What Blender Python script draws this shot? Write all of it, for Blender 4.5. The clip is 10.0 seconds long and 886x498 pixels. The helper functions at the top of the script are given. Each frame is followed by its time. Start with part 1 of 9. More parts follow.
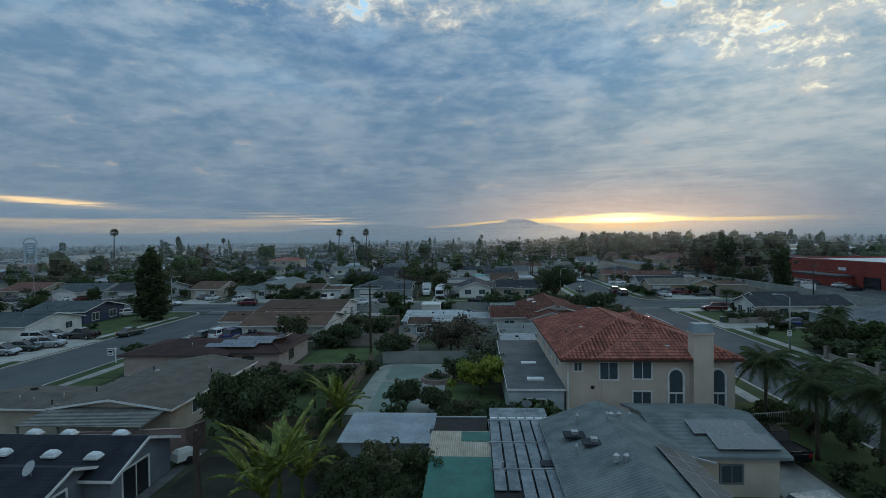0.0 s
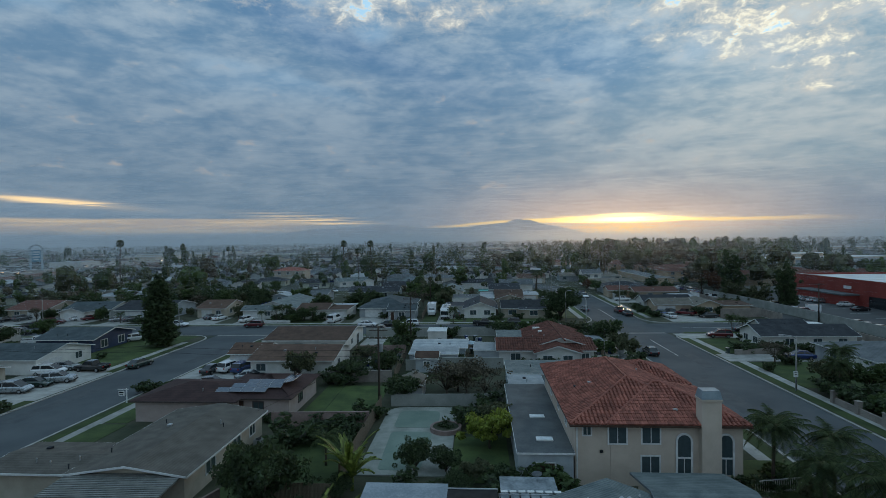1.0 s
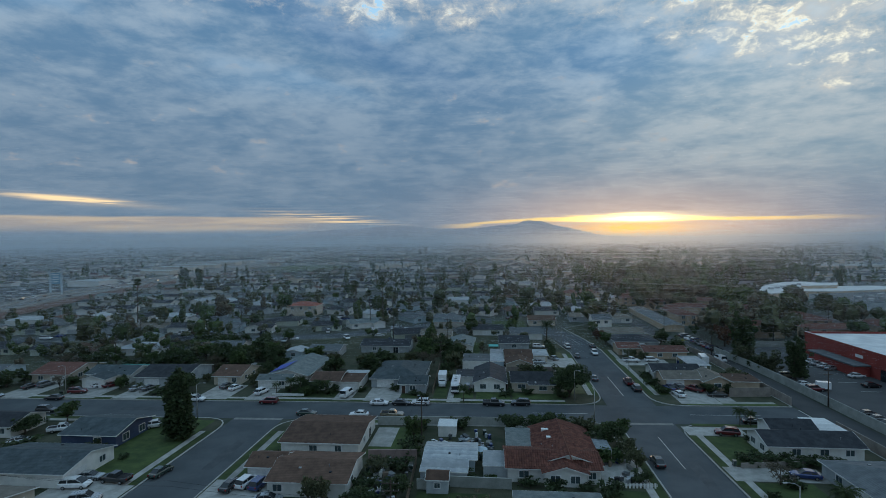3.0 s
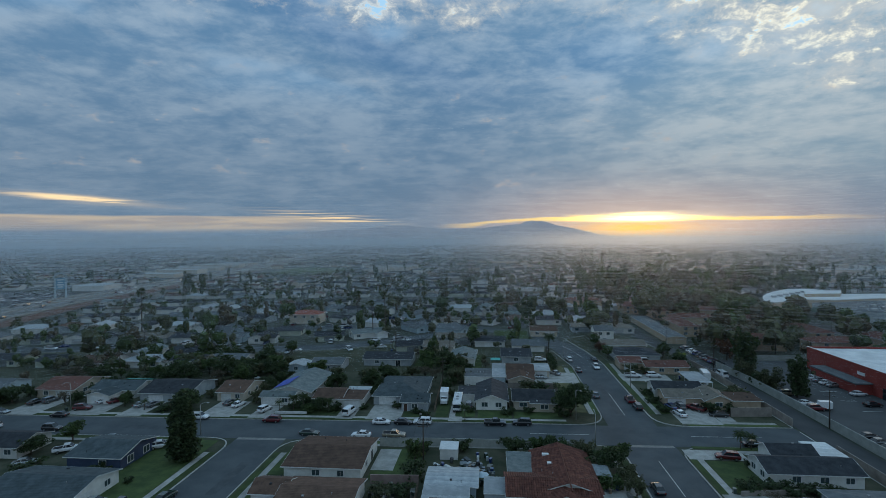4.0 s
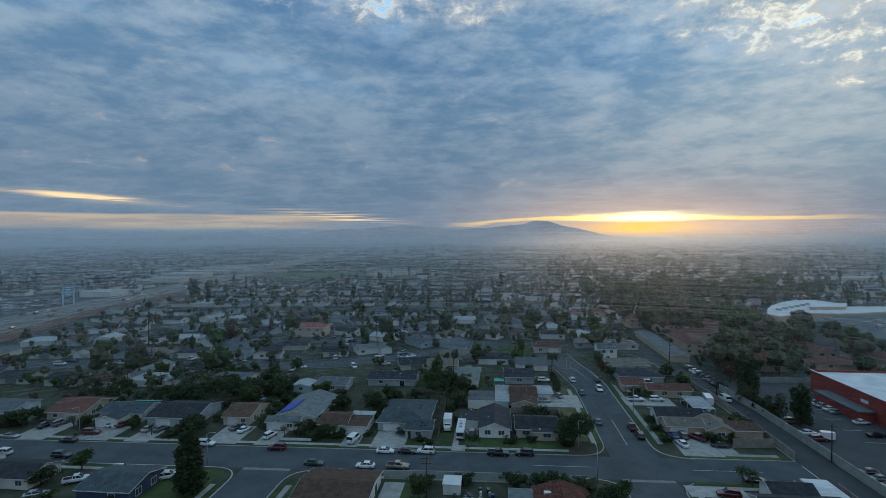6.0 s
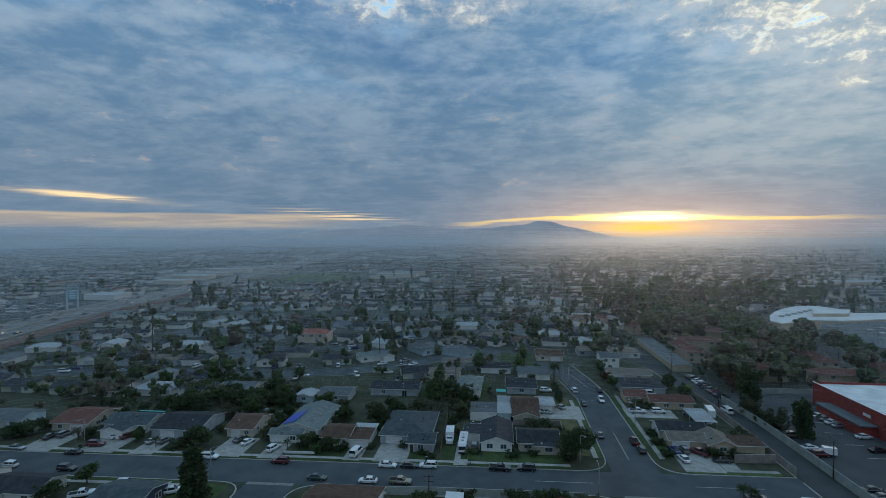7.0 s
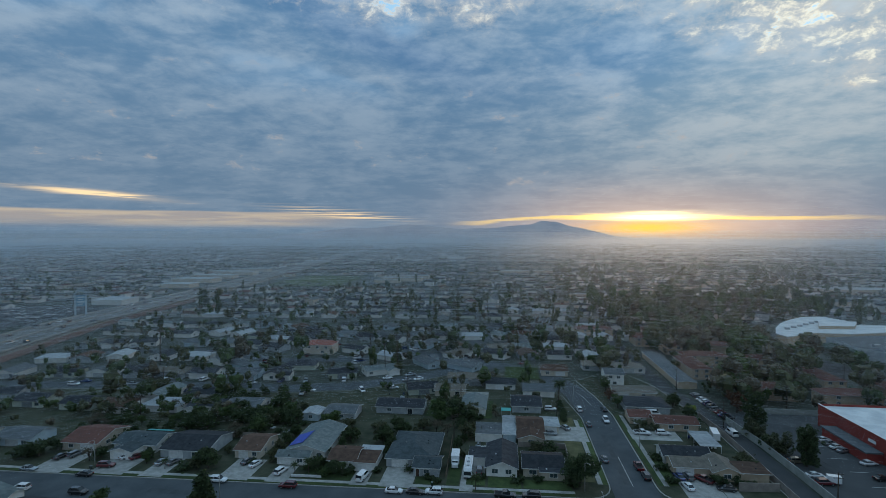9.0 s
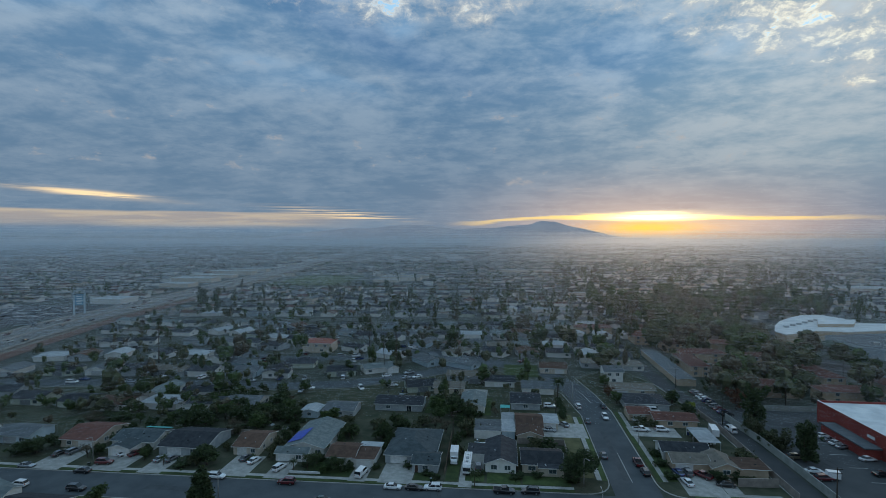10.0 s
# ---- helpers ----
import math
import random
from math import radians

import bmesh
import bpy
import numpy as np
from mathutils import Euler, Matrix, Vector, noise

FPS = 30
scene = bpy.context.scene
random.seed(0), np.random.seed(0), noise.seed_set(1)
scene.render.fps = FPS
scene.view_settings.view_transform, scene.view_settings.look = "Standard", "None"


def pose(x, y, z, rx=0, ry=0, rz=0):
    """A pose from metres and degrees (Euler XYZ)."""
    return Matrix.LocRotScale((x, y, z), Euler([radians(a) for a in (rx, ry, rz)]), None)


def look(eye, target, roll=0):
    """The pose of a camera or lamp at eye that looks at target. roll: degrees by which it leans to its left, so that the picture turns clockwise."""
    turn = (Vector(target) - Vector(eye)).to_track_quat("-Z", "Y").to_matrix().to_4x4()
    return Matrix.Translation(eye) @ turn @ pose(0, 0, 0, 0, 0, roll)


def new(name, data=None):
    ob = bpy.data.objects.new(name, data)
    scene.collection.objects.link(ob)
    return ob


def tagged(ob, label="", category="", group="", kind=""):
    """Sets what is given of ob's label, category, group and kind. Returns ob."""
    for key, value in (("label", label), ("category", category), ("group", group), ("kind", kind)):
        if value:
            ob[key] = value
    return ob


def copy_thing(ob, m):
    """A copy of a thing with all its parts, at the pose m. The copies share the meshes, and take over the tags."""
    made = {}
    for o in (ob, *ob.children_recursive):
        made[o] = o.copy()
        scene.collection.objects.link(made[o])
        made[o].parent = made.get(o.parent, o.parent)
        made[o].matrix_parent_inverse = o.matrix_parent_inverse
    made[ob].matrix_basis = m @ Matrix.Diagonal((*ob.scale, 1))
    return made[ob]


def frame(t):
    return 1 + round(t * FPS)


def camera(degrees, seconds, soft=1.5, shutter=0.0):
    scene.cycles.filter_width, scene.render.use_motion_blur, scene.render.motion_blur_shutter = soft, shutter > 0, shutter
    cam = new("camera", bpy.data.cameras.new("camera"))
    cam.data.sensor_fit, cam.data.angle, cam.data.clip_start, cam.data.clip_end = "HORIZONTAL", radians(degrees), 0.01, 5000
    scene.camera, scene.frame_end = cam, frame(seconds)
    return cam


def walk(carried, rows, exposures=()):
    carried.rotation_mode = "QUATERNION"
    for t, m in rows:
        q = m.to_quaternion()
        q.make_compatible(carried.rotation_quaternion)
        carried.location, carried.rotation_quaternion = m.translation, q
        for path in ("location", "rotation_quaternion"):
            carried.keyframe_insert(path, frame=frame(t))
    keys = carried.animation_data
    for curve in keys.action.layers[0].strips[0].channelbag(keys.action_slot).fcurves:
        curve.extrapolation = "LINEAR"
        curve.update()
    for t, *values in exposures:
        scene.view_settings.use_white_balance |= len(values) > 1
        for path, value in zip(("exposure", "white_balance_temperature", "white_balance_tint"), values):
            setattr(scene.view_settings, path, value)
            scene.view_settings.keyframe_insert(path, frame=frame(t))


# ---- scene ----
cam = camera(81.8, 10.0, 0.8)
# seconds; the eye in metres; yaw to the left, pitch and roll in degrees
ROWS = [
    (0.0, -1.26, 2.35, 15.77, 3.54, -1.06, -0.83),
    (0.5, -1.60, 2.13, 18.71, 3.70, -1.06, -0.83),
    (1.0, -1.81, 1.93, 21.43, 3.85, -1.07, -0.82),
    (1.1, -1.84, 1.89, 21.95, 3.88, -1.07, -0.82),
    (1.2, -1.98, 1.60, 25.70, 4.10, -1.09, -0.80),
    (1.5, -1.99, 1.47, 27.42, 4.20, -1.09, -0.79),
    (2.0, -1.98, 1.29, 29.59, 4.32, -1.10, -0.77),
    (2.5, -1.94, 1.13, 31.57, 4.43, -1.12, -0.76),
    (2.6, -1.93, 1.10, 31.98, 4.46, -1.12, -0.75),
    (2.7, -1.78, 0.78, 35.70, 4.68, -1.15, -0.71),
    (3.8, -1.13, -0.25, 46.85, 5.34, -1.25, -0.53),
    (4.0, -1.08, -0.33, 47.66, 5.39, -1.26, -0.52),
    (4.5, -0.98, -0.52, 49.59, 5.51, -1.28, -0.48),
    (5.0, -0.88, -0.76, 51.86, 5.65, -1.31, -0.43),
    (5.5, -0.81, -0.98, 53.99, 5.78, -1.33, -0.38),
    (5.7, -0.78, -1.07, 54.80, 5.83, -1.35, -0.36),
    (6.8, -0.75, -1.58, 59.30, 6.11, -1.41, -0.25),
    (7.0, -0.76, -1.67, 60.14, 6.17, -1.42, -0.22),
    (7.5, -0.82, -1.91, 62.17, 6.29, -1.46, -0.17),
    (8.0, -0.91, -2.15, 64.10, 6.42, -1.49, -0.11),
    (8.5, -1.05, -2.40, 66.14, 6.55, -1.52, -0.05),
    (9.0, -1.22, -2.63, 67.91, 6.66, -1.55, 0.01),
    (9.1, -0.90, -2.13, 64.00, 6.41, -1.48, -0.11),
    (9.5, -0.97, -2.26, 65.02, 6.47, -1.50, -0.08),
    (10.0, -1.10, -2.47, 66.70, 6.58, -1.53, -0.03),
]
walk(cam, [(t, pose(x, y, z, 0, 0, yaw) @ pose(0, 0, 0, 90 + pitch) @ pose(0, 0, 0, 0, 0, roll)) for t, x, y, z, yaw, pitch, roll in ROWS], [(0.0, 0.28, 7100, 9), (2.5, 0.23, 6850, 9), (4.0, 0.21, 6650, 8.5), (10.0, 0.20, 6650, 9)])

# ---------- world and sun ----------
SUN_AZ, SUN_EL = 15.5, 2.0
# the share of a view that the haze ribbons cover per metre, and their spacing per metre of distance
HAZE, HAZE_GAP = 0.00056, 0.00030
world = bpy.data.worlds.new("dawn_sky")
scene.world = world
world.use_nodes = True
wt = world.node_tree
wt.nodes.clear()


def wire(tree, socket, value):
    if hasattr(value, "links"):
        tree.links.new(value, socket)
    else:
        socket.default_value = value


def op(tree, kind, a, b=None, c=None, clamp=False):
    n = tree.nodes.new("ShaderNodeMath")
    n.operation, n.use_clamp = kind, clamp
    for k, v in enumerate((a, b, c)):
        if v is not None:
            wire(tree, n.inputs[k], v)
    return n.outputs[0]


def ramp(tree, value, lo, hi):
    """0 below lo, 1 above hi, smooth between."""
    n = tree.nodes.new("ShaderNodeMapRange")
    n.interpolation_type = "SMOOTHSTEP"
    wire(tree, n.inputs[0], value)
    wire(tree, n.inputs[1], lo)
    wire(tree, n.inputs[2], hi)
    return n.outputs[0]


def bell(tree, value, centre, width):
    u = op(tree, "DIVIDE", op(tree, "SUBTRACT", value, centre), width)
    return op(tree, "EXPONENT", op(tree, "MULTIPLY", op(tree, "MULTIPLY", u, u), -1.0))


def blend(tree, fac, a, b, kind="MIX"):
    n = tree.nodes.new("ShaderNodeMix")
    n.data_type, n.blend_type = "RGBA", kind
    wire(tree, n.inputs[0], fac)
    wire(tree, n.inputs[6], (*a, 1) if isinstance(a, tuple) else a)
    wire(tree, n.inputs[7], (*b, 1) if isinstance(b, tuple) else b)
    return n.outputs[2]


def grain(tree, vector, scale, detail=4.0, rough=0.55, distort=0.0):
    n = tree.nodes.new("ShaderNodeTexNoise")
    wire(tree, n.inputs["Vector"], vector)
    wire(tree, n.inputs["Scale"], scale)
    wire(tree, n.inputs["Detail"], detail)
    wire(tree, n.inputs["Roughness"], rough)
    wire(tree, n.inputs["Distortion"], distort)
    return n.outputs[0]


def vec(tree, x, y, z):
    n = tree.nodes.new("ShaderNodeCombineXYZ")
    for k, v in enumerate((x, y, z)):
        wire(tree, n.inputs[k], v)
    return n.outputs[0]


def build_sky():
    t = wt
    way = t.nodes.new("ShaderNodeTexCoord").outputs["Generated"]
    sep = t.nodes.new("ShaderNodeSeparateXYZ")
    t.links.new(way, sep.inputs[0])
    x, y, z = sep.outputs
    az = op(t, "MULTIPLY", op(t, "ARCTAN2", x, y), 57.2958)
    el = op(t, "MULTIPLY", op(t, "ARCSINE", z), 57.2958)
    zz = op(t, "ADD", op(t, "MAXIMUM", z, 0.0), 0.17)
    u, v = op(t, "DIVIDE", x, zz), op(t, "DIVIDE", y, zz)
    deck = vec(t, u, v, 0.3)
    big = grain(t, deck, 1.15, 3.0, 0.5, 0.4)
    mid = grain(t, vec(t, u, op(t, "MULTIPLY", v, 1.15), 5.0), 3.6, 6.0, 0.60, 0.30)
    fine = grain(t, vec(t, u, v, 14.0), 11.0, 5.0, 0.62, 0.3)
    # the grey-blue deck: broad banks, lumps in rows, a little wool
    rows_ = grain(t, vec(t, op(t, "MULTIPLY", az, 0.16), op(t, "MULTIPLY", el, 0.44), 9.0), 1.0, 5.0, 0.60, 0.3)
    body = op(t, "ADD", op(t, "MULTIPLY", big, 0.20), op(t, "ADD", op(t, "MULTIPLY", mid, 0.30), op(t, "ADD", op(t, "MULTIPLY", fine, 0.16), op(t, "MULTIPLY", rows_, 0.34))))
    dark = blend(t, ramp(t, el, 2.0, 24.0), (0.110, 0.186, 0.284), (0.096, 0.206, 0.356))
    light = blend(t, ramp(t, el, 2.0, 24.0), (0.164, 0.238, 0.332), (0.258, 0.364, 0.490))
    sky = blend(t, ramp(t, body, 0.405, 0.605), dark, light)
    side = ramp(t, az, -8.0, 30.0)
    sky = blend(t, op(t, "MULTIPLY", side, ramp(t, el, 1.5, 8.0)), sky, (1.86, 1.54, 1.27), "MULTIPLY")
    # a bluer, darker reach high up before the sunny side, and a long dark fold on the other
    deep = op(t, "MULTIPLY", bell(t, az, 13.0, 9.0), bell(t, el, 18.5, 4.0))
    sky = blend(t, op(t, "MULTIPLY", deep, 0.75), sky, (0.62, 0.80, 0.98), "MULTIPLY")
    fold = bell(t, op(t, "SUBTRACT", el, op(t, "MULTIPLY", op(t, "ADD", az, 14.0), -0.34)), 20.5, 2.2)
    fold = op(t, "MULTIPLY", fold, bell(t, az, -15.0, 14.0))
    sky = blend(t, op(t, "MULTIPLY", fold, 0.55), sky, (0.62, 0.76, 0.92), "MULTIPLY")
    # breaks in the deck, high up and towards the sunny side
    nishita = t.nodes.new("ShaderNodeTexSky")
    nishita.sky_type, nishita.sun_disc = "NISHITA", False
    nishita.sun_elevation, nishita.sun_rotation = radians(SUN_EL + 1.5), radians(SUN_AZ)
    clear = blend(t, 1.0, nishita.outputs[0], (0.04, 0.05, 0.05), "MULTIPLY")
    clear = blend(t, 1.0, clear, (0.22, 0.50, 0.80), "ADD")
    right = ramp(t, az, 12.0, 32.0)
    high = ramp(t, op(t, "ADD", el, op(t, "MULTIPLY", right, 7.5)), 18.0, 27.0)
    wool = grain(t, vec(t, op(t, "MULTIPLY", az, 0.46), op(t, "MULTIPLY", el, 0.74), 21.0), 1.0, 6.0, 0.66, 0.25)
    puff = op(t, "ADD", op(t, "MULTIPLY", mid, 0.26), op(t, "ADD", op(t, "MULTIPLY", wool, 0.62), op(t, "MULTIPLY", big, 0.12)))
    patchy = op(t, "MULTIPLY", bell(t, az, 32.8, 3.4), bell(t, el, 14.3, 2.4))
    patchy = op(t, "ADD", patchy, op(t, "MULTIPLY", op(t, "MULTIPLY", bell(t, az, 24.0, 9.0), bell(t, el, 20.0, 3.5)), 0.7))
    patchy = op(t, "ADD", patchy, op(t, "MULTIPLY", bell(t, az, -12.0, 3.6), bell(t, el, 23.6, 1.7)))
    patchy = op(t, "ADD", patchy, op(t, "MULTIPLY", bell(t, az, -3.0, 3.0), bell(t, el, 22.8, 1.5)), clamp=True)
    edge = op(t, "SUBTRACT", op(t, "SUBTRACT", 0.70, op(t, "MULTIPLY", high, 0.130)), op(t, "MULTIPLY", patchy, 0.125))
    veil = ramp(t, puff, op(t, "SUBTRACT", edge, 0.14), edge)
    open_here = op(t, "MAXIMUM", high, patchy)
    sky = blend(t, op(t, "MULTIPLY", op(t, "MULTIPLY", veil, open_here), 0.70), sky, (0.46, 0.49, 0.51))
    lit = ramp(t, puff, op(t, "SUBTRACT", edge, 0.04), op(t, "ADD", edge, 0.08))
    sky = blend(t, op(t, "MULTIPLY", lit, 0.90), sky, blend(t, right, (0.72, 0.73, 0.68), (0.96, 0.93, 0.76)))
    hole = ramp(t, puff, op(t, "ADD", edge, 0.035), op(t, "ADD", edge, 0.085))
    sky = blend(t, op(t, "MULTIPLY", hole, 0.8), sky, clear)
    # bluer openings near the top of the deck
    thin_blue = op(t, "MULTIPLY", ramp(t, el, 13.0, 24.0), ramp(t, big, 0.48, 0.62))
    sky = blend(t, op(t, "MULTIPLY", thin_blue, 0.62), sky, (0.13, 0.36, 0.65))
    # small pale tufts low in the deck
    tuft = op(t, "MULTIPLY", ramp(t, op(t, "ADD", op(t, "MULTIPLY", rows_, 0.5), op(t, "MULTIPLY", wool, 0.5)), 0.57, 0.68), op(t, "MULTIPLY", ramp(t, el, 3.0, 7.0), op(t, "SUBTRACT", 1.0, ramp(t, el, 13.0, 20.0))))
    sky = blend(t, op(t, "MULTIPLY", tuft, 0.55), sky, (0.40, 0.37, 0.36))
    # light behind the deck round the sun
    glow = op(t, "MULTIPLY", bell(t, az, SUN_AZ, 15.0), bell(t, el, 1.5, 3.6))
    sky = blend(t, op(t, "MULTIPLY", glow, 0.36), sky, (1.15, 0.62, 0.24), "ADD")
    # the clear strip under the deck's edge, with its streaks
    streak = grain(t, vec(t, op(t, "MULTIPLY", az, 0.055), op(t, "MULTIPLY", el, 0.9), 2.0), 1.6, 5.0, 0.62)
    wave = op(t, "MULTIPLY", op(t, "SUBTRACT", streak, 0.5), 1.1)
    near_sun = bell(t, az, SUN_AZ, 7.5)
    lift = op(t, "ADD", el, wave)
    centre = op(t, "SUBTRACT", op(t, "ADD", 1.98, op(t, "MULTIPLY", ramp(t, az, 13.0, 34.0), -0.45)), op(t, "MULTIPLY", bell(t, az, -7.0, 8.5), 0.75))
    half = op(t, "ADD", 0.17, op(t, "MULTIPLY", bell(t, az, 15.0, 9.0), 0.17))
    away = op(t, "ABSOLUTE", op(t, "SUBTRACT", lift, centre))
    strip = op(t, "SUBTRACT", 1.0, ramp(t, away, op(t, "MULTIPLY", half, 0.45), op(t, "MULTIPLY", half, 1.25)))
    strip = op(t, "MULTIPLY", strip, op(t, "MULTIPLY", ramp(t, az, -7.0, -1.0), op(t, "SUBTRACT", 1.0, ramp(t, az, 27.0, 37.0))))
    glare = blend(t, bell(t, az, SUN_AZ, 14.0), (0.52, 0.42, 0.30), (1.25, 0.88, 0.26))
    sky = blend(t, op(t, "MULTIPLY", strip, 0.95), sky, glare)
    core = op(t, "MULTIPLY", bell(t, op(t, "SUBTRACT", az, op(t, "MULTIPLY", wave, 1.0)), SUN_AZ, 4.2), bell(t, lift, 1.92, 0.30))
    sky = blend(t, core, sky, (3.2, 2.7, 1.1), "ADD")
    # the dull peach strip on the far side, under a sharp cloud edge
    dull = op(t, "MULTIPLY", ramp(t, op(t, "ADD", el, op(t, "MULTIPLY", wave, 0.4)), 0.5, 1.7), op(t, "SUBTRACT", 1.0, ramp(t, op(t, "ADD", el, op(t, "MULTIPLY", wave, 0.5)), 2.30, 2.55)))
    dull = op(t, "MULTIPLY", dull, op(t, "SUBTRACT", 1.0, ramp(t, az, -24.0, -13.0)))
    sky = blend(t, op(t, "MULTIPLY", dull, 0.85), sky, blend(t, ramp(t, streak, 0.42, 0.60), (0.34, 0.31, 0.30), (0.50, 0.42, 0.33)))
    # low streaks lit from below
    thin = ramp(t, grain(t, vec(t, op(t, "MULTIPLY", az, 0.05), op(t, "MULTIPLY", el, 1.3), 7.0), 2.2, 5.0, 0.62), 0.47, 0.58)
    where = op(t, "MULTIPLY", bell(t, az, -40.0, 5.0), bell(t, op(t, "SUBTRACT", el, op(t, "MULTIPLY", az, -0.075)), 0.78, 0.26))
    where = op(t, "MULTIPLY", where, 1.25)
    wisps = op(t, "MULTIPLY", op(t, "MULTIPLY", bell(t, az, -17.5, 5.0), bell(t, op(t, "SUBTRACT", el, op(t, "MULTIPLY", az, -0.09)), 0.70, 0.42)), ramp(t, grain(t, vec(t, op(t, "MULTIPLY", az, 0.04), op(t, "MULTIPLY", el, 2.6), 11.0), 2.2, 4.0, 0.6), 0.46, 0.56))
    sky = blend(t, op(t, "MULTIPLY", where, op(t, "ADD", 0.25, thin), clamp=True), sky, (0.95, 0.72, 0.44))
    sky = blend(t, op(t, "MULTIPLY", wisps, 1.2, clamp=True), sky, (0.92, 0.68, 0.40))
    # haze down to and under the horizon
    haze = blend(t, bell(t, az, SUN_AZ + 2.0, 15.0), (0.104, 0.154, 0.208), (0.42, 0.27, 0.165))
    sky = blend(t, op(t, "SUBTRACT", 1.0, ramp(t, el, -0.5, 0.6)), sky, haze)
    # the glow that shines through the haze under the sun
    wide = op(t, "MULTIPLY", bell(t, az, SUN_AZ + 4.0, 13.0), bell(t, el, 0.9, 1.1))
    sky = blend(t, op(t, "MULTIPLY", wide, 0.22), sky, (0.85, 0.42, 0.12), "ADD")
    under = op(t, "MULTIPLY", bell(t, az, SUN_AZ - 0.3, 5.0), bell(t, el, 0.75, 0.72))
    sky = blend(t, op(t, "MULTIPLY", under, 0.92), sky, (1.30, 0.70, 0.06))
    # above the view the unseen sky is set blue, to light the ground bluer
    sky = blend(t, op(t, "MULTIPLY", ramp(t, el, 24.0, 55.0), 0.85), sky, (0.29, 0.50, 0.72))
    out = t.nodes.new("ShaderNodeBackground")
    t.links.new(sky, out.inputs[0])
    out.inputs[1].default_value = 1.0
    end = t.nodes.new("ShaderNodeOutputWorld")
    t.links.new(out.outputs[0], end.inputs[0])


build_sky()
sun = new("sun", bpy.data.lights.new("sun", "SUN"))
sun.data.energy, sun.data.angle, sun.data.color = 0.5, radians(10), (1.0, 0.72, 0.45)
az, el = radians(SUN_AZ), radians(SUN_EL + 1.5)
sun.matrix_world = look((0, 0, 60), (-math.sin(az) * 10, -math.cos(az) * 10, 60 - 10 * math.tan(el)))

# ---------- materials ----------
MATS = {}


def mat(name, c1, c2, scale=1.0, rough=0.85, bump=0.15, fine=12.0, metal=0.0, spread=0.12, stretch=(1, 1, 1), sheen=0.0, lo=0.35, hi=0.65, island=False):
    """A surface between two colours: broad stains, fine grain, relief, and a shade of its own for each object."""
    if name in MATS:
        return MATS[name]
    m = bpy.data.materials.new(name)
    m.use_nodes = True
    t = m.node_tree
    p = t.nodes["Principled BSDF"]
    where = t.nodes.new("ShaderNodeTexCoord").outputs["Object"]
    sc = t.nodes.new("ShaderNodeMapping")
    t.links.new(where, sc.inputs[0])
    sc.inputs["Scale"].default_value = stretch
    at = sc.outputs[0]
    broad = grain(t, at, scale, 4.0, 0.6)
    small = grain(t, at, fine, 3.0, 0.6)
    both = op(t, "ADD", op(t, "MULTIPLY", broad, 0.65), op(t, "MULTIPLY", small, 0.35))
    col = blend(t, ramp(t, both, lo, hi), c1, c2)
    if spread:
        info = t.nodes.new("ShaderNodeNewGeometry").outputs["Random Per Island"] if island else t.nodes.new("ShaderNodeObjectInfo").outputs["Random"]
        shade = op(t, "ADD", 1.0 - spread, op(t, "MULTIPLY", info, 2 * spread))
        mul = t.nodes.new("ShaderNodeVectorMath")
        mul.operation = "SCALE"
        t.links.new(col, mul.inputs[0])
        t.links.new(shade, mul.inputs["Scale"])
        col = mul.outputs[0]
    t.links.new(col, p.inputs["Base Color"])
    p.inputs["Metallic"].default_value = metal
    p.inputs["Specular IOR Level"].default_value = 0.5 if rough < 0.75 else 0.25
    t.links.new(op(t, "ADD", rough - 0.08, op(t, "MULTIPLY", small, 0.16), clamp=True), p.inputs["Roughness"])
    if sheen:
        p.inputs["Sheen Weight"].default_value, p.inputs["Sheen Roughness"].default_value = sheen, 0.6
    if bump:
        b = t.nodes.new("ShaderNodeBump")
        b.inputs["Strength"].default_value, b.inputs["Distance"].default_value = bump, 0.03
        t.links.new(both, b.inputs["Height"])
        t.links.new(b.outputs[0], p.inputs["Normal"])
    MATS[name] = m
    return m


def ribbed(name, c1, c2, axis, pitch, rough=0.8, metal=0.0, depth=0.03, cross=0.0, spread=0.1):
    """Rows across an axis of the object: shingle courses, corrugated sheet, boards."""
    m = mat(name, c1, c2, 0.7, rough, 0.0, 9.0, metal, spread)
    t = m.node_tree
    p = t.nodes["Principled BSDF"]
    where = t.nodes.new("ShaderNodeTexCoord").outputs["Object"]
    w = t.nodes.new("ShaderNodeTexWave")
    w.wave_type, w.bands_direction, w.wave_profile = "BANDS", axis, "SAW" if cross else "SIN"
    w.inputs["Scale"].default_value = 0.314159 / pitch
    w.inputs["Distortion"].default_value = cross
    w.inputs["Detail"].default_value = 1.0
    w.inputs["Detail Scale"].default_value = 3.0
    t.links.new(where, w.inputs["Vector"])
    b = t.nodes.new("ShaderNodeBump")
    b.inputs["Strength"].default_value, b.inputs["Distance"].default_value = 0.8, depth
    t.links.new(w.outputs["Fac"], b.inputs["Height"])
    # the grooves' shade is put into the colour, as the relief alone shows weakly
    old = p.inputs["Base Color"].links[0].from_socket
    mul = t.nodes.new("ShaderNodeVectorMath")
    mul.operation = "SCALE"
    t.links.new(old, mul.inputs[0])
    t.links.new(op(t, "ADD", 0.84, op(t, "MULTIPLY", w.outputs["Fac"], 0.3)), mul.inputs["Scale"])
    t.links.new(mul.outputs[0], p.inputs["Base Color"])
    t.links.new(b.outputs[0], p.inputs["Normal"])
    return m


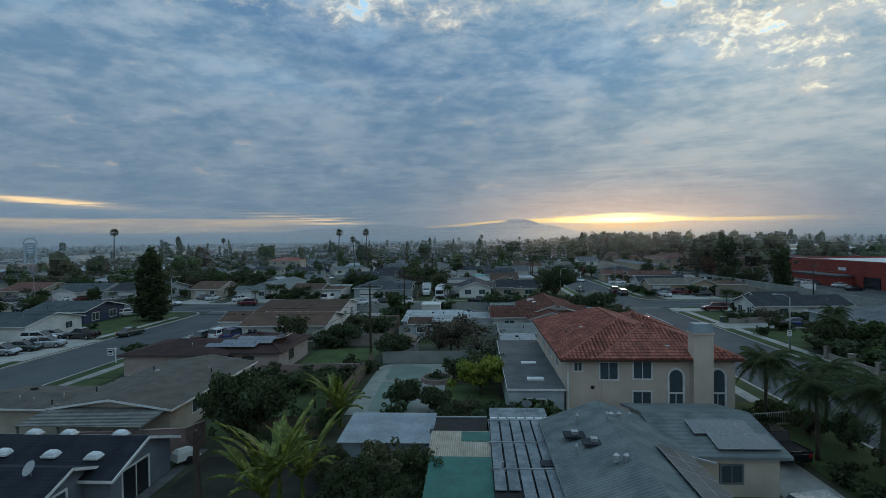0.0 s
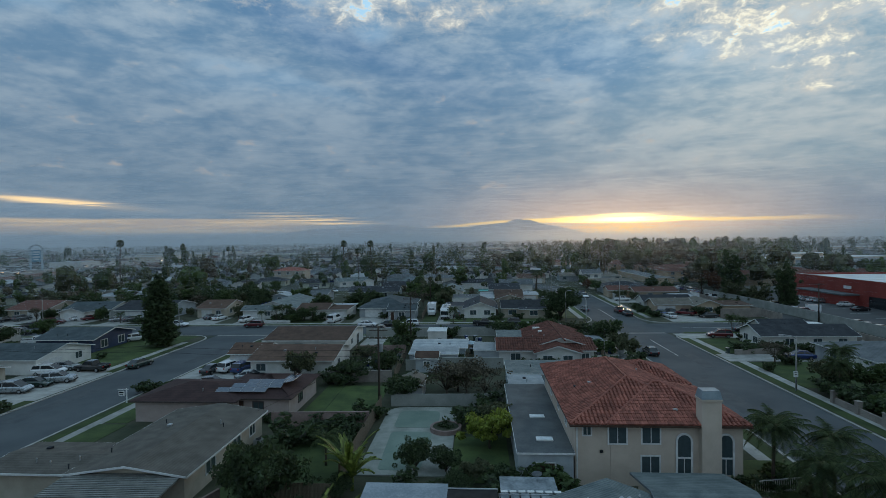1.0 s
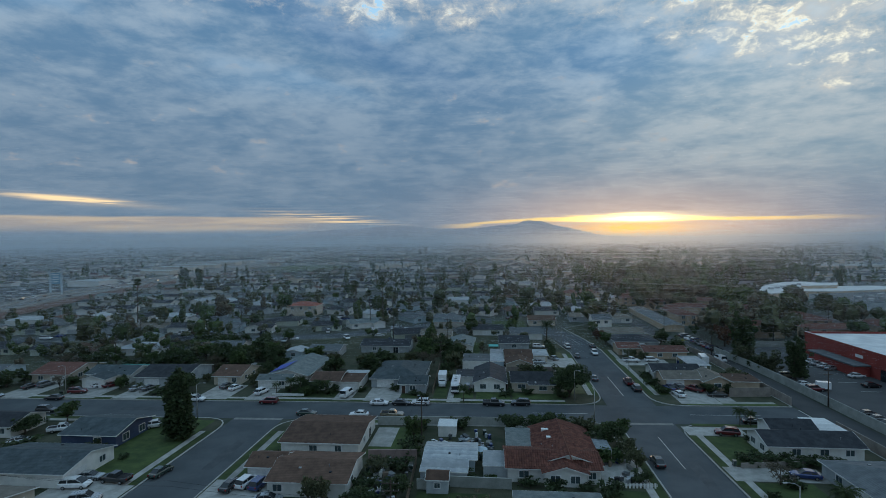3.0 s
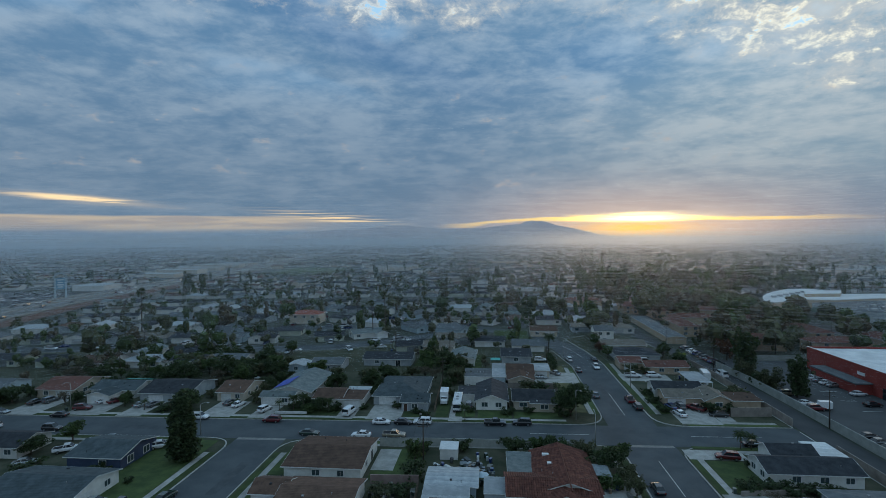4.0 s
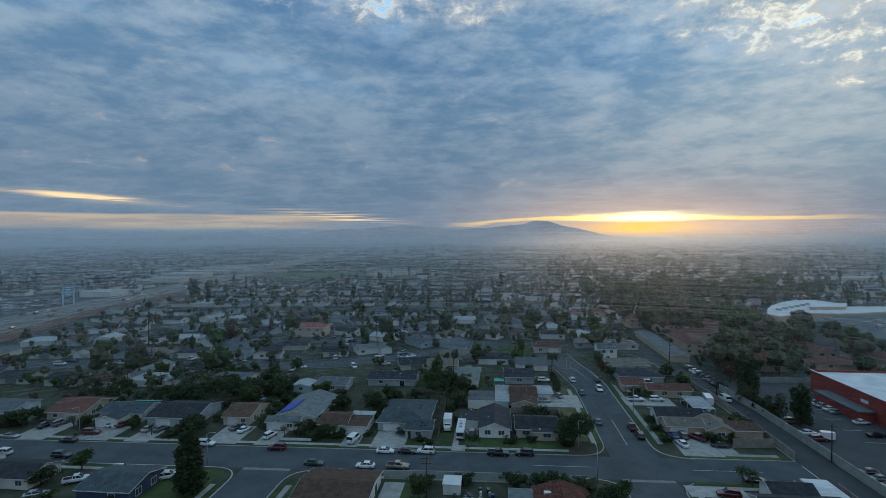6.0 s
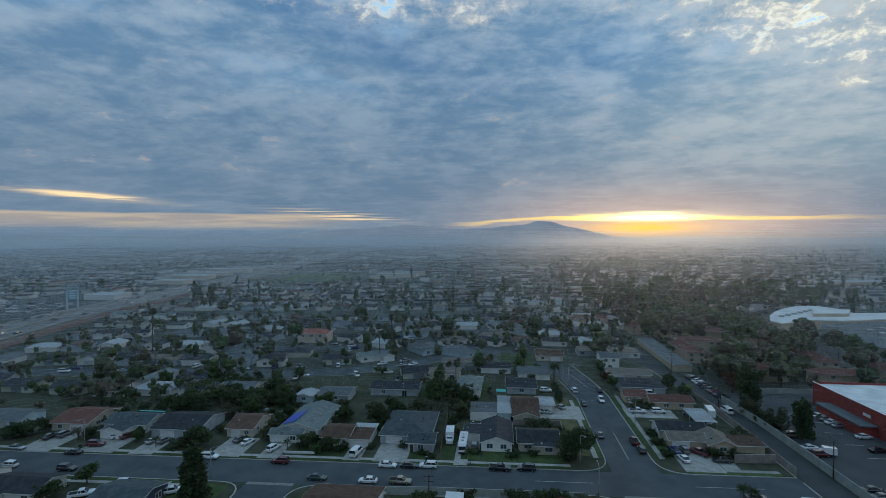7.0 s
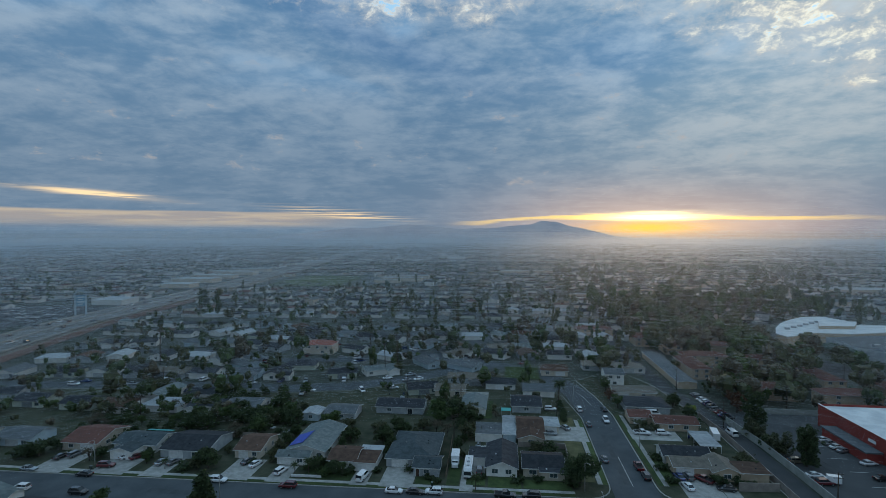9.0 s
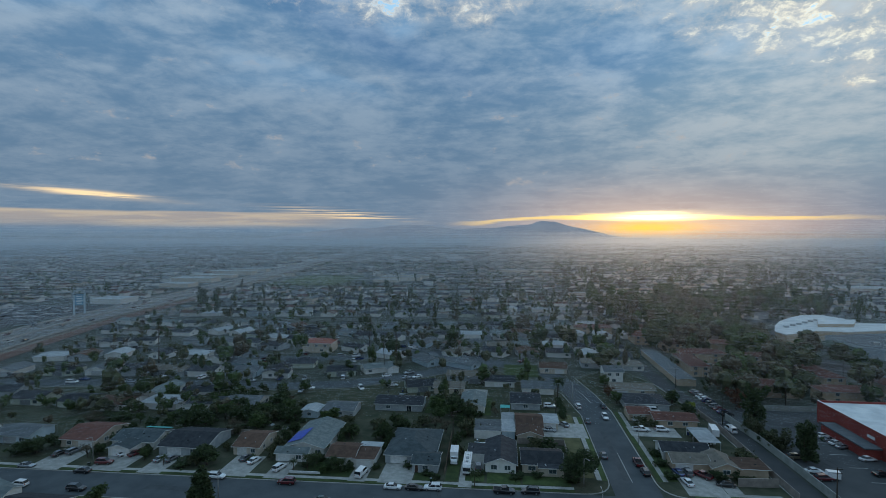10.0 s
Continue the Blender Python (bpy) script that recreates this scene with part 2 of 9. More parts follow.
def shiny(name, colour, rough=0.1, metal=0.0, coat=0.0, alpha=None):
    if name in MATS:
        return MATS[name]
    m = bpy.data.materials.new(name)
    m.use_nodes = True
    t = m.node_tree
    p = t.nodes["Principled BSDF"]
    where = t.nodes.new("ShaderNodeTexCoord").outputs["Object"]
    dust = grain(t, where, 2.5, 3.0)
    tone = blend(t, ramp(t, dust, 0.3, 0.7), tuple(0.82 * c for c in colour), colour)
    t.links.new(tone, p.inputs["Base Color"])
    t.links.new(op(t, "ADD", rough, op(t, "MULTIPLY", dust, 0.12)), p.inputs["Roughness"])
    p.inputs["Metallic"].default_value, p.inputs["Coat Weight"].default_value = metal, coat
    MATS[name] = m
    return m


ASPHALT = mat("asphalt", (0.052, 0.062, 0.069), (0.084, 0.096, 0.103), 0.12, 0.85, 0.2, 30.0, spread=0.04)
PATCH = mat("asphalt_patch", (0.048, 0.056, 0.062), (0.072, 0.082, 0.088), 0.5, 0.8, 0.2, 30.0)
LOTTAR = mat("parking_asphalt", (0.046, 0.050, 0.053), (0.070, 0.073, 0.075), 0.1, 0.85, 0.2, 20.0)
CONCRETE = mat("concrete", (0.22, 0.22, 0.205), (0.36, 0.355, 0.335), 0.5, 0.8, 0.1, 14.0)
KERB = mat("kerb_concrete", (0.24, 0.24, 0.225), (0.36, 0.355, 0.335), 0.8, 0.8, 0.1, 14.0)
LAWN = mat("lawn", (0.031, 0.050, 0.018), (0.064, 0.092, 0.031), 0.35, 0.95, 0.5, 9.0, spread=0.25)
DRYLAWN = mat("dry_lawn", (0.060, 0.066, 0.030), (0.115, 0.110, 0.055), 0.3, 0.95, 0.5, 8.0, spread=0.25)
DIRT = mat("yard_earth", (0.026, 0.036, 0.019), (0.074, 0.074, 0.050), 0.22, 0.95, 0.4, 6.0, spread=0.1)
PLAIN = mat("town_ground", (0.034, 0.046, 0.032), (0.078, 0.082, 0.070), 0.05, 0.95, 0.3, 0.4, spread=0.0)
WHITE = mat("white_trim_paint", (0.52, 0.53, 0.52), (0.72, 0.72, 0.71), 1.2, 0.6, 0.05, 20.0, spread=0.06)
GREYTRIM = mat("grey_trim_paint", (0.28, 0.30, 0.31), (0.42, 0.43, 0.43), 1.2, 0.6, 0.05, 20.0)
GLASS = shiny("window_glass", (0.018, 0.024, 0.028), 0.14)
STUCCO = mat("cream_stucco", (0.47, 0.385, 0.315), (0.57, 0.475, 0.395), 0.5, 0.9, 0.15, 20.0, spread=0.05)
WALLS = [
    mat("beige_stucco", (0.40, 0.35, 0.28), (0.52, 0.46, 0.38), 0.5, 0.9, 0.15, 20.0),
    mat("white_stucco", (0.52, 0.52, 0.49), (0.68, 0.67, 0.64), 0.5, 0.9, 0.15, 20.0),
    mat("grey_siding", (0.26, 0.29, 0.31), (0.38, 0.41, 0.42), 0.5, 0.85, 0.15, 20.0),
    mat("tan_stucco", (0.36, 0.28, 0.20), (0.46, 0.37, 0.28), 0.5, 0.9, 0.15, 20.0),
    mat("pale_blue_siding", (0.30, 0.38, 0.43), (0.42, 0.50, 0.54), 0.5, 0.85, 0.1, 20.0),
    mat("sage_stucco", (0.34, 0.37, 0.30), (0.44, 0.47, 0.40), 0.5, 0.9, 0.15, 20.0),
]
NAVY = mat("navy_siding", (0.040, 0.060, 0.110), (0.060, 0.085, 0.150), 0.6, 0.8, 0.1, 20.0)
ROOFS = [
    ribbed("grey_shingle", (0.075, 0.086, 0.094), (0.130, 0.142, 0.148), "Z", 0.09, 0.9, 0, 0.02, 1.2, 0.18),
    ribbed("brown_shingle", (0.068, 0.041, 0.030), (0.118, 0.071, 0.052), "Z", 0.09, 0.9, 0, 0.02, 1.2, 0.18),
    ribbed("charcoal_shingle", (0.020, 0.024, 0.029), (0.044, 0.049, 0.056), "Z", 0.09, 0.9, 0, 0.02, 1.2, 0.18),
    ribbed("tan_shingle", (0.110, 0.098, 0.082), (0.170, 0.152, 0.128), "Z", 0.05, 0.9, 0, 0.02, 1.2, 0.18),
    ribbed("blue_grey_shingle", (0.090, 0.112, 0.114), (0.165, 0.190, 0.188), "Z", 0.09, 0.9, 0, 0.02, 1.2, 0.14),
    ribbed("red_brown_shingle", (0.092, 0.042, 0.034), (0.150, 0.070, 0.055), "Z", 0.09, 0.9, 0, 0.02, 1.2, 0.18),
    ribbed("pale_grey_roofing", (0.24, 0.265, 0.28), (0.36, 0.38, 0.39), "Z", 0.2, 0.85, 0, 0.01, 0.6, 0.15),
]
R_BLACK = ribbed("black_shingle", (0.009, 0.012, 0.018), (0.021, 0.026, 0.036), "Z", 0.09, 0.9, 0, 0.02, 1.2, 0.1)
TRIMGREY = mat("roof_grey_trim", (0.11, 0.13, 0.14), (0.18, 0.20, 0.21), 1.2, 0.6, 0.05, 20.0)
TRIMBROWN = mat("dark_brown_trim", (0.045, 0.032, 0.030), (0.075, 0.055, 0.050), 1.2, 0.6, 0.05, 20.0)
PINKSTUCCO = mat("pinkish_stucco", (0.36, 0.29, 0.265), (0.46, 0.38, 0.35), 0.5, 0.9, 0.15, 20.0)
POOLDECK = mat("worn_pool_deck", (0.165, 0.180, 0.160), (0.265, 0.275, 0.250), 0.6, 0.85, 0.1, 8.0)
# part of the sky's reflection is put into the panes' base colour
PANE = shiny("sky_tinted_house_glass", (0.060, 0.085, 0.092), 0.05)
SPARSE = mat("sparse_brown_leaves", (0.058, 0.050, 0.034), (0.115, 0.096, 0.064), 0.9, 0.8, 0.0, 6.0, spread=0.4, island=True)
R_SEAM = ribbed("seamed_blue_grey_roofing", (0.090, 0.112, 0.114), (0.165, 0.190, 0.188), "Y", 0.26, 0.85, 0, 0.03, 0.0, 0.05)
DARKSIDING = mat("dark_grey_siding", (0.11, 0.13, 0.15), (0.17, 0.19, 0.21), 0.5, 0.85, 0.15, 20.0)
R_WORN = ribbed("worn_grey_brown_shingle", (0.074, 0.067, 0.058), (0.122, 0.110, 0.095), "Z", 0.04, 0.9, 0, 0.02, 1.2, 0.05)
GREYWOOD = mat("weathered_grey_wood", (0.130, 0.135, 0.128), (0.225, 0.225, 0.210), 1.0, 0.9, 0.2, 12.0)
R_SLATE = ribbed("slate_shingle", (0.040, 0.054, 0.060), (0.074, 0.094, 0.102), "Z", 0.09, 0.9, 0, 0.02, 1.2, 0.12)
R_GREY, R_BROWN, R_DARK, R_TAN, R_BLUE, R_RED, R_PALE = ROOFS
MAROON = ribbed("maroon_shingle", (0.034, 0.019, 0.019), (0.062, 0.034, 0.032), "Z", 0.09, 0.9, 0, 0.02, 1.2, 0.08)
CLAY = mat("red_clay_tile", (0.175, 0.058, 0.043), (0.330, 0.112, 0.080), 0.9, 0.75, 0.1, 14.0, spread=0.28, island=True)
CLAYDARK = mat("brown_clay_tile", (0.085, 0.030, 0.022), (0.150, 0.057, 0.041), 0.9, 0.8, 0.1, 14.0, spread=0.28, island=True)
FELT = mat("flat_roof_felt", (0.055, 0.063, 0.068), (0.105, 0.114, 0.117), 0.35, 0.85, 0.1, 8.0)
WHITEROOF = mat("white_roof_coating", (0.42, 0.44, 0.45), (0.64, 0.65, 0.64), 0.15, 0.7, 0.1, 4.0)
SHEET = ribbed("corrugated_white_sheet", (0.42, 0.46, 0.50), (0.62, 0.66, 0.70), "Y", 0.20, 0.5, 0.0, 0.05)
RUSTSHEET = ribbed("corrugated_worn_sheet", (0.30, 0.25, 0.19), (0.46, 0.41, 0.34), "X", 0.14, 0.7, 0.0, 0.05)
PATIOSHEET = mat("flat_metal_patio_sheet", (0.105, 0.128, 0.142), (0.235, 0.262, 0.280), 0.9, 0.78, 0.05, 6.0)
TARP = mat("green_tarpaulin", (0.006, 0.080, 0.064), (0.014, 0.130, 0.102), 0.8, 0.6, 0.3, 3.0)
BLUETARP = mat("blue_tarpaulin", (0.015, 0.045, 0.30), (0.03, 0.08, 0.45), 0.8, 0.5, 0.3, 3.0)
TEAL = mat("teal_paint", (0.03, 0.26, 0.24), (0.06, 0.36, 0.33), 0.8, 0.6, 0.1, 5.0)
BLACK = mat("black_and_gap_shade", (0.012, 0.012, 0.013), (0.024, 0.024, 0.025), 2.0, 0.8, 0.1)
WOOD = ribbed("weathered_fence_wood", (0.14, 0.105, 0.075), (0.25, 0.195, 0.145), "X", 0.14, 0.9, 0, 0.02)
BLOCK = mat("block_wall", (0.190, 0.165, 0.145), (0.300, 0.265, 0.235), 0.5, 0.9, 0.2, 9.0)
PINKBLOCK = mat("pink_block_wall", (0.200, 0.140, 0.125), (0.300, 0.220, 0.200), 0.5, 0.9, 0.2, 9.0)
PALEBLOCK = mat("pale_block_wall", (0.23, 0.245, 0.225), (0.33, 0.34, 0.315), 0.5, 0.9, 0.2, 9.0)
BARK = mat("bark", (0.055, 0.042, 0.032), (0.120, 0.095, 0.075), 1.5, 0.95, 0.5, 10.0, stretch=(4, 4, 0.6))
POLEWOOD = mat("creosoted_pole", (0.040, 0.030, 0.024), (0.085, 0.066, 0.052), 1.0, 0.9, 0.3, 10.0, stretch=(6, 6, 0.3))
def see_through(m, share=0.4):
    """Leaves let some light through."""
    t = m.node_tree
    p = t.nodes["Principled BSDF"]
    end = next(n for n in t.nodes if n.type == "OUTPUT_MATERIAL")
    tr, mix = t.nodes.new("ShaderNodeBsdfTranslucent"), t.nodes.new("ShaderNodeMixShader")
    t.links.new(p.inputs["Base Color"].links[0].from_socket, tr.inputs[0])
    mix.inputs[0].default_value = share
    t.links.new(p.outputs[0], mix.inputs[1])
    t.links.new(tr.outputs[0], mix.inputs[2])
    t.links.new(mix.outputs[0], end.inputs[0])
    return m


LEAVES = [
    mat("dark_leaves", (0.028, 0.045, 0.018), (0.070, 0.102, 0.040), 0.9, 0.7, 0.0, 6.0, spread=0.45, island=True),
    mat("mid_leaves", (0.038, 0.067, 0.022), (0.090, 0.132, 0.043), 0.9, 0.7, 0.0, 6.0, spread=0.45, island=True),
    mat("olive_leaves", (0.060, 0.068, 0.034), (0.118, 0.126, 0.064), 0.9, 0.7, 0.0, 6.0, spread=0.45, island=True),
    mat("yellow_green_leaves", (0.132, 0.168, 0.024), (0.264, 0.312, 0.054), 0.9, 0.7, 0.0, 6.0, spread=0.45, island=True),
    mat("reddish_leaves", (0.084, 0.041, 0.026), (0.156, 0.084, 0.048), 0.9, 0.7, 0.0, 6.0, spread=0.45, island=True),
]
FROND = mat("palm_frond", (0.032, 0.050, 0.020), (0.076, 0.100, 0.040), 0.9, 0.8, 0.0, 6.0, spread=0.45, island=True)
BANANA = mat("banana_leaf", (0.095, 0.135, 0.022), (0.230, 0.270, 0.065), 0.9, 0.5, 0.1, 6.0, spread=0.45, island=True)
for m in (*LEAVES, FROND, BANANA):
    see_through(m)
STRAW = mat("dead_frond", (0.14, 0.11, 0.07), (0.22, 0.18, 0.12), 0.9, 0.9, 0.1, 6.0)
RUBBER = mat("tyre_rubber", (0.012, 0.012, 0.012), (0.026, 0.026, 0.026), 3.0, 0.85, 0.1)
RIM = shiny("wheel_rim", (0.42, 0.43, 0.44), 0.25, 0.9)
LAMPRED = shiny("tail_lamp_plastic", (0.30, 0.010, 0.010), 0.15)
LAMPCLEAR = shiny("head_lamp_plastic", (0.60, 0.62, 0.64), 0.1)
STEEL = mat("galvanised_steel", (0.30, 0.32, 0.33), (0.46, 0.47, 0.48), 1.0, 0.5, 0.05, 10.0, 0.7)
SOLAR = shiny("solar_cell", (0.022, 0.040, 0.075), 0.12, 0.0, 0.6)
SOLARPALE = shiny("pale_solar_cell", (0.105, 0.115, 0.120), 0.25, 0.0, 0.3)
POOL = mat("pale_green_slab", (0.105, 0.160, 0.130), (0.160, 0.215, 0.178), 0.3, 0.7, 0.1, 5.0)
REDWALL = mat("red_painted_wall", (0.220, 0.040, 0.033), (0.300, 0.060, 0.048), 0.2, 0.8, 0.1, 6.0, spread=0.04)
PAINTS = {
    "white": shiny("white_car_paint", (0.72, 0.73, 0.74), 0.15, 0.0, 0.8),
    "silver": shiny("silver_car_paint", (0.36, 0.39, 0.41), 0.22, 0.6, 0.8),
    "grey": shiny("grey_car_paint", (0.13, 0.14, 0.15), 0.2, 0.4, 0.8),
    "black": shiny("black_car_paint", (0.012, 0.013, 0.015), 0.12, 0.0, 0.8),
    "red": shiny("red_car_paint", (0.12, 0.013, 0.017), 0.15, 0.0, 0.8),
    "blue": shiny("blue_car_paint", (0.025, 0.050, 0.16), 0.15, 0.2, 0.8),
    "green": shiny("dark_green_car_paint", (0.030, 0.055, 0.045), 0.18, 0.2, 0.8),
    "tan": shiny("champagne_car_paint", (0.34, 0.29, 0.22), 0.2, 0.5, 0.8),
}

# ---------- kit ----------
class Geo:
    """Vertices and faces of one mesh."""

    def __init__(self):
        self.v, self.f = [], []

    def add(self, verts, faces):
        n = len(self.v)
        self.v.extend(verts)
        self.f.extend([tuple(n + k for k in f) for f in faces])
        return self

    def box(self, x0, y0, z0, x1, y1, z1, m=None):
        p = [Vector((x, y, z)) for z in (z0, z1) for x, y in ((x0, y0), (x1, y0), (x1, y1), (x0, y1))]
        if m is not None:
            p = [m @ q for q in p]
        return self.add([tuple(q) for q in p], [(3, 2, 1, 0), (4, 5, 6, 7), (0, 1, 5, 4), (1, 2, 6, 5), (2, 3, 7, 6), (3, 0, 4, 7)])

    def prism(self, poly, z0, z1):
        """A flat polygon, anticlockwise from above, with height."""
        n = len(poly)
        low, top = [(x, y, z0) for x, y in poly], [(x, y, z1) for x, y in poly]
        sides = [(k, (k + 1) % n, n + (k + 1) % n, n + k) for k in range(n)]
        return self.add(low + top, [tuple(reversed(range(n))), tuple(range(n, 2 * n)), *sides])

    def slab(self, poly, th):
        """A sloping polygon, its lower face given, th thick upwards."""
        n = len(poly)
        top = [(x, y, z + th) for x, y, z in poly]
        sides = [(k, (k + 1) % n, n + (k + 1) % n, n + k) for k in range(n)]
        return self.add(list(poly) + top, [tuple(reversed(range(n))), tuple(range(n, 2 * n)), *sides])

    def beam(self, p, q, w, h):
        """A bar from p to q, w wide and h high."""
        p, q = Vector(p), Vector(q)
        d = q - p
        side = d.cross(Vector((0, 0, 1)))
        side = side.normalized() if side.length > 1e-6 else Vector((1, 0, 0))
        up = side.cross(d).normalized()
        a, b = side * w / 2, up * h / 2
        pts = [e + s * a + u * b for e in (p, q) for s, u in ((-1, -1), (1, -1), (1, 1), (-1, 1))]
        return self.add([tuple(k) for k in pts], [(0, 1, 2, 3), (7, 6, 5, 4), (0, 4, 5, 1), (1, 5, 6, 2), (2, 6, 7, 3), (3, 7, 4, 0)])

    def tube(self, path, radii, sides=8):
        """A tapered round bar along a path."""
        rings = []
        for k, p in enumerate(path):
            p = Vector(p)
            d = (Vector(path[min(k + 1, len(path) - 1)]) - Vector(path[max(k - 1, 0)])).normalized()
            a = d.cross(Vector((0.31, 0.95, 0.05))).normalized()
            b = d.cross(a)
            rings += [tuple(p + radii[k] * (math.cos(2 * math.pi * s / sides) * a + math.sin(2 * math.pi * s / sides) * b)) for s in range(sides)]
        faces = [(k * sides + s, k * sides + (s + 1) % sides, (k + 1) * sides + (s + 1) % sides, (k + 1) * sides + s) for k in range(len(path) - 1) for s in range(sides)]
        faces += [tuple(reversed(range(sides))), tuple(range((len(path) - 1) * sides, len(path) * sides))]
        return self.add(rings, faces)

    def loft(self, rings):
        """Closed rings of equal count joined end to end and capped."""
        n = len(rings[0])
        faces = [(k * n + s, k * n + (s + 1) % n, (k + 1) * n + (s + 1) % n, (k + 1) * n + s) for k in range(len(rings) - 1) for s in range(n)]
        faces += [tuple(reversed(range(n))), tuple(range((len(rings) - 1) * n, len(rings) * n))]
        return self.add([tuple(p) for r in rings for p in r], faces)

    def mesh(self, name, material, smooth=False):
        me = bpy.data.meshes.new(name)
        me.from_pydata(self.v, [], self.f)
        me.materials.append(material)
        if smooth:
            me.polygons.foreach_set("use_smooth", [True] * len(me.polygons))
        me.update()
        return me


def part(name, geo, material, parent, label="", smooth=False):
    ob = new(name, geo.mesh(name, material, smooth) if isinstance(geo, Geo) else geo)
    ob.parent = parent
    return tagged(ob, label)


def thing(name, x, y, z=0.0, turn=0.0, label="", category="", group="", kind=""):
    ob = new(name)
    ob.matrix_basis = pose(x, y, z, 0, 0, turn)
    return tagged(ob, label, category, group, kind)


def solid(name, geo, material, label="", category="", group="", kind="", smooth=False):
    return tagged(new(name, geo.mesh(name, material, smooth)), label, category, group, kind)


OVER, TH = 0.5, 0.14


def roof_planes(x0, y0, x1, y1, ridge, h, rise, kind, over=OVER):
    """The roof's lower faces, and its eave and rake edges, in the plan's axes."""
    if ridge == "y":
        planes, edges = roof_planes(y0, x0, y1, x1, "x", h, rise, kind, over)
        return [[(b, a, c) for a, b, c in reversed(p)] for p in planes], [[(b, a, c) for a, b, c in e] for e in edges]
    ym, half = (y0 + y1) / 2, (y1 - y0) / 2
    if kind == "flat":
        p = [(x0 - over, y0 - over, h), (x1 + over, y0 - over, h), (x1 + over, y1 + over, h + rise), (x0 - over, y1 + over, h + rise)]
        return [p], [[p[k], p[(k + 1) % 4]] for k in range(4)]
    s = rise / half
    ze, zr = h - over * s, h + rise
    a, b, c, d = (x0 - over, y0 - over, ze), (x1 + over, y0 - over, ze), (x1 + over, y1 + over, ze), (x0 - over, y1 + over, ze)
    if kind == "hip":
        e, f = (x0 + half, ym, zr), (x1 - half, ym, zr)
        return [[a, b, f, e], [c, d, e, f], [d, a, e], [b, c, f]], [[a, b], [b, c], [c, d], [d, a]]
    if kind == "half":
        e, f = (x0 + half, ym, zr), (x1 + over, ym, zr)
        return [[a, b, f, e], [c, d, e, f], [d, a, e]], [[a, b], [c, d], [d, a], [b, f], [c, f]]
    e, f = (x0 - over, ym, zr), (x1 + over, ym, zr)
    return [[a, b, f, e], [c, d, e, f]], [[a, b], [c, d], [a, e], [d, e], [b, f], [c, f]]


def wing_walls(g, x0, y0, x1, y1, ridge, h, rise, kind):
    g.prism([(x0, y0), (x1, y0), (x1, y1), (x0, y1)], -0.1, h)
    if kind in ("gable", "half"):
        top = h + rise - 0.02
        if ridge == "x":
            m = (y0 + y1) / 2
            for x in ((x0, x0 + 0.2), (x1 - 0.2, x1))[kind == "half":]:
                g.add([(x[0], y0, h), (x[0], y1, h), (x[0], m, top), (x[1], y0, h), (x[1], y1, h), (x[1], m, top)], [(0, 2, 1), (3, 4, 5), (0, 3, 5, 2), (1, 2, 5, 4), (0, 1, 4, 3)])
        else:
            m = (x0 + x1) / 2
            for y in ((y0, y0 + 0.2), (y1 - 0.2, y1))[kind == "half":]:
                g.add([(x0, y[0], h), (x1, y[0], h), (m, y[0], top), (x0, y[1], h), (x1, y[1], h), (m, y[1], top)], [(0, 1, 2), (3, 5, 4), (0, 2, 5, 3), (1, 4, 5, 2), (0, 3, 4, 1)])


def on_wall(wing, side, along, z0, w, h, out):
    """A pose whose x runs along the wall, y out of it, at the opening's lower middle."""
    x0, y0, x1, y1 = wing[:4]
    if side == "S":
        return pose(along, y0 - out, z0, 0, 0, 180)
    if side == "N":
        return pose(along, y1 + out, z0)
    if side == "W":
        return pose(x0 - out, along, z0, 0, 0, 90)
    return pose(x1 + out, along, z0, 0, 0, -90)


OPENING = {}


def opening_meshes(kind, w, h):
    key = (kind, round(w, 2), round(h, 2))
    if key in OPENING:
        return OPENING[key]
    f, p = Geo(), Geo()
    if kind in ("window", "slider", "tall"):
        b = 0.12
        for x0, x1, z0, z1 in ((-w / 2 - b, w / 2 + b, -b, 0), (-w / 2 - b, w / 2 + b, h, h + b), (-w / 2 - b, -w / 2, 0, h), (w / 2, w / 2 + b, 0, h), (-0.03, 0.03, 0, h)):
            f.box(x0, -0.02, z0, x1, 0.06, z1)
        p.box(-w / 2, -0.02, 0, w / 2, 0.02, h)
    elif kind == "garage":
        n = 4
        for k in range(n):
            f.box(-w / 2, -0.02, k * h / n + 0.02, w / 2, 0.03, (k + 1) * h / n - 0.02)
        p.box(-w / 2, -0.02, 0, w / 2, 0.012, h)
    else:
        for x0, x1, z0, z1 in ((-w / 2 - 0.08, -w / 2, 0, h), (w / 2, w / 2 + 0.08, 0, h), (-w / 2 - 0.08, w / 2 + 0.08, h, h + 0.08)):
            f.box(x0, -0.02, z0, x1, 0.05, z1)
        p.box(-w / 2, -0.02, 0, w / 2, 0.03, h)
    OPENING[key] = (f, p, {})
    return OPENING[key]


def opening(base, wing, side, along, z0, w, h, kind, trim, fill=None):
    f, p, made = opening_meshes(kind, w, h)
    fill = fill or {"window": PANE, "slider": GLASS, "tall": PANE, "garage": trim, "door": R_BROWN}[kind]
    key = (trim.name, fill.name)
    if key not in made:
        made[key] = (f.mesh("frame", trim), p.mesh("pane", fill))
    ob = new({"slider": "sliding_door", "tall": "window", "garage": "garage_door"}.get(kind, kind), made[key][0])
    ob.parent = base
    ob.matrix_basis = Matrix.Translation(-base.location) @ on_wall(wing, side, along, z0, w, h, 0)
    pane = new({"door": "door_leaf", "garage": "panel_backing"}.get(kind, "pane"), made[key][1])
    pane.parent = ob


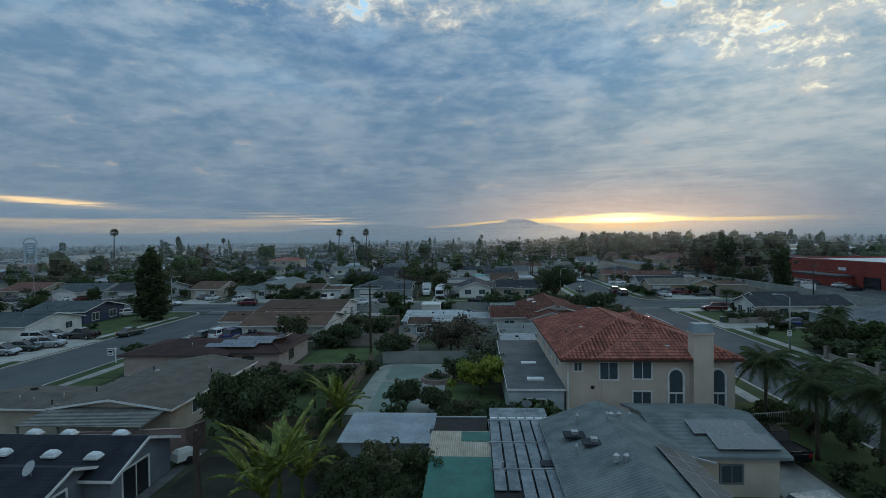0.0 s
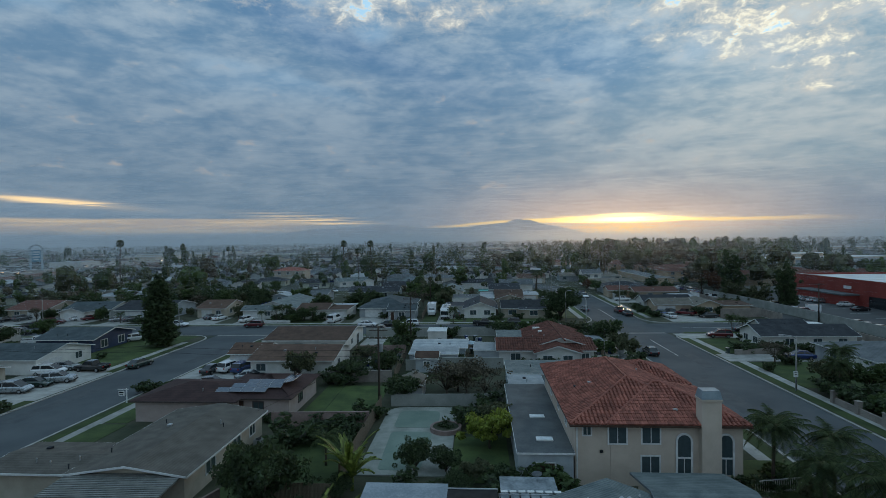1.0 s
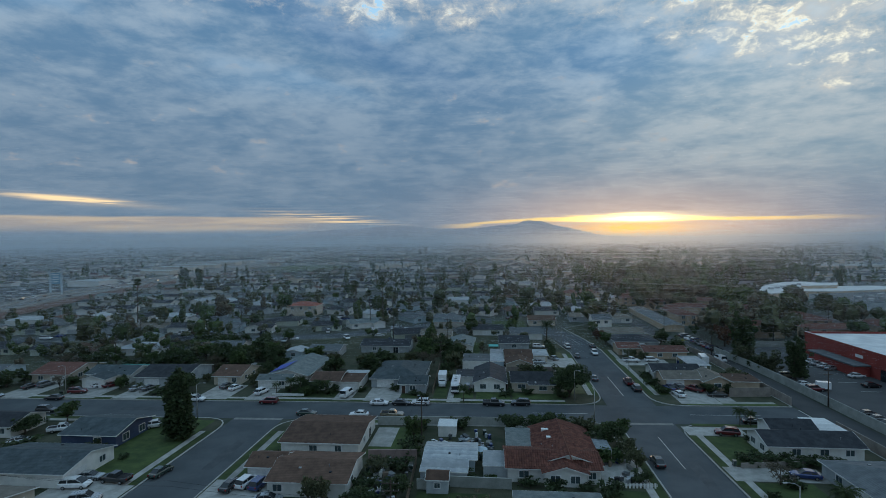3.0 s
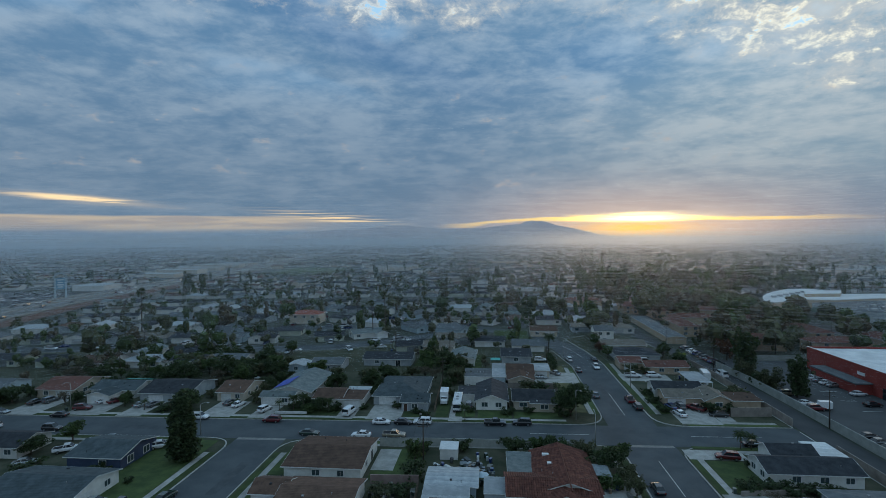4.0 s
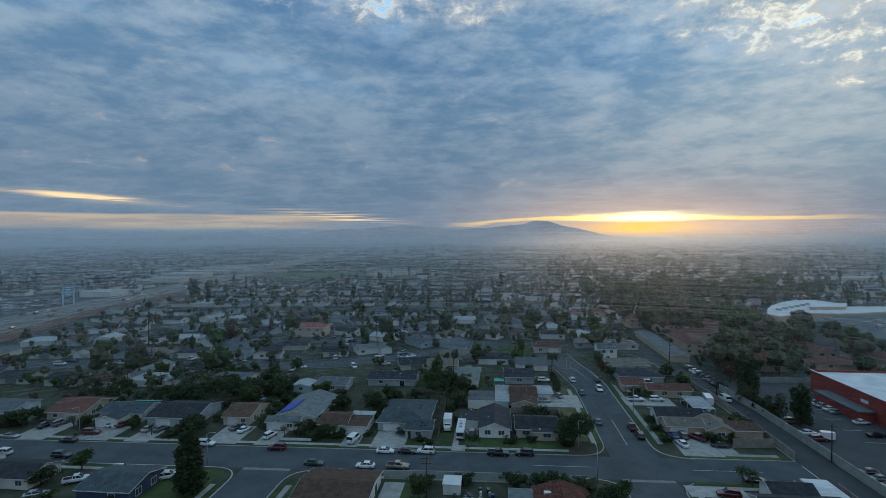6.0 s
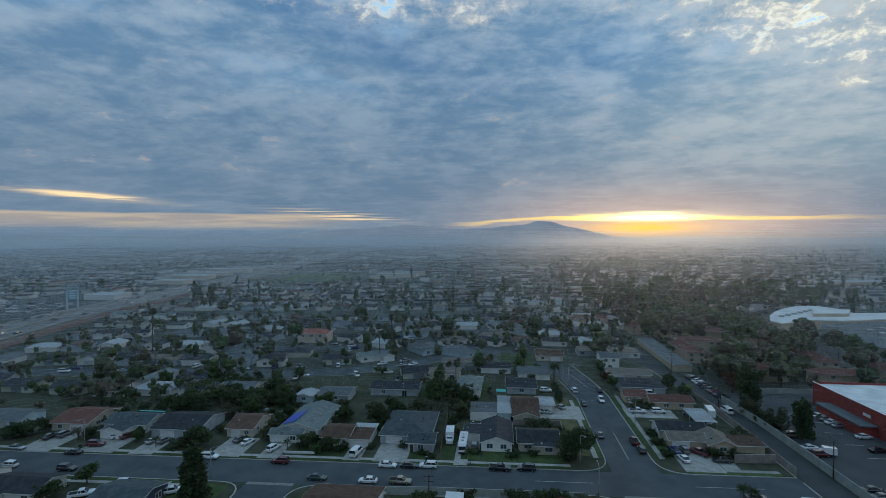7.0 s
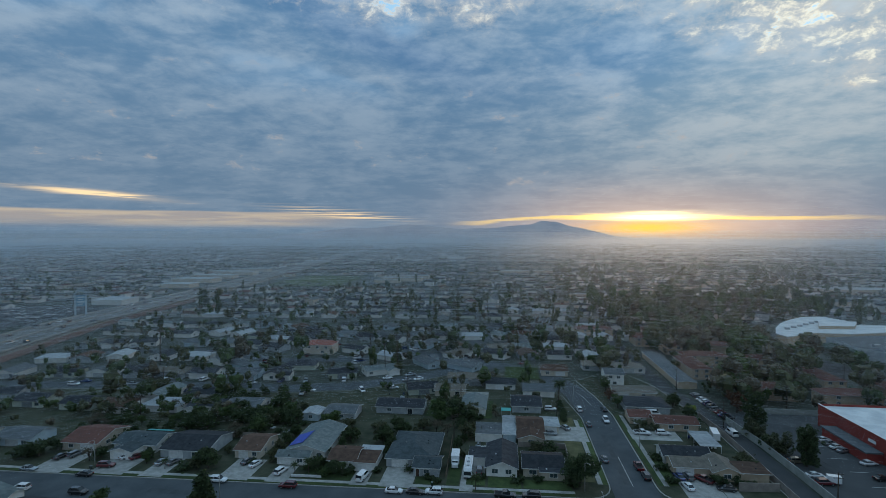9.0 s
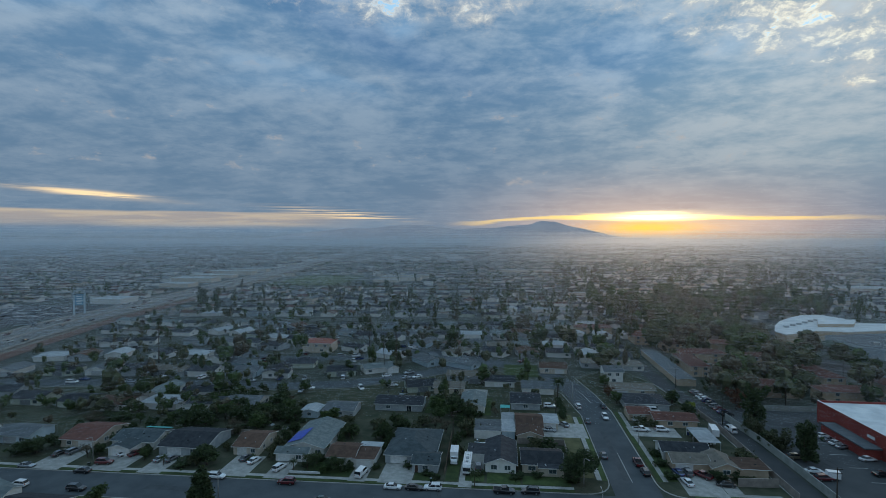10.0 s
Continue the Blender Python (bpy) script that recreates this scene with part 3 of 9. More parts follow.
def house(label, wings, roof, wall, openings=(), trim=WHITE, vents=2, chimney=None, group="", over=OVER, kind_of="house", seed=0, lite=False, fascia=None):
    """wings: x0, y0, x1, y1, ridge axis, wall height, rise, gable/hip/flat. openings: wing, side, along, sill, width, height, kind."""
    rng = random.Random(seed + int(wings[0][0] * 7 + wings[0][1] * 13))
    cx, cy = (wings[0][0] + wings[0][2]) / 2, (wings[0][1] + wings[0][3]) / 2
    base = thing("house" if kind_of == "house" else kind_of, cx, cy, 0, 0, label, kind_of.replace("_", " "), group)
    roofs = roof if isinstance(roof, (list, tuple)) else [roof] * len(wings)
    for k, w in enumerate(wings):
        w = (w[0] - cx, w[1] - cy, w[2] - cx, w[3] - cy, *w[4:])
        g = Geo()
        wing_walls(g, *w)
        part("wall", g, wall, base)
        planes, edges = roof_planes(*w, over=over)
        r = Geo()
        for p in planes:
            r.slab(p, TH + 0.004 * k)
        top = part("roof", r, roofs[k], base)
        if lite:
            # white edges in the roof's own mesh
            top.data.materials.append(trim)
            sides = [abs(q.normal.z) < 0.2 for q in top.data.polygons]
            top.data.polygons.foreach_set("material_index", [int(q) for q in sides])
        for e in () if lite else edges:
            part("fascia_board", Geo().beam((e[0][0], e[0][1], e[0][2] + 0.05), (e[1][0], e[1][1], e[1][2] + 0.05), 0.06, 0.17), fascia or trim, top)
        for _ in range(vents):
            p = planes[0] if rng.random() < 0.7 or len(planes) < 2 else planes[1]
            a, b = rng.uniform(0.2, 0.8), rng.uniform(0.25, 0.75)
            q = [(1 - b) * ((1 - a) * p[0][n] + a * p[1][n]) + b * ((1 - a) * p[-1][n] + a * p[2 if len(p) == 4 else -1][n]) for n in range(3)]
            t = Geo()
            if rng.random() < 0.6:
                t.tube([(q[0], q[1], q[2]), (q[0], q[1], q[2] + 0.5)], [0.05, 0.05], 6)
                t.tube([(q[0], q[1], q[2] + 0.45), (q[0], q[1], q[2] + 0.55)], [0.08, 0.06], 6)
            else:
                t.box(q[0] - 0.2, q[1] - 0.2, q[2], q[0] + 0.2, q[1] + 0.2, q[2] + 0.32)
            part("roof_vent", t, STEEL if rng.random() < 0.5 else R_DARK, top)
    for o in openings:
        opening(base, wings[o[0]], *o[1:7], trim, o[7] if len(o) > 7 else None) if len(o) > 7 else opening(base, wings[o[0]], *o[1:], trim)
    if chimney:
        x, y, w, d, z = chimney
        g = Geo()
        g.box(x - cx - w / 2, y - cy - d / 2, 0, x - cx + w / 2, y - cy + d / 2, z)
        g.box(x - cx - w / 2 - 0.06, y - cy - d / 2 - 0.06, z - 0.25, x - cx + w / 2 + 0.06, y - cy + d / 2 + 0.06, z - 0.1)
        part("chimney", g, wall, base)
    return base


def solar(x, y, z, cols, rows, pw, ph, turn, slope, material, label, gap=0.03):
    """Panels on a slope: turn, in degrees, is the way up the slope from +y."""
    base = tagged(new("solar_array"), label, "solar panels")
    base.matrix_basis = pose(x, y, z, 0, 0, turn) @ pose(0, 0, 0, slope)
    me, fr = Geo().box(0.02, 0.02, 0, pw - 0.02, ph - 0.02, 0.04).mesh("cells", material), None
    g = Geo()
    for a, b, c, d in ((0, 0, pw, 0.02), (0, ph - 0.02, pw, ph), (0, 0.02, 0.02, ph - 0.02), (pw - 0.02, 0.02, pw, ph - 0.02)):
        g.box(a, b, -0.01, c, d, 0.05)
    fr = g.mesh("panel_frame", STEEL)
    for j in range(len(rows)):
        for i in range(rows[j][0], rows[j][1]):
            p = new("panel", me)
            p.parent, p.location = base, (i * (pw + gap), j * (ph + gap), 0.1)
            q = new("panel_frame", fr)
            q.parent = p
    return base


# ---------- vehicles ----------
CARS = {}
SHAPES = {
    # length, width, then body stations (x, low, belt) and cabin stations (x, z, half-width share)
    "sedan": (4.75, 1.82, [(-2.36, 0.42, 0.72), (-2.25, 0.3, 0.92), (-1.5, 0.24, 0.98), (0.7, 0.24, 0.95), (1.6, 0.24, 0.86), (2.2, 0.28, 0.72), (2.37, 0.4, 0.56)], [(-1.85, 0.96, 0.80), (-1.15, 1.42, 0.66), (0.25, 1.45, 0.66), (1.15, 0.93, 0.82)]),
    "suv": (4.8, 1.9, [(-2.38, 0.5, 0.85), (-2.3, 0.36, 1.08), (-1.5, 0.34, 1.12), (0.9, 0.34, 1.1), (1.7, 0.34, 1.02), (2.25, 0.38, 0.85), (2.4, 0.48, 0.66)], [(-2.28, 1.1, 0.84), (-1.95, 1.68, 0.72), (0.35, 1.74, 0.72), (1.15, 1.09, 0.84)]),
    "minivan": (5.0, 1.95, [(-2.48, 0.45, 0.85), (-2.4, 0.3, 1.05), (-1.5, 0.28, 1.08), (1.2, 0.28, 1.05), (1.9, 0.28, 0.95), (2.35, 0.32, 0.78), (2.5, 0.42, 0.6)], [(-2.38, 1.05, 0.86), (-2.1, 1.68, 0.74), (0.6, 1.72, 0.74), (1.7, 1.02, 0.84)]),
    "pickup": (5.6, 2.0, [(-2.78, 0.55, 1.0), (-2.7, 0.45, 1.12), (-0.75, 0.42, 1.14), (1.2, 0.42, 1.12), (2.1, 0.42, 1.08), (2.65, 0.46, 0.95), (2.8, 0.56, 0.75)], [(-0.75, 1.12, 0.86), (-0.6, 1.76, 0.74), (0.6, 1.78, 0.74), (1.3, 1.11, 0.86)]),
    "van": (5.4, 2.0, [(-2.68, 0.5, 1.1), (-2.6, 0.35, 1.3), (-1.5, 0.34, 1.3), (1.5, 0.34, 1.28), (2.1, 0.34, 1.1), (2.55, 0.38, 0.9), (2.7, 0.5, 0.7)], [(-2.6, 1.28, 0.9), (-2.55, 2.05, 0.84), (1.2, 2.08, 0.84), (1.95, 1.15, 0.86)]),
}


def car_mesh(shape, paint, lite=False):
    if (shape, paint, lite) in CARS:
        return CARS[shape, paint, lite]
    length, width, body, cabin = SHAPES[shape]
    w = width / 2
    base = new(shape)
    rings = []
    for k, (x, lo, belt) in enumerate(body):
        s = 0.86 if k in (0, len(body) - 1) else 0.96 if k in (1, len(body) - 2) else 1.0
        rings.append([(x, -w * s * 0.92, lo), (x, -w * s, lo + 0.14), (x, -w * s, belt - 0.16), (x, -w * s * 0.9, belt), (x, w * s * 0.9, belt), (x, w * s, belt - 0.16), (x, w * s, lo + 0.14), (x, w * s * 0.92, lo)])
    g = Geo().loft([list(reversed(r)) for r in rings])
    if shape == "pickup":
        g.box(-2.7, -w, 1.1, -0.8, -w + 0.1, 1.2)
        g.box(-2.7, w - 0.1, 1.1, -0.8, w, 1.2)
        g.box(-2.75, -w + 0.1, 1.08, -2.65, w - 0.1, 1.2)
    part("body", g, PAINTS[paint], base, smooth=False)
    if shape == "pickup":
        part("bed", Geo().box(-2.6, -w + 0.16, 1.10, -0.85, w - 0.16, 1.15), BLACK, base)
    (xa, za, sa), (xb, zb, sb), (xc, zc, sc), (xd, zd, sd) = cabin
    belt = min(za, zd) - 0.06
    g = Geo()
    prof = [(xa, za, sa), (xb, zb, sb), (xc, zc, sc), (xd, zd, sd)]
    pts = [(x, -w * s, z) for x, z, s in prof] + [(x, w * s, z) for x, z, s in prof] + [(xa, -w * sa, belt), (xd, -w * sd, belt), (xa, w * sa, belt), (xd, w * sd, belt)]
    g.add(pts, [(0, 1, 2, 3), (7, 6, 5, 4), (0, 4, 5, 1), (3, 2, 6, 7), (8, 0, 3, 9), (10, 11, 7, 4), (8, 10, 4, 0), (9, 3, 7, 11)])
    part("glasshouse", g, GLASS, base)
    # roof and pillars in one pressing over the glass
    mid_x = (xb + xc) / 2 - 0.1
    v, f = [], []
    for s in (-1, 1):
        at = lambda x, z, k: (x, s * (w * k + 0.012), z)
        slope = lambda h: sa + (sb - sa) * (h - za) / (zb - za)
        lo, hi = za + 0.03, zb - 0.07
        v += [at(xa, za, sa), at(xb, zb + 0.03, sb), at(xc, zc + 0.03, sc), at(xd, zd, sd), at(xa + 0.13, lo, slope(lo)), at(xb + 0.10, hi, slope(hi)), at(xc - 0.10, hi, slope(hi)), at(xd - 0.13, lo, slope(lo)),
              at(mid_x - 0.06, hi, slope(hi)), at(mid_x + 0.06, hi, slope(hi)), at(mid_x - 0.06, lo, slope(lo)), at(mid_x + 0.06, lo, slope(lo))]
        n = len(v) - 12
        q = [(0, 1, 5, 4), (1, 2, 6, 9, 8, 5), (2, 3, 7, 6), (3, 0, 4, 10, 11, 7), (8, 9, 11, 10)]
        if shape == "van":
            q.append((4, 5, 8, 10))
        f += [tuple(n + k for k in (t if s < 0 else t[::-1])) for t in q]
    f.append((1, 13, 14, 2))
    part("car_roof", Geo().add(v, f), PAINTS[paint], base, "painted roof and window pillars")
    r = 0.36 if shape in ("pickup", "suv", "van") else 0.32
    tyre, rim = Geo().tube([(0, -0.11, 0), (0, 0.11, 0)], [r, r], 14).mesh("tyre", RUBBER), Geo().tube([(0, -0.12, 0), (0, 0.12, 0)], [r * 0.62, r * 0.62], 10).mesh("rim", RIM)
    for x in (-length * 0.295, length * 0.31):
        for s in (-1, 1):
            t = new("wheel", tyre)
            t.parent, t.location = base, (x, s * (w - 0.1), r)
            if not lite:
                q = new("rim", rim)
                q.parent = t
    for s in () if lite else (-1, 1):
        xf, zf = length / 2 - 0.16, body[-2][2] - 0.1
        part("headlight", Geo().box(xf - 0.12, s * w * 0.62 - 0.2, zf - 0.09, xf + 0.08, s * w * 0.62 + 0.2, zf + 0.06), LAMPCLEAR, base)
        part("tail_light", Geo().box(-length / 2 + 0.0, s * w * 0.72 - 0.12, body[1][2] - 0.3, -length / 2 + 0.14, s * w * 0.72 + 0.12, body[1][2] - 0.08), LAMPRED, base)
    if not lite:
        part("bumper", Geo().box(length / 2 - 0.2, -w * 0.8, 0.3, length / 2 + 0.03, w * 0.8, 0.46), RUBBER, base)
    base.location = (0, 0, -60)
    CARS[shape, paint, lite] = base
    return base


WORDS = {"sedan": "sedan", "suv": "utility car", "minivan": "minivan", "pickup": "pickup truck", "van": "panel van"}
PAINTWORD = {"white": "white", "silver": "silver", "grey": "dark grey", "black": "black", "red": "dark red", "blue": "dark blue", "green": "dark green", "tan": "champagne"}
USED = set()


def car(shape, paint, x, y, turn, where, group="parked cars", z=0.0, lite=False):
    """turn: degrees from +x to where the nose points."""
    base = car_mesh(shape, paint, lite)
    m = pose(x, y, z, 0, 0, turn)
    if (shape, paint, lite) in USED:
        ob = copy_thing(base, m)
    else:
        ob, base.matrix_basis = base, m
        USED.add((shape, paint, lite))
    return tagged(ob, f"{PAINTWORD[paint]} {WORDS[shape]} parked {where}", "car", group)


# ---------- plants ----------
def leaf_cloud(rng, lobes, count, size, flat=0.0):
    """Many small bent leaves scattered through and over some lobes (x, y, z, rx, ry, rz)."""
    vol = np.array([l[3] * l[4] * l[5] for l in lobes]) ** 0.67
    pick = rng.choice(len(lobes), count, p=vol / vol.sum())
    L = np.array(lobes)[pick]
    d = rng.normal(size=(count, 3))
    d /= np.linalg.norm(d, axis=1)[:, None]
    # ragged: leaves gather on twigs, so that gaps stay between them
    twig = rng.normal(size=(max(6, count // 28), 3))
    twig /= np.linalg.norm(twig, axis=1)[:, None]
    d = 0.5 * d + twig[rng.integers(0, len(twig), count)] * 0.85
    d /= np.linalg.norm(d, axis=1)[:, None]
    rad = rng.uniform(0.55, 1.0, count) ** 0.6 * rng.uniform(0.8, 1.12, count) + (rng.uniform(0, 1, count) > 0.9) * rng.uniform(0, 0.35, count)
    c = L[:, :3] + d * L[:, 3:] * rad[:, None]
    a = rng.normal(size=(count, 3)) + d * 0.6
    a[:, 2] *= 1 - flat
    a /= np.linalg.norm(a, axis=1)[:, None]
    b = np.cross(a, rng.normal(size=(count, 3)))
    b /= np.linalg.norm(b, axis=1)[:, None]
    s = (size * rng.uniform(0.6, 1.4, count))[:, None]
    v = np.stack([c - a * s, c + b * s * 0.55, c + a * s, c - b * s * 0.55], 1).reshape(-1, 3)
    return v


def leaf_mesh(name, v, material):
    me = bpy.data.meshes.new(name)
    n = len(v) // 4
    me.vertices.add(4 * n)
    me.vertices.foreach_set("co", v.ravel())
    me.loops.add(4 * n)
    me.loops.foreach_set("vertex_index", np.arange(4 * n, dtype=np.int32))
    me.polygons.add(n)
    me.polygons.foreach_set("loop_start", np.arange(0, 4 * n, 4, dtype=np.int32))
    me.materials.append(material)
    me.update(calc_edges=True)
    me.validate()
    return me


def make_tree(name, seed, height, spread, trunk, leaves, count, size, shape="round"):
    """A tapered trunk with limbs and a ragged crown; a crown about height tall in all."""
    rng = np.random.default_rng(seed)
    base = new(name)
    g = Geo()
    lobes = []
    if shape == "cone":
        g.tube([(0, 0, 0), (0.05, 0, height * 0.5), (0, 0.03, height * 0.95)], [trunk, trunk * 0.6, 0.03], 7)
        for k in range(34):
            f = k / 33
            r = spread * (1 - f) ** 0.42 * rng.uniform(0.7, 1.1) + 0.35
            ang = k * 2.4
            lobes.append((math.cos(ang) * r * 0.42, math.sin(ang) * r * 0.42, height * (0.10 + 0.86 * f), r * 0.68, r * 0.68, height * 0.095))
    else:
        fork = height * (0.20 if shape == "round" else 0.08)
        g.tube([(0, 0, -0.1), (0.06, 0.03, fork * 0.6), (0.0, 0.08, fork * 1.15)], [trunk * 1.25, trunk, trunk * 0.8], 8)
        n = {"round": 12, "low": 13, "column": 18}[shape]
        for k in range(n):
            ang = 2.4 * k + rng.uniform(-0.4, 0.4)
            out = spread * rng.uniform(0.25, 0.85) * (0.3 if k == 0 else 1)
            up = height * rng.uniform(0.34, 0.84) if shape == "round" else height * (rng.uniform(0.22, 0.72) if shape == "low" else 0.16 + 0.72 * (k + rng.random()) / n)
            tip = (math.cos(ang) * out, math.sin(ang) * out, up)
            g.tube([(0, 0.05, fork), (tip[0] * 0.45, tip[1] * 0.45, (fork + up) * 0.52), tip], [trunk * 0.55, trunk * 0.34, 0.03], 6)
            r = spread * rng.uniform(0.24, 0.44)
            lobes.append((*tip, r, r, r * rng.uniform(0.6, 1.0)))
            for _ in range(3):
                off = rng.normal(size=3) * (0.30 * spread, 0.30 * spread, 0.10 * height)
                q = r * rng.uniform(0.35, 0.7)
                lobes.append((tip[0] + off[0], tip[1] + off[1], max(tip[2] + off[2], 0.12 * height), q, q, q * rng.uniform(0.6, 1.2)))
    part("trunk", g, BARK, base, smooth=True)
    part("crown", leaf_mesh("crown", leaf_cloud(rng, lobes, count, size), leaves), leaves, base)
    return base


def frond_geo(g, root, ang, lift, length, rng, leaflets=16, width=0.5, droop=1.0, thick=0.05):
    """A bowed rib with leaflets on both sides."""
    pts = []
    for k in range(9):
        f = k / 8
        out = length * (f - 0.12 * f * f)
        z = lift * length * f - droop * length * 0.55 * f * f
        pts.append(Vector((root[0] + math.cos(ang) * out, root[1] + math.sin(ang) * out, root[2] + z)))
    for k in range(8):
        g.add([tuple(pts[k] + Vector((0, 0, thick))), tuple(pts[k]), tuple(pts[k + 1]), tuple(pts[k + 1] + Vector((0, 0, thick * 0.6)))], [(0, 1, 2, 3)])
    side = Vector((-math.sin(ang), math.cos(ang), 0))
    for k in range(leaflets):
        f = 0.12 + 0.88 * k / leaflets
        i = min(int(f * 8), 7)
        p = pts[i].lerp(pts[i + 1], f * 8 - i)
        d = (pts[min(i + 1, 8)] - pts[i]).normalized()
        w = width * (0.35 + math.sin(math.pi * min(f + 0.1, 1)) * 0.65) * rng.uniform(0.85, 1.15)
        for s in (-1, 1):
            tip = p + side * s * w + d * w * 0.5 - Vector((0, 0, w * rng.uniform(0.3, 0.7)))
            e = d * length / leaflets * 0.42
            g.add([tuple(p - e), tuple(p + e), tuple(tip)], [(0, 1, 2)])


def make_palm(name, seed, height, fronds, length, trunk, kind="feather", skirt=False):
    rng = np.random.default_rng(seed)
    base = new(name)
    n = 7
    path = [(0.05 * height * (k / n) ** 2 * math.sin(seed), 0.03 * height * (k / n) ** 2, height * k / n) for k in range(n + 1)]
    part("trunk", Geo().tube(path, [trunk * (1.3 if k == 0 else 1.05 - 0.3 * k / n) for k in range(n + 1)], 8), BARK, base, smooth=True)
    top = path[-1]
    g = Geo()
    for k in range(fronds):
        ang = 2.399 * k + rng.uniform(-0.2, 0.2)
        f = k / fronds
        if kind == "fan":
            lift = math.radians(80 - 125 * f)
            d = Vector((math.cos(ang) * math.cos(lift), math.sin(ang) * math.cos(lift), math.sin(lift)))
            reach = length * rng.uniform(0.8, 1.0)
            stem = Vector(top) + d * reach * 0.5
            g.beam(top, tuple(stem), 0.05, 0.04)
            side = d.cross(Vector((0.1, 0.2, 1))).normalized()
            for j in range(-4, 5):
                w = math.radians(18 * j)
                tip = stem + (d * math.cos(w) + side * math.sin(w)) * reach * 0.55 - Vector((0, 0, 0.12 * reach))
                e = (side * math.cos(w) - d * math.sin(w)) * 0.09
                g.add([tuple(stem), tuple(stem.lerp(tip, 0.6) + e), tuple(tip), tuple(stem.lerp(tip, 0.6) - e)], [(0, 1, 2, 3)])
        else:
            frond_geo(g, top, ang, 0.95 - 1.1 * f, length * rng.uniform(0.85, 1.1), rng, 30, length * 0.22, 1.05 + 0.5 * f)
    part("crown", g, FROND, base)
    if skirt:
        g = Geo()
        for k in range(fronds):
            ang = 2.399 * k
            frond_geo(g, (top[0], top[1], top[2] - 0.2), ang, -0.6 - 1.2 * k / fronds, length * 0.42, rng, 6, length * 0.16, 0.2)
        part("dead_skirt", g, STRAW, base, "dry straw-coloured hanging fronds")
    return base


STOCK = {}
PLACED = set()


def plant(kind, x, y, size, label, category="tree", group="", turn=None, z=0.0, wide=1.0):
    """Puts a plant of the stock, scaled, at a place."""
    turn = (x * 37 + y * 17) % 360 if turn is None else turn
    if y > 150 and "far_" + kind in STOCK:
        kind = "far_" + kind
    base = STOCK[kind]
    m = pose(x, y, z, 0, 0, turn)
    if kind in PLACED:
        ob = copy_thing(base, m)
    else:
        ob, base.matrix_basis = base, m
        PLACED.add(kind)
    ob.scale = (size * wide, size * wide, size)
    return tagged(ob, label, category, group)


def stock_plants():
    a, b, o = LEAVES[0], LEAVES[1], LEAVES[2]
    STOCK["oak"] = make_tree("tree", 1, 7.0, 3.6, 0.22, a, 2600, 0.29)
    STOCK["ash"] = make_tree("tree", 2, 7.5, 3.2, 0.20, b, 2400, 0.29)
    STOCK["olive"] = make_tree("tree", 3, 6.0, 3.0, 0.18, o, 2300, 0.27)
    STOCK["thin"] = make_tree("tree", 4, 6.0, 2.6, 0.13, SPARSE, 1500, 0.15)
    STOCK["fine_dark"] = make_tree("tree", 31, 5.0, 2.6, 0.16, a, 9000, 0.125, "low")
    STOCK["fine_olive"] = make_tree("tree", 32, 5.0, 2.4, 0.14, o, 7000, 0.12, "low")
    STOCK["far_oak"] = make_tree("tree", 33, 7.0, 3.6, 0.22, a, 1250, 0.44, "low")
    STOCK["far_ash"] = make_tree("tree", 34, 7.5, 3.2, 0.20, b, 1250, 0.42)
    STOCK["far_olive"] = make_tree("tree", 35, 6.0, 3.0, 0.18, o, 1250, 0.40, "low")
    STOCK["far_shrub"] = make_tree("shrub", 36, 2.4, 1.5, 0.07, a, 600, 0.25, "low")
    STOCK["gold"] = make_tree("tree", 5, 4.0, 2.3, 0.12, LEAVES[3], 2600, 0.22)
    STOCK["shrub"] = make_tree("shrub", 6, 2.4, 1.5, 0.07, a, 1050, 0.175, "low")
    STOCK["bush"] = make_tree("shrub", 7, 2.2, 1.5, 0.07, b, 1050, 0.175, "low")
    STOCK["cypress"] = make_tree("conifer_tree", 8, 15.0, 2.6, 0.25, a, 8200, 0.36, "cone")
    STOCK["tall"] = make_tree("tree", 9, 14.5, 4.2, 0.32, a, 4400, 0.38, "column")
    STOCK["tall_olive"] = make_tree("tree", 10, 12.0, 4.8, 0.30, o, 4000, 0.38, "column")
    STOCK["rust"] = make_tree("tree", 11, 8.0, 3.4, 0.22, LEAVES[4], 2600, 0.28)
    STOCK["queen_palm"] = make_palm("palm_tree", 12, 6.2, 34, 3.3, 0.17)
    STOCK["fan_palm"] = make_palm("palm_tree", 13, 20.0, 46, 2.2, 0.26, "fan", True)
    STOCK["date_palm"] = make_palm("palm_tree", 14, 9.0, 44, 3.6, 0.32)
    STOCK["small_palm"] = make_palm("palm_tree", 15, 3.6, 20, 2.2, 0.14)


stock_plants()

# ---------- ground, roads, kerbs ----------
ROAD_Z = -0.13
solid("ground", Geo().prism([(-4800, -500), (4800, -500), (4800, 4750), (-4800, 4750)], -0.4, -0.15), PLAIN, "wide flat town ground of earth and dry grass", "ground", kind="structure")


def strip(path, left, right, z0, z1, g=None):
    """A band along a path, between two offsets to its left (minus: right)."""
    g = g or Geo()
    rows = []
    for k, p in enumerate(path):
        a, b = Vector(path[max(k - 1, 0)]), Vector(path[min(k + 1, len(path) - 1)])
        n = (b - a).normalized()
        n = Vector((-n.y, n.x))
        p = Vector(p)
        rows.append(((p + n * left), (p + n * right)))
    for (a, b), (c, d) in zip(rows, rows[1:]):
        g.prism([(b.x, b.y), (d.x, d.y), (c.x, c.y), (a.x, a.y)], z0, z1)
    return g


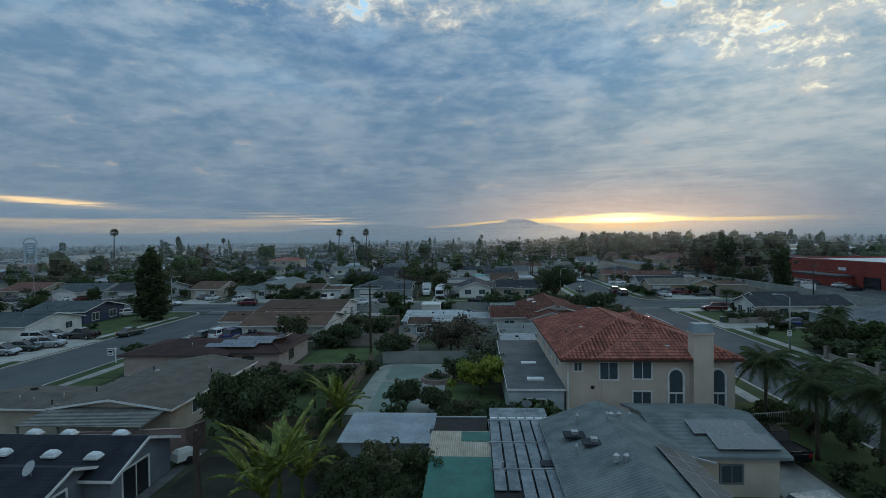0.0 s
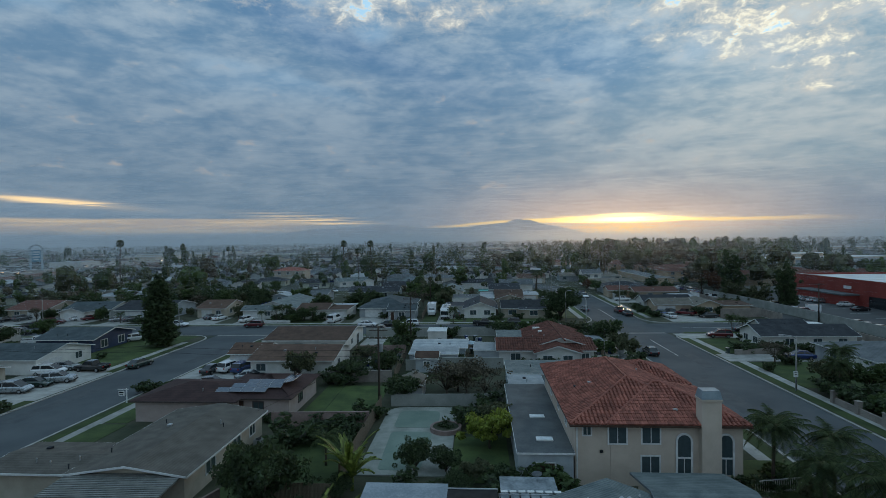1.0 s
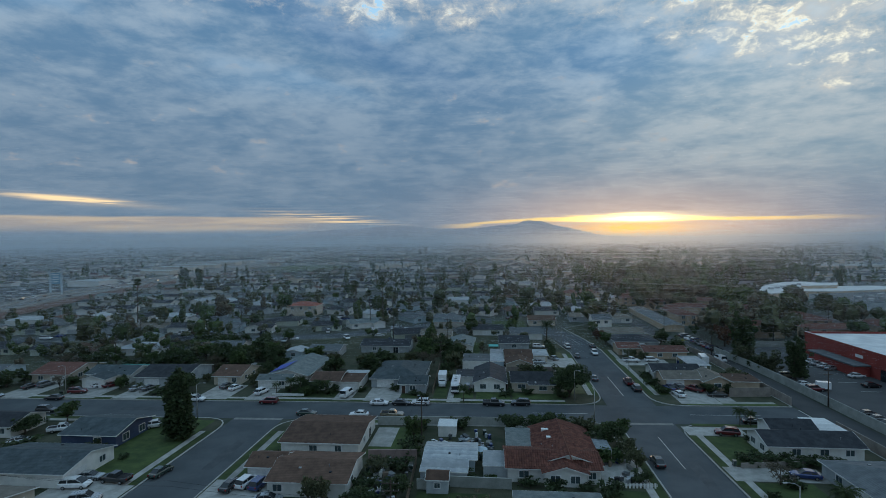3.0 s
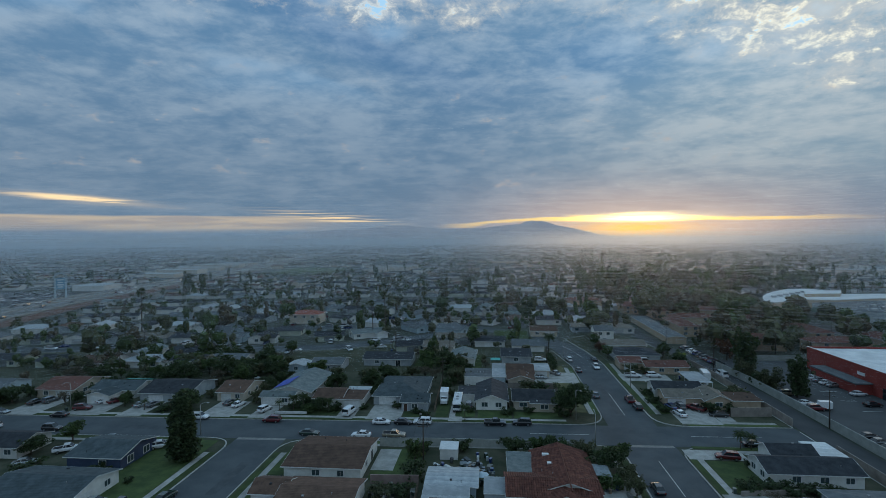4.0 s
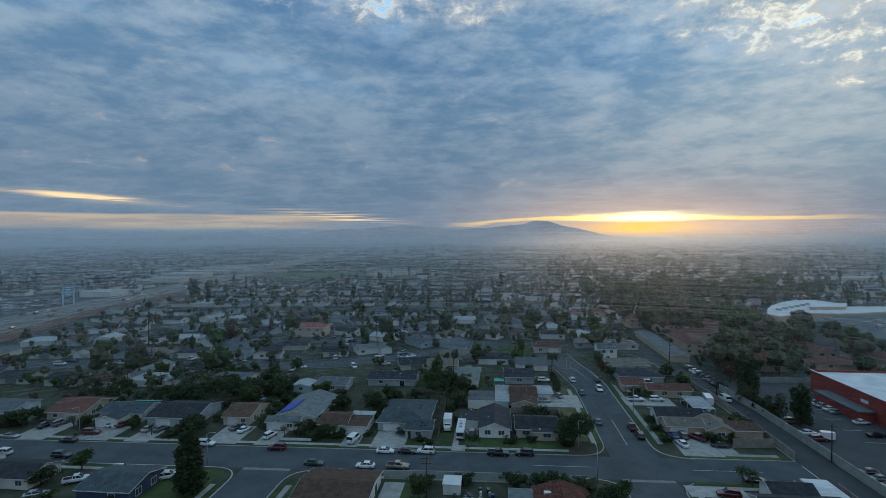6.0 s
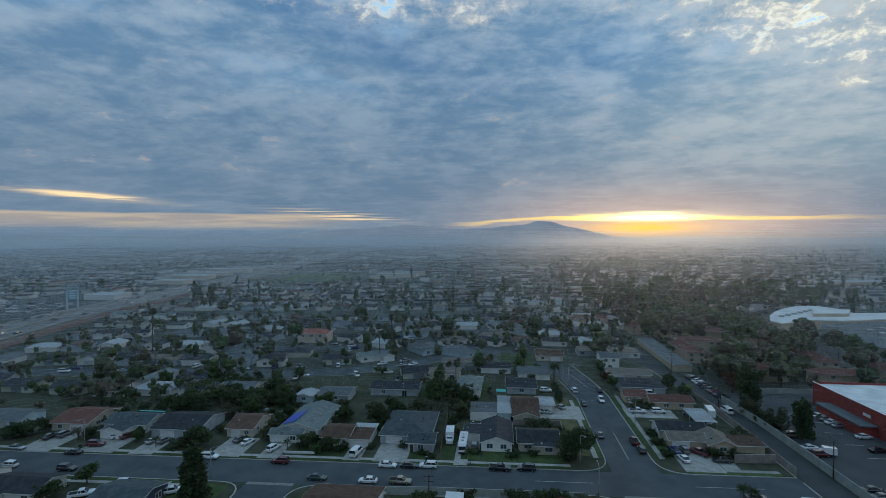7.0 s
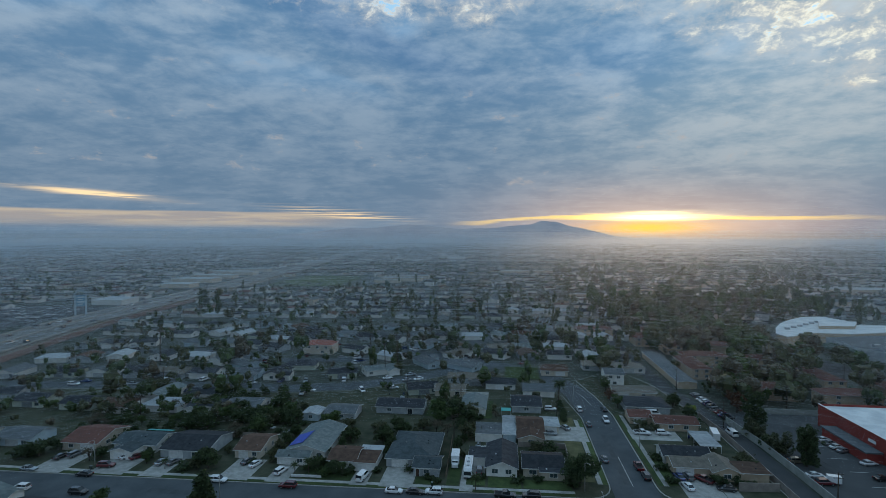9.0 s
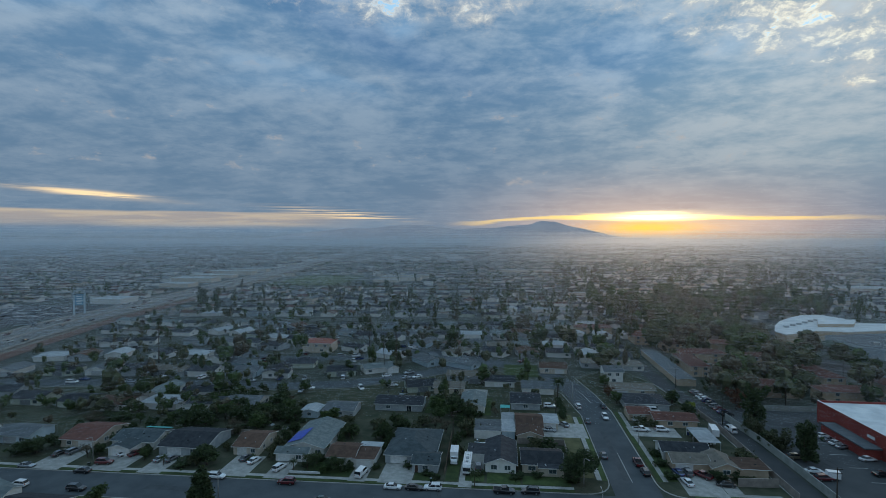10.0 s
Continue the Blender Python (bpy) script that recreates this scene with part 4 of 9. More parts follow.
def rounded(poly, radius):
    """A polygon whose corners (x, y, r) are rounded off."""
    out = []
    n = len(poly)
    for k in range(n):
        x, y, r = poly[k]
        p = Vector((x, y))
        a, b = (Vector(poly[k - 1][:2]) - p).normalized(), (Vector(poly[(k + 1) % n][:2]) - p).normalized()
        if r == 0:
            out.append((x, y))
            continue
        for s in range(7):
            f = s / 6
            q = p + a * r * (1 - f) ** 2 + b * r * f**2
            out.append((q.x, q.y))
    return out


def cross_y(x):
    return 124.2 + 0.022 * x


road_across = strip([(-420, cross_y(-420)), (73, cross_y(73))], 6.2, -6.2, ROAD_Z - 0.1, ROAD_Z)
solid("road", road_across, ASPHALT, "grey asphalt street crossing the estate", "road", kind="structure")
solid("road", strip([(34, -60), (34, 118.6)], 6.1, -6.1, ROAD_Z - 0.1, ROAD_Z + 0.004), ASPHALT, "grey asphalt residential street", "road", kind="structure")
solid("road", strip([(-56.3, -60), (-56.3, 117.0)], 6.0, -6.0, ROAD_Z - 0.1, ROAD_Z + 0.004), ASPHALT, "grey asphalt residential street with kerbs", "road", kind="structure")
BEND = [(34, 130), (34.3, 170), (33.6, 200), (30.5, 222), (21, 243), (4, 260), (-20, 274), (-60, 292)]
solid("road", strip(BEND, 6.0, -6.0, ROAD_Z - 0.1, ROAD_Z + 0.004), ASPHALT, "grey asphalt street bending away between houses", "road", kind="structure")
STREET2 = [(-420, 178), (-230, 203), (-160, 212), (-94, 214), (-69, 220), (-46, 234), (-22, 254), (-8, 262)]
solid("road", strip(STREET2, 5.5, -5.5, ROAD_Z - 0.1, ROAD_Z + 0.008), ASPHALT, "grey asphalt street behind the houses", "road", kind="structure")
LANE = [(77.0, -60), (77.2, 140), (76.8, 172), (75.6, 195), (73.0, 215), (70.6, 234), (67.5, 300), (66.0, 340)]
solid("road", strip(LANE, 3.6, -3.6, ROAD_Z - 0.1, ROAD_Z + 0.012), LOTTAR, "narrow grey service lane along a wall", "road", kind="structure")



def block(name, corners, label, kind=DIRT):
    """A raised block of lots with a concrete kerb round it."""
    poly = rounded(corners, 0)
    g = Geo().prism(poly, -0.25, 0.0)
    solid(name, g, kind, label, "ground", kind="structure")
    n = len(poly)
    k = Geo()
    c = sum((Vector(p) for p in poly), Vector((0, 0))) / n
    ring = []
    for i in range(n):
        a, b = Vector(poly[i - 1]), Vector(poly[(i + 1) % n])
        d = (b - a).normalized()
        ring.append((Vector(poly[i]) + Vector((d.y, -d.x)) * 0.3, Vector(poly[i]) - Vector((d.y, -d.x)) * 0.02))
    for i in range(n):
        (a, b), (c2, d2) = ring[i - 1], ring[i]
        k.prism([(a.x, a.y), (c2.x, c2.y), (d2.x, d2.y), (b.x, b.y)], -0.25, 0.012)
    solid("kerb", k, KERB, "pale concrete kerb along the street", "kerb", kind="structure")


def cy(x, side):
    return cross_y(x) + side * 6.5


block("ground", [(-49.9, -60, 0), (27.6, -60, 0), (27.6, cy(27.6, -1), 7), (-49.9, cy(-49.9, -1), 7)], "block of back yards, earth and worn grass")
block("ground", [(-200, -60, 0), (-62.6, -60, 0), (-62.6, cy(-62.6, -1), 7), (-200, cy(-200, -1), 0)], "block of front yards, earth and worn grass")
block("ground", [(40.4, -60, 0), (70.5, -60, 0), (72.5, cy(72.5, -1), 0), (40.4, cy(40.4, -1), 7)], "block of lots, earth and worn grass")
block("ground", [(-260, cy(-260, 1), 0), (27.6, cy(27.6, 1), 8), (28, 190, 0), (24, 215, 0), (10, 240, 0), (-14, 254, 0), (-40, 231, 0), (-67, 213, 0), (-94, 207, 0), (-160, 205, 0), (-260, 193, 0)], "block of lots between two streets, earth and worn grass")
block("ground", [(40.4, cy(40.4, 1), 8), (72.5, cy(72.5, 1), 0), (72.0, 190, 0), (66.5, 235, 0), (55, 262, 0), (33, 240, 0), (38, 215, 0), (40.4, 195, 0)], "block of lots between street and lane, earth and worn grass")


def pave(path, left, right, material, name, label, z=0.02):
    return solid(name, strip(path, left, right, -0.05, z), material, label, name, kind="structure")


# parkway grass and pavements
for x, s, y0, y1 in ((27.6, 1, -50, 110), (40.4, -1, -50, 112), (-62.6, 1, -50, 108), (-49.9, -1, -50, 109), (27.9, 1, 139, 188), (40.7, -1, 140, 195)):
    pave([(x, y0), (x, y1)], s * 1.75, s * 0.3, LAWN, "verge", "strip of short grass between kerb and pavement", 0.008)
    pave([(x, y0), (x, y1)], s * 3.1, s * 1.75, CONCRETE, "pavement", "pale concrete pavement along the kerb")
for x0, x1, s in ((-250, 18, 1), (48, 70, 1), (-190, -70, -1), (-42, 19, -1), (48, 70, -1)):
    a, b = (x0, cy(x0, s)), (x1, cy(x1, s))
    pave([a, b], *((1.75, 0.3) if s > 0 else (-0.3, -1.75)), LAWN, "verge", "strip of short grass between kerb and pavement", 0.008)
    pave([a, b], *((3.1, 1.75) if s > 0 else (-1.75, -3.1)), CONCRETE, "pavement", "pale concrete pavement along the kerb")


def patch(name, x0, y0, x1, y1, material, label, z=0.03, category=""):
    return solid(name, Geo().prism([(x0, y0), (x1, y0), (x1, y1), (x0, y1)], -0.05, z), material, label, category or name, kind="structure")


# ---------- mountains ----------
def mountains():
    rng = np.random.default_rng(4)
    n, v, f = 220, [], []
    for k in range(n + 1):
        a = -70 + 140 * k / n

        def hump(c, w, h):
            return h * math.exp(-(((a - c) / w) ** 2))

        h = 30 + hump(-2, 45, 8) + hump(3.0, 6.5, 122) + hump(4.2, 0.75, 26) + hump(5.7, 0.9, 27) + hump(5.0, 2.2, 18) + hump(8.6, 2.4, 34) + hump(-9.5, 4.6, 110) + hump(-17.5, 6.0, 84) + hump(-3.5, 3.0, 26)
        h += 5 * noise.noise((a * 0.5, 0, 0)) + 4 * noise.noise((a * 1.7, 3, 0))
        c, s = math.cos(radians(a)), math.sin(radians(a))
        for r, z in ((4450, -5), (4620, h * 0.45), (4780, h), (4880, h * 0.5), (4940, -5)):
            v.append((s * r, c * r, z + (4 * noise.noise((a * 2, r * 0.01, 1)) if z > 0 else 0)))
    for k in range(n):
        for j in range(4):
            p = 5 * k + j
            f.append((p, p + 5, p + 6, p + 1))
    g = Geo().add(v, f)
    m = bpy.data.materials.new("far_hills_haze_glow")
    m.use_nodes = True
    t = m.node_tree
    p = t.nodes["Principled BSDF"]
    at = t.nodes.new("ShaderNodeTexCoord").outputs["Object"]
    # haze before the hills is put into their blue-grey colour and glow
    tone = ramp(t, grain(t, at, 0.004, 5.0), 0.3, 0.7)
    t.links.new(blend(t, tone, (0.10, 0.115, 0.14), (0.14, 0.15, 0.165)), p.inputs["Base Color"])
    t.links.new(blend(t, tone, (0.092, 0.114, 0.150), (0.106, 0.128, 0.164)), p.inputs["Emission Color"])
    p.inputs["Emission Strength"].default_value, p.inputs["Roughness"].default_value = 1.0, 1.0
    solid("mountain_range", g, m, "low blue-grey hills, their haze a faint glow of their own", "mountains", kind="structure", smooth=True)


mountains()


# ---------- ribbons in place of haze ---
def haze_ribbons():
    """Fine ribbons added in place of distance haze, evenly strewn in depth from the middle distance to the hills,
    thinning out with height.
    """
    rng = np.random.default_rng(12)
    m = bpy.data.materials.new("haze_ribbon_film")
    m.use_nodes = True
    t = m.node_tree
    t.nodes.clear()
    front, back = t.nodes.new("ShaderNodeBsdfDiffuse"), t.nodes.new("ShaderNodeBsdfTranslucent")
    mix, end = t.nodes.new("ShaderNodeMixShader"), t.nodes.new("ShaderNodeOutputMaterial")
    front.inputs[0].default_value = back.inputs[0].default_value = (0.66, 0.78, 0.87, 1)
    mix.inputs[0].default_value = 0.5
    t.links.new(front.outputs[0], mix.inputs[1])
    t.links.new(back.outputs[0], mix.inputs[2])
    # the ribbons throw some light onwards, spread about its way, as haze would
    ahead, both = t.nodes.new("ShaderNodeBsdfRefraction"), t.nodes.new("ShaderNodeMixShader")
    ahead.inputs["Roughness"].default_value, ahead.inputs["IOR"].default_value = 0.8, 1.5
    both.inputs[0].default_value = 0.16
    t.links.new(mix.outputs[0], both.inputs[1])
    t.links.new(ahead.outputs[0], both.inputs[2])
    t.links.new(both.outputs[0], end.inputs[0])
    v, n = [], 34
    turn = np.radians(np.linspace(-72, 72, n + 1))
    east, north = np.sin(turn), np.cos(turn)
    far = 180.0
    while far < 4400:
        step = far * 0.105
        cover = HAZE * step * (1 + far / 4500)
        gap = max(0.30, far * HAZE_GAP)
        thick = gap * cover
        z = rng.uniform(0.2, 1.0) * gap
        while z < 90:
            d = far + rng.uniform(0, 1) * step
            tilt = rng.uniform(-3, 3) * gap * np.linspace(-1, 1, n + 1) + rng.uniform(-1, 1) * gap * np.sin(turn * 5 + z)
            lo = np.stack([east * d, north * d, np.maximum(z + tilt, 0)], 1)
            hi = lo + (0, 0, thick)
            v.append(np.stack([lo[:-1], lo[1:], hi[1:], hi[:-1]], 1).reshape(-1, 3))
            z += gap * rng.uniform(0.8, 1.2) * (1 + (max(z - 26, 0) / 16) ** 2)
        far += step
    tagged(new("haze", leaf_mesh("haze", np.concatenate(v), m)), "fine pale blue ribbons standing in for haze over the town", "haze", kind="stuff")


haze_ribbons()

# ---------- houses ----------
house("large single-storey house with a worn grey-brown shingle gable roof", [(-35.6, 41.9, -26.0, 57.0, "y", 2.5, 0.7, "gable"), (-43.6, 42.2, -33.0, 47.8, "x", 2.35, 0.30, "gable")], R_WORN, WALLS[0], [(0, "E", 46, 1.0, 1.6, 1.1, "window"), (0, "E", 51, 1.0, 1.6, 1.1, "window"), (0, "E", 54.5, 1.0, 1.2, 1.1, "window")], vents=5)
house("single-storey house with a dark maroon shingle roof and solar panels", [(-43.2, 60.6, -31.0, 69.5, "x", 2.6, 0.95, "hip"), (-34.5, 62.0, -24.8, 72.5, "x", 2.6, 1.4, "hip")], MAROON, PINKSTUCCO, [(1, "S", -28.6, 0.9, 1.2, 1.1, "window"), (1, "S", -31, 0, 1.0, 2.1, "door"), (1, "E", 66, 1.0, 1.4, 1.1, "window")], TRIMBROWN, vents=2)
house("brown-roofed house with a white garage beside parked cars", [(-38.2, 81.0, -25.0, 92.5, "x", 2.6, 1.25, "gable"), (-44.2, 86.4, -38.2, 92.5, "x", 2.5, 1.1, "gable")], R_BROWN, WALLS[1], [(1, "S", -41.2, 0, 4.6, 2.1, "garage"), (0, "S", -36.5, 0.9, 1.5, 1.1, "window"), (0, "S", -31, 0.9, 1.5, 1.1, "window"), (0, "E", 85, 1.0, 1.2, 1.0, "window")], vents=3)
house("brown-roofed corner house with a white gable wall", [(-42.5, 97.0, -27.0, 112.0, "x", 2.6, 1.25, "gable")], R_BROWN, WALLS[1], [(0, "E", 102, 0.9, 1.5, 1.1, "window"), (0, "E", 107, 0.0, 1.8, 2.1, "slider"), (0, "S", -36, 0.9, 1.5, 1.1, "window"), (0, "S", -31, 0.9, 1.2, 1.1, "window")], vents=3)
house("flat-roofed annex with a pale sheet roof", [(2.2, 72.6, 15.2, 79.4, "x", 2.7, 0.2, "flat"), (2.2, 67.6, 6.4, 72.5, "x", 2.5, 0.1, "flat")], [R_SEAM, R_PALE], WALLS[4], vents=2, over=0.2)
# west block
house("navy house with a grey shingle roof and white trim", [(-90.0, 98.0, -78.0, 109.5, "x", 2.6, 1.4, "gable")], R_SLATE, NAVY, [(0, "E", 101, 0.6, 1.8, 1.4, "window"), (0, "E", 106, 0.6, 1.8, 1.4, "window"), (0, "S", -82, 0.9, 1.5, 1.1, "window")])
house("white house with a grey shingle roof", [(-92.0, 81.0, -74.5, 93.0, "x", 2.6, 1.4, "gable")], R_SLATE, WALLS[1], [(0, "E", 84, 0, 4.4, 2.1, "garage"), (0, "E", 90, 0.9, 1.5, 1.1, "window")])
house("beige house with a tan shingle roof", [(-92.0, 62.5, -75.0, 76.0, "x", 2.6, 1.4, "gable")], R_TAN, WALLS[0], [(0, "E", 72, 0, 4.4, 2.1, "garage"), (0, "E", 66, 0.9, 1.5, 1.1, "window")])
# east block
house("white house with a charcoal shingle roof", [(51.0, 101.0, 68.0, 109.0, "x", 2.6, 1.4, "gable"), (56.0, 109.0, 64.5, 115.0, "x", 2.6, 1.3, "gable")], R_DARK, WALLS[1], [(0, "W", 103.2, 0.9, 1.5, 1.1, "window"), (0, "W", 106.6, 0.9, 1.5, 1.1, "window"), (0, "S", 56, 0.9, 1.5, 1.1, "window"), (0, "S", 61, 0.9, 1.5, 1.1, "window"), (0, "S", 65.5, 0.9, 1.5, 1.1, "window")])
house("house with a dark grey hip roof", [(56.5, 80.5, 71.0, 94.5, "x", 2.6, 1.6, "hip")], R_GREY, WALLS[2], [(0, "W", 84, 0, 4.4, 2.1, "garage"), (0, "W", 90, 0.9, 1.5, 1.1, "window")])
# north row
NORTH = "houses along the cross street"
house("tan house with a red shingle gable roof", [(-139.5, 142.5, -127.5, 157.0, "x", 2.6, 1.9, "gable")], R_RED, WALLS[0], [(0, "S", -131, 0, 4.6, 2.1, "garage"), (0, "S", -136.5, 0.9, 1.5, 1.1, "window"), (0, "E", 147, 0.9, 1.5, 1.1, "window"), (0, "E", 152, 0.9, 1.5, 1.1, "window")], group=NORTH)
house("white house with a dark grey roof and teal awning", [(-122.5, 143.5, -108.5, 153.5, "x", 2.6, 1.5, "gable"), (-119.5, 138.2, -112.5, 143.5, "y", 2.5, 1.0, "gable")], R_SLATE, WALLS[1], [(1, "S", -116, 0, 4.6, 2.1, "garage"), (0, "S", -110.5, 0.9, 1.5, 1.1, "window"), (0, "E", 147, 0.9, 1.5, 1.1, "window")], group=NORTH)
house("grey house with a charcoal shingle roof", [(-105.0, 141.0, -90.0, 156.0, "x", 2.6, 1.8, "gable")], R_DARK, WALLS[2], [(0, "S", -100, 0, 4.6, 2.1, "garage"), (0, "S", -94, 0.9, 1.5, 1.1, "window")], group=NORTH)
house("beige house with a brown shingle roof and white gable end", [(-82.2, 143.3, -74.2, 156.0, "x", 2.6, 1.7, "gable")], R_BROWN, WALLS[0], [(0, "S", -79.5, 0, 3.0, 2.1, "garage"), (0, "S", -76, 0.9, 1.3, 1.1, "window"), (0, "E", 147, 0.9, 1.2, 1.1, "window"), (0, "E", 152, 0.9, 1.2, 1.1, "window")], group=NORTH)
house("white house with a blue-grey roof partly under a blue tarpaulin", [(-66.5, 145.0, -54.5, 166.0, "y", 2.6, 1.7, "gable"), (-67.5, 140.6, -58.0, 145.0, "x", 2.5, 0.9, "gable")], R_BLUE, WALLS[1], [(1, "S", -65, 0, 3.6, 2.1, "garage"), (1, "S", -60.5, 0.9, 1.5, 1.1, "window"), (0, "S", -56.2, 0.9, 1.5, 1.1, "window"), (0, "E", 150, 0.9, 1.5, 1.1, "window"), (0, "E", 158, 0.9, 1.5, 1.1, "window")], group=NORTH)
house("house with a brown shingle roof and a white carport end", [(-51.5, 139.6, -43.5, 149.6, "x", 2.6, 1.2, "gable"), (-43.5, 139.0, -37.6, 146.5, "x", 2.6, 0.25, "flat"), (-43.5, 146.6, -37.6, 150.0, "x", 2.7, 0.15, "flat")], [R_BROWN, R_BROWN, R_PALE], WALLS[1], [(1, "S", -40.4, 0, 4.4, 2.1, "garage"), (0, "S", -47.5, 0.9, 1.8, 1.1, "window")], group=NORTH)
house("large grey-roofed house with a wide concrete drive", [(-35.0, 143.0, -20.5, 163.5, "y", 2.6, 2.0, "hip"), (-26.0, 138.0, -18.8, 146.0, "x", 2.6, 1.2, "gable")], R_SLATE, WALLS[2], [(0, "S", -31, 0, 4.8, 2.1, "garage"), (1, "S", -22.4, 0.9, 1.5, 1.1, "window"), (1, "S", -24.9, 0, 0.95, 2.05, "door")], group=NORTH, vents=4)
house("white house with a charcoal gable roof facing the street", [(-5.6, 140.4, 3.0, 157.0, "y", 2.6, 1.6, "gable"), (-10.6, 146.5, -5.6, 153.0, "x", 2.5, 0.2, "flat")], R_DARK, WALLS[1], [(0, "S", -3.2, 0.9, 1.6, 1.2, "window"), (0, "S", 0.6, 0.9, 1.6, 1.2, "window"), (0, "W", 143.5, 0.9, 1.2, 1.1, "window")], group=NORTH, vents=3)
house("cream house with a charcoal roof behind a lawn", [(4.8, 141.2, 16.0, 152.0, "x", 2.6, 1.5, "gable"), (9.5, 139.6, 16.0, 141.2, "x", 2.4, 0.3, "flat")], R_DARK, WALLS[0], [(0, "S", 7.4, 0.9, 2.0, 1.1, "window"), (1, "S", 13.0, 0.9, 2.0, 1.1, "window")], group=NORTH)
house("low pale flat-roofed building behind the street houses", [(-10.0, 164.0, -1.2, 174.0, "x", 2.7, 0.1, "flat")], R_GREY, WALLS[1], vents=3, over=0.1)
house("narrow pale blue flat-roofed annex", [(-1.0, 164.4, 3.2, 182.0, "x", 2.6, 0.1, "flat")], R_PALE, WALLS[4], vents=0, over=0.1)
house("beige house with a brown roof and a front gable", [(4.0, 168.5, 12.5, 182.0, "x", 2.6, 1.6, "gable"), (4.0, 162.0, 12.0, 168.5, "y", 2.6, 1.3, "gable"), (12.5, 174.0, 18.0, 182.0, "x", 2.5, 0.2, "flat")], [R_BROWN, R_BROWN, R_PALE], WALLS[0], [(1, "S", 8, 0.9, 1.6, 1.2, "window"), (2, "S", 15.2, 0, 4.4, 2.1, "garage")])
house("house with a charcoal roof behind trees", [(2.6, 193.5, 13.5, 207.0, "x", 2.6, 1.6, "gable")], R_DARK, WALLS[2], [(0, "S", 8, 0.9, 1.6, 1.2, "window"), (0, "E", 200, 0, 4.4, 2.1, "garage")])
house("tan-roofed house beside a broad concrete drive", [(-29.5, 209.8, -17.0, 219.5, "x", 2.6, 1.4, "gable")], R_TAN, WALLS[0], [(0, "S", -26, 0.9, 1.6, 1.2, "window"), (0, "S", -20, 0.0, 1.8, 2.1, "slider")])
house("tan house with a tan shingle roof and a double garage", [(47.2, 147.0, 57.0, 154.0, "x", 2.6, 1.3, "gable"), (57.0, 144.6, 64.0, 154.0, "y", 2.6, 1.4, "gable"), (64.0, 145.0, 71.5, 151.0, "x", 2.5, 0.4, "flat")], [R_TAN, R_TAN, R_BROWN], WALLS[3], [(0, "S", 50.2, 0, 4.8, 2.1, "garage"), (1, "S", 60.5, 0.9, 1.8, 1.1, "window")])
house("low house with a charcoal shingle roof", [(46.6, 154.3, 60.0, 162.0, "x", 2.6, 1.4, "gable")], R_DARK, WALLS[1], [(0, "W", 158, 0.9, 1.5, 1.1, "window")])
house("long low house with a faded red-brown roof", [(52.0, 181.0, 66.0, 189.5, "x", 2.6, 1.2, "gable"), (44.5, 186.5, 52.0, 194.5, "x", 2.6, 1.2, "gable")], R_RED, WALLS[3], [(1, "S", 48, 0, 4.4, 2.1, "garage"), (0, "S", 57, 0.9, 1.5, 1.1, "window"), (0, "S", 62, 0.9, 1.5, 1.1, "window")])
house("house with a charcoal hip roof", [(46.0, 198.0, 62.0, 211.0, "x", 2.6, 1.6, "hip")], R_DARK, WALLS[2], [(0, "S", 50, 0.9, 1.5, 1.1, "window"), (0, "S", 57, 0.9, 1.5, 1.1, "window")])
house("tan-roofed house with a wide garage", [(45.0, 216.0, 62.0, 226.0, "x", 2.6, 1.4, "gable")], R_TAN, WALLS[0], [(0, "S", 49, 0, 4.6, 2.1, "garage"), (0, "S", 57, 0.9, 1.5, 1.1, "window")])
house("white two-storey house with a grey roof", [(45.0, 233.0, 53.0, 243.0, "x", 5.4, 1.6, "gable")], R_GREY, WALLS[1], [(0, "S", 47.2, 3.6, 1.4, 1.2, "window"), (0, "S", 50.6, 3.6, 1.4, 1.2, "window"), (0, "S", 49, 0.9, 1.6, 1.2, "window")])
house("cream house with a brown roof behind a green lawn", [(17.5, 247.0, 30.0, 258.0, "x", 2.6, 1.6, "gable")], R_BROWN, WALLS[0], [(0, "S", 20.5, 0.9, 1.5, 1.2, "window"), (0, "S", 26.5, 0, 4.4, 2.1, "garage")])
house("long low house with a dark roof behind a tall hedge", [(-49.0, 187.0, -31.0, 197.5, "x", 2.6, 1.5, "gable")], R_DARK, WALLS[2], [(0, "S", -44, 0.9, 1.5, 1.1, "window"), (0, "S", -36, 0.0, 1.8, 2.1, "slider")])
house("small grey house with a sheet roof", [(-66.0, 178.0, -55.0, 188.0, "x", 2.6, 1.2, "gable")], R_GREY, WALLS[2], [(0, "S", -60, 0.9, 1.5, 1.1, "window")])
house("small pale blue outbuilding", [(-74.0, 176.0, -68.0, 183.0, "y", 2.5, 0.7, "gable")], R_PALE, WALLS[4], [(0, "S", -71, 0.9, 1.3, 1.1, "window")], vents=0)
house("two-storey house with an orange clay tile roof", [(-114.5, 277.0, -97.5, 289.0, "x", 5.4, 1.7, "hip")], CLAY, WALLS[0], [(0, "S", -111, 3.4, 1.5, 1.2, "window"), (0, "S", -106, 3.4, 1.5, 1.2, "window"), (0, "S", -101, 3.4, 1.5, 1.2, "window"), (0, "S", -103, 0.9, 1.8, 1.2, "window")])

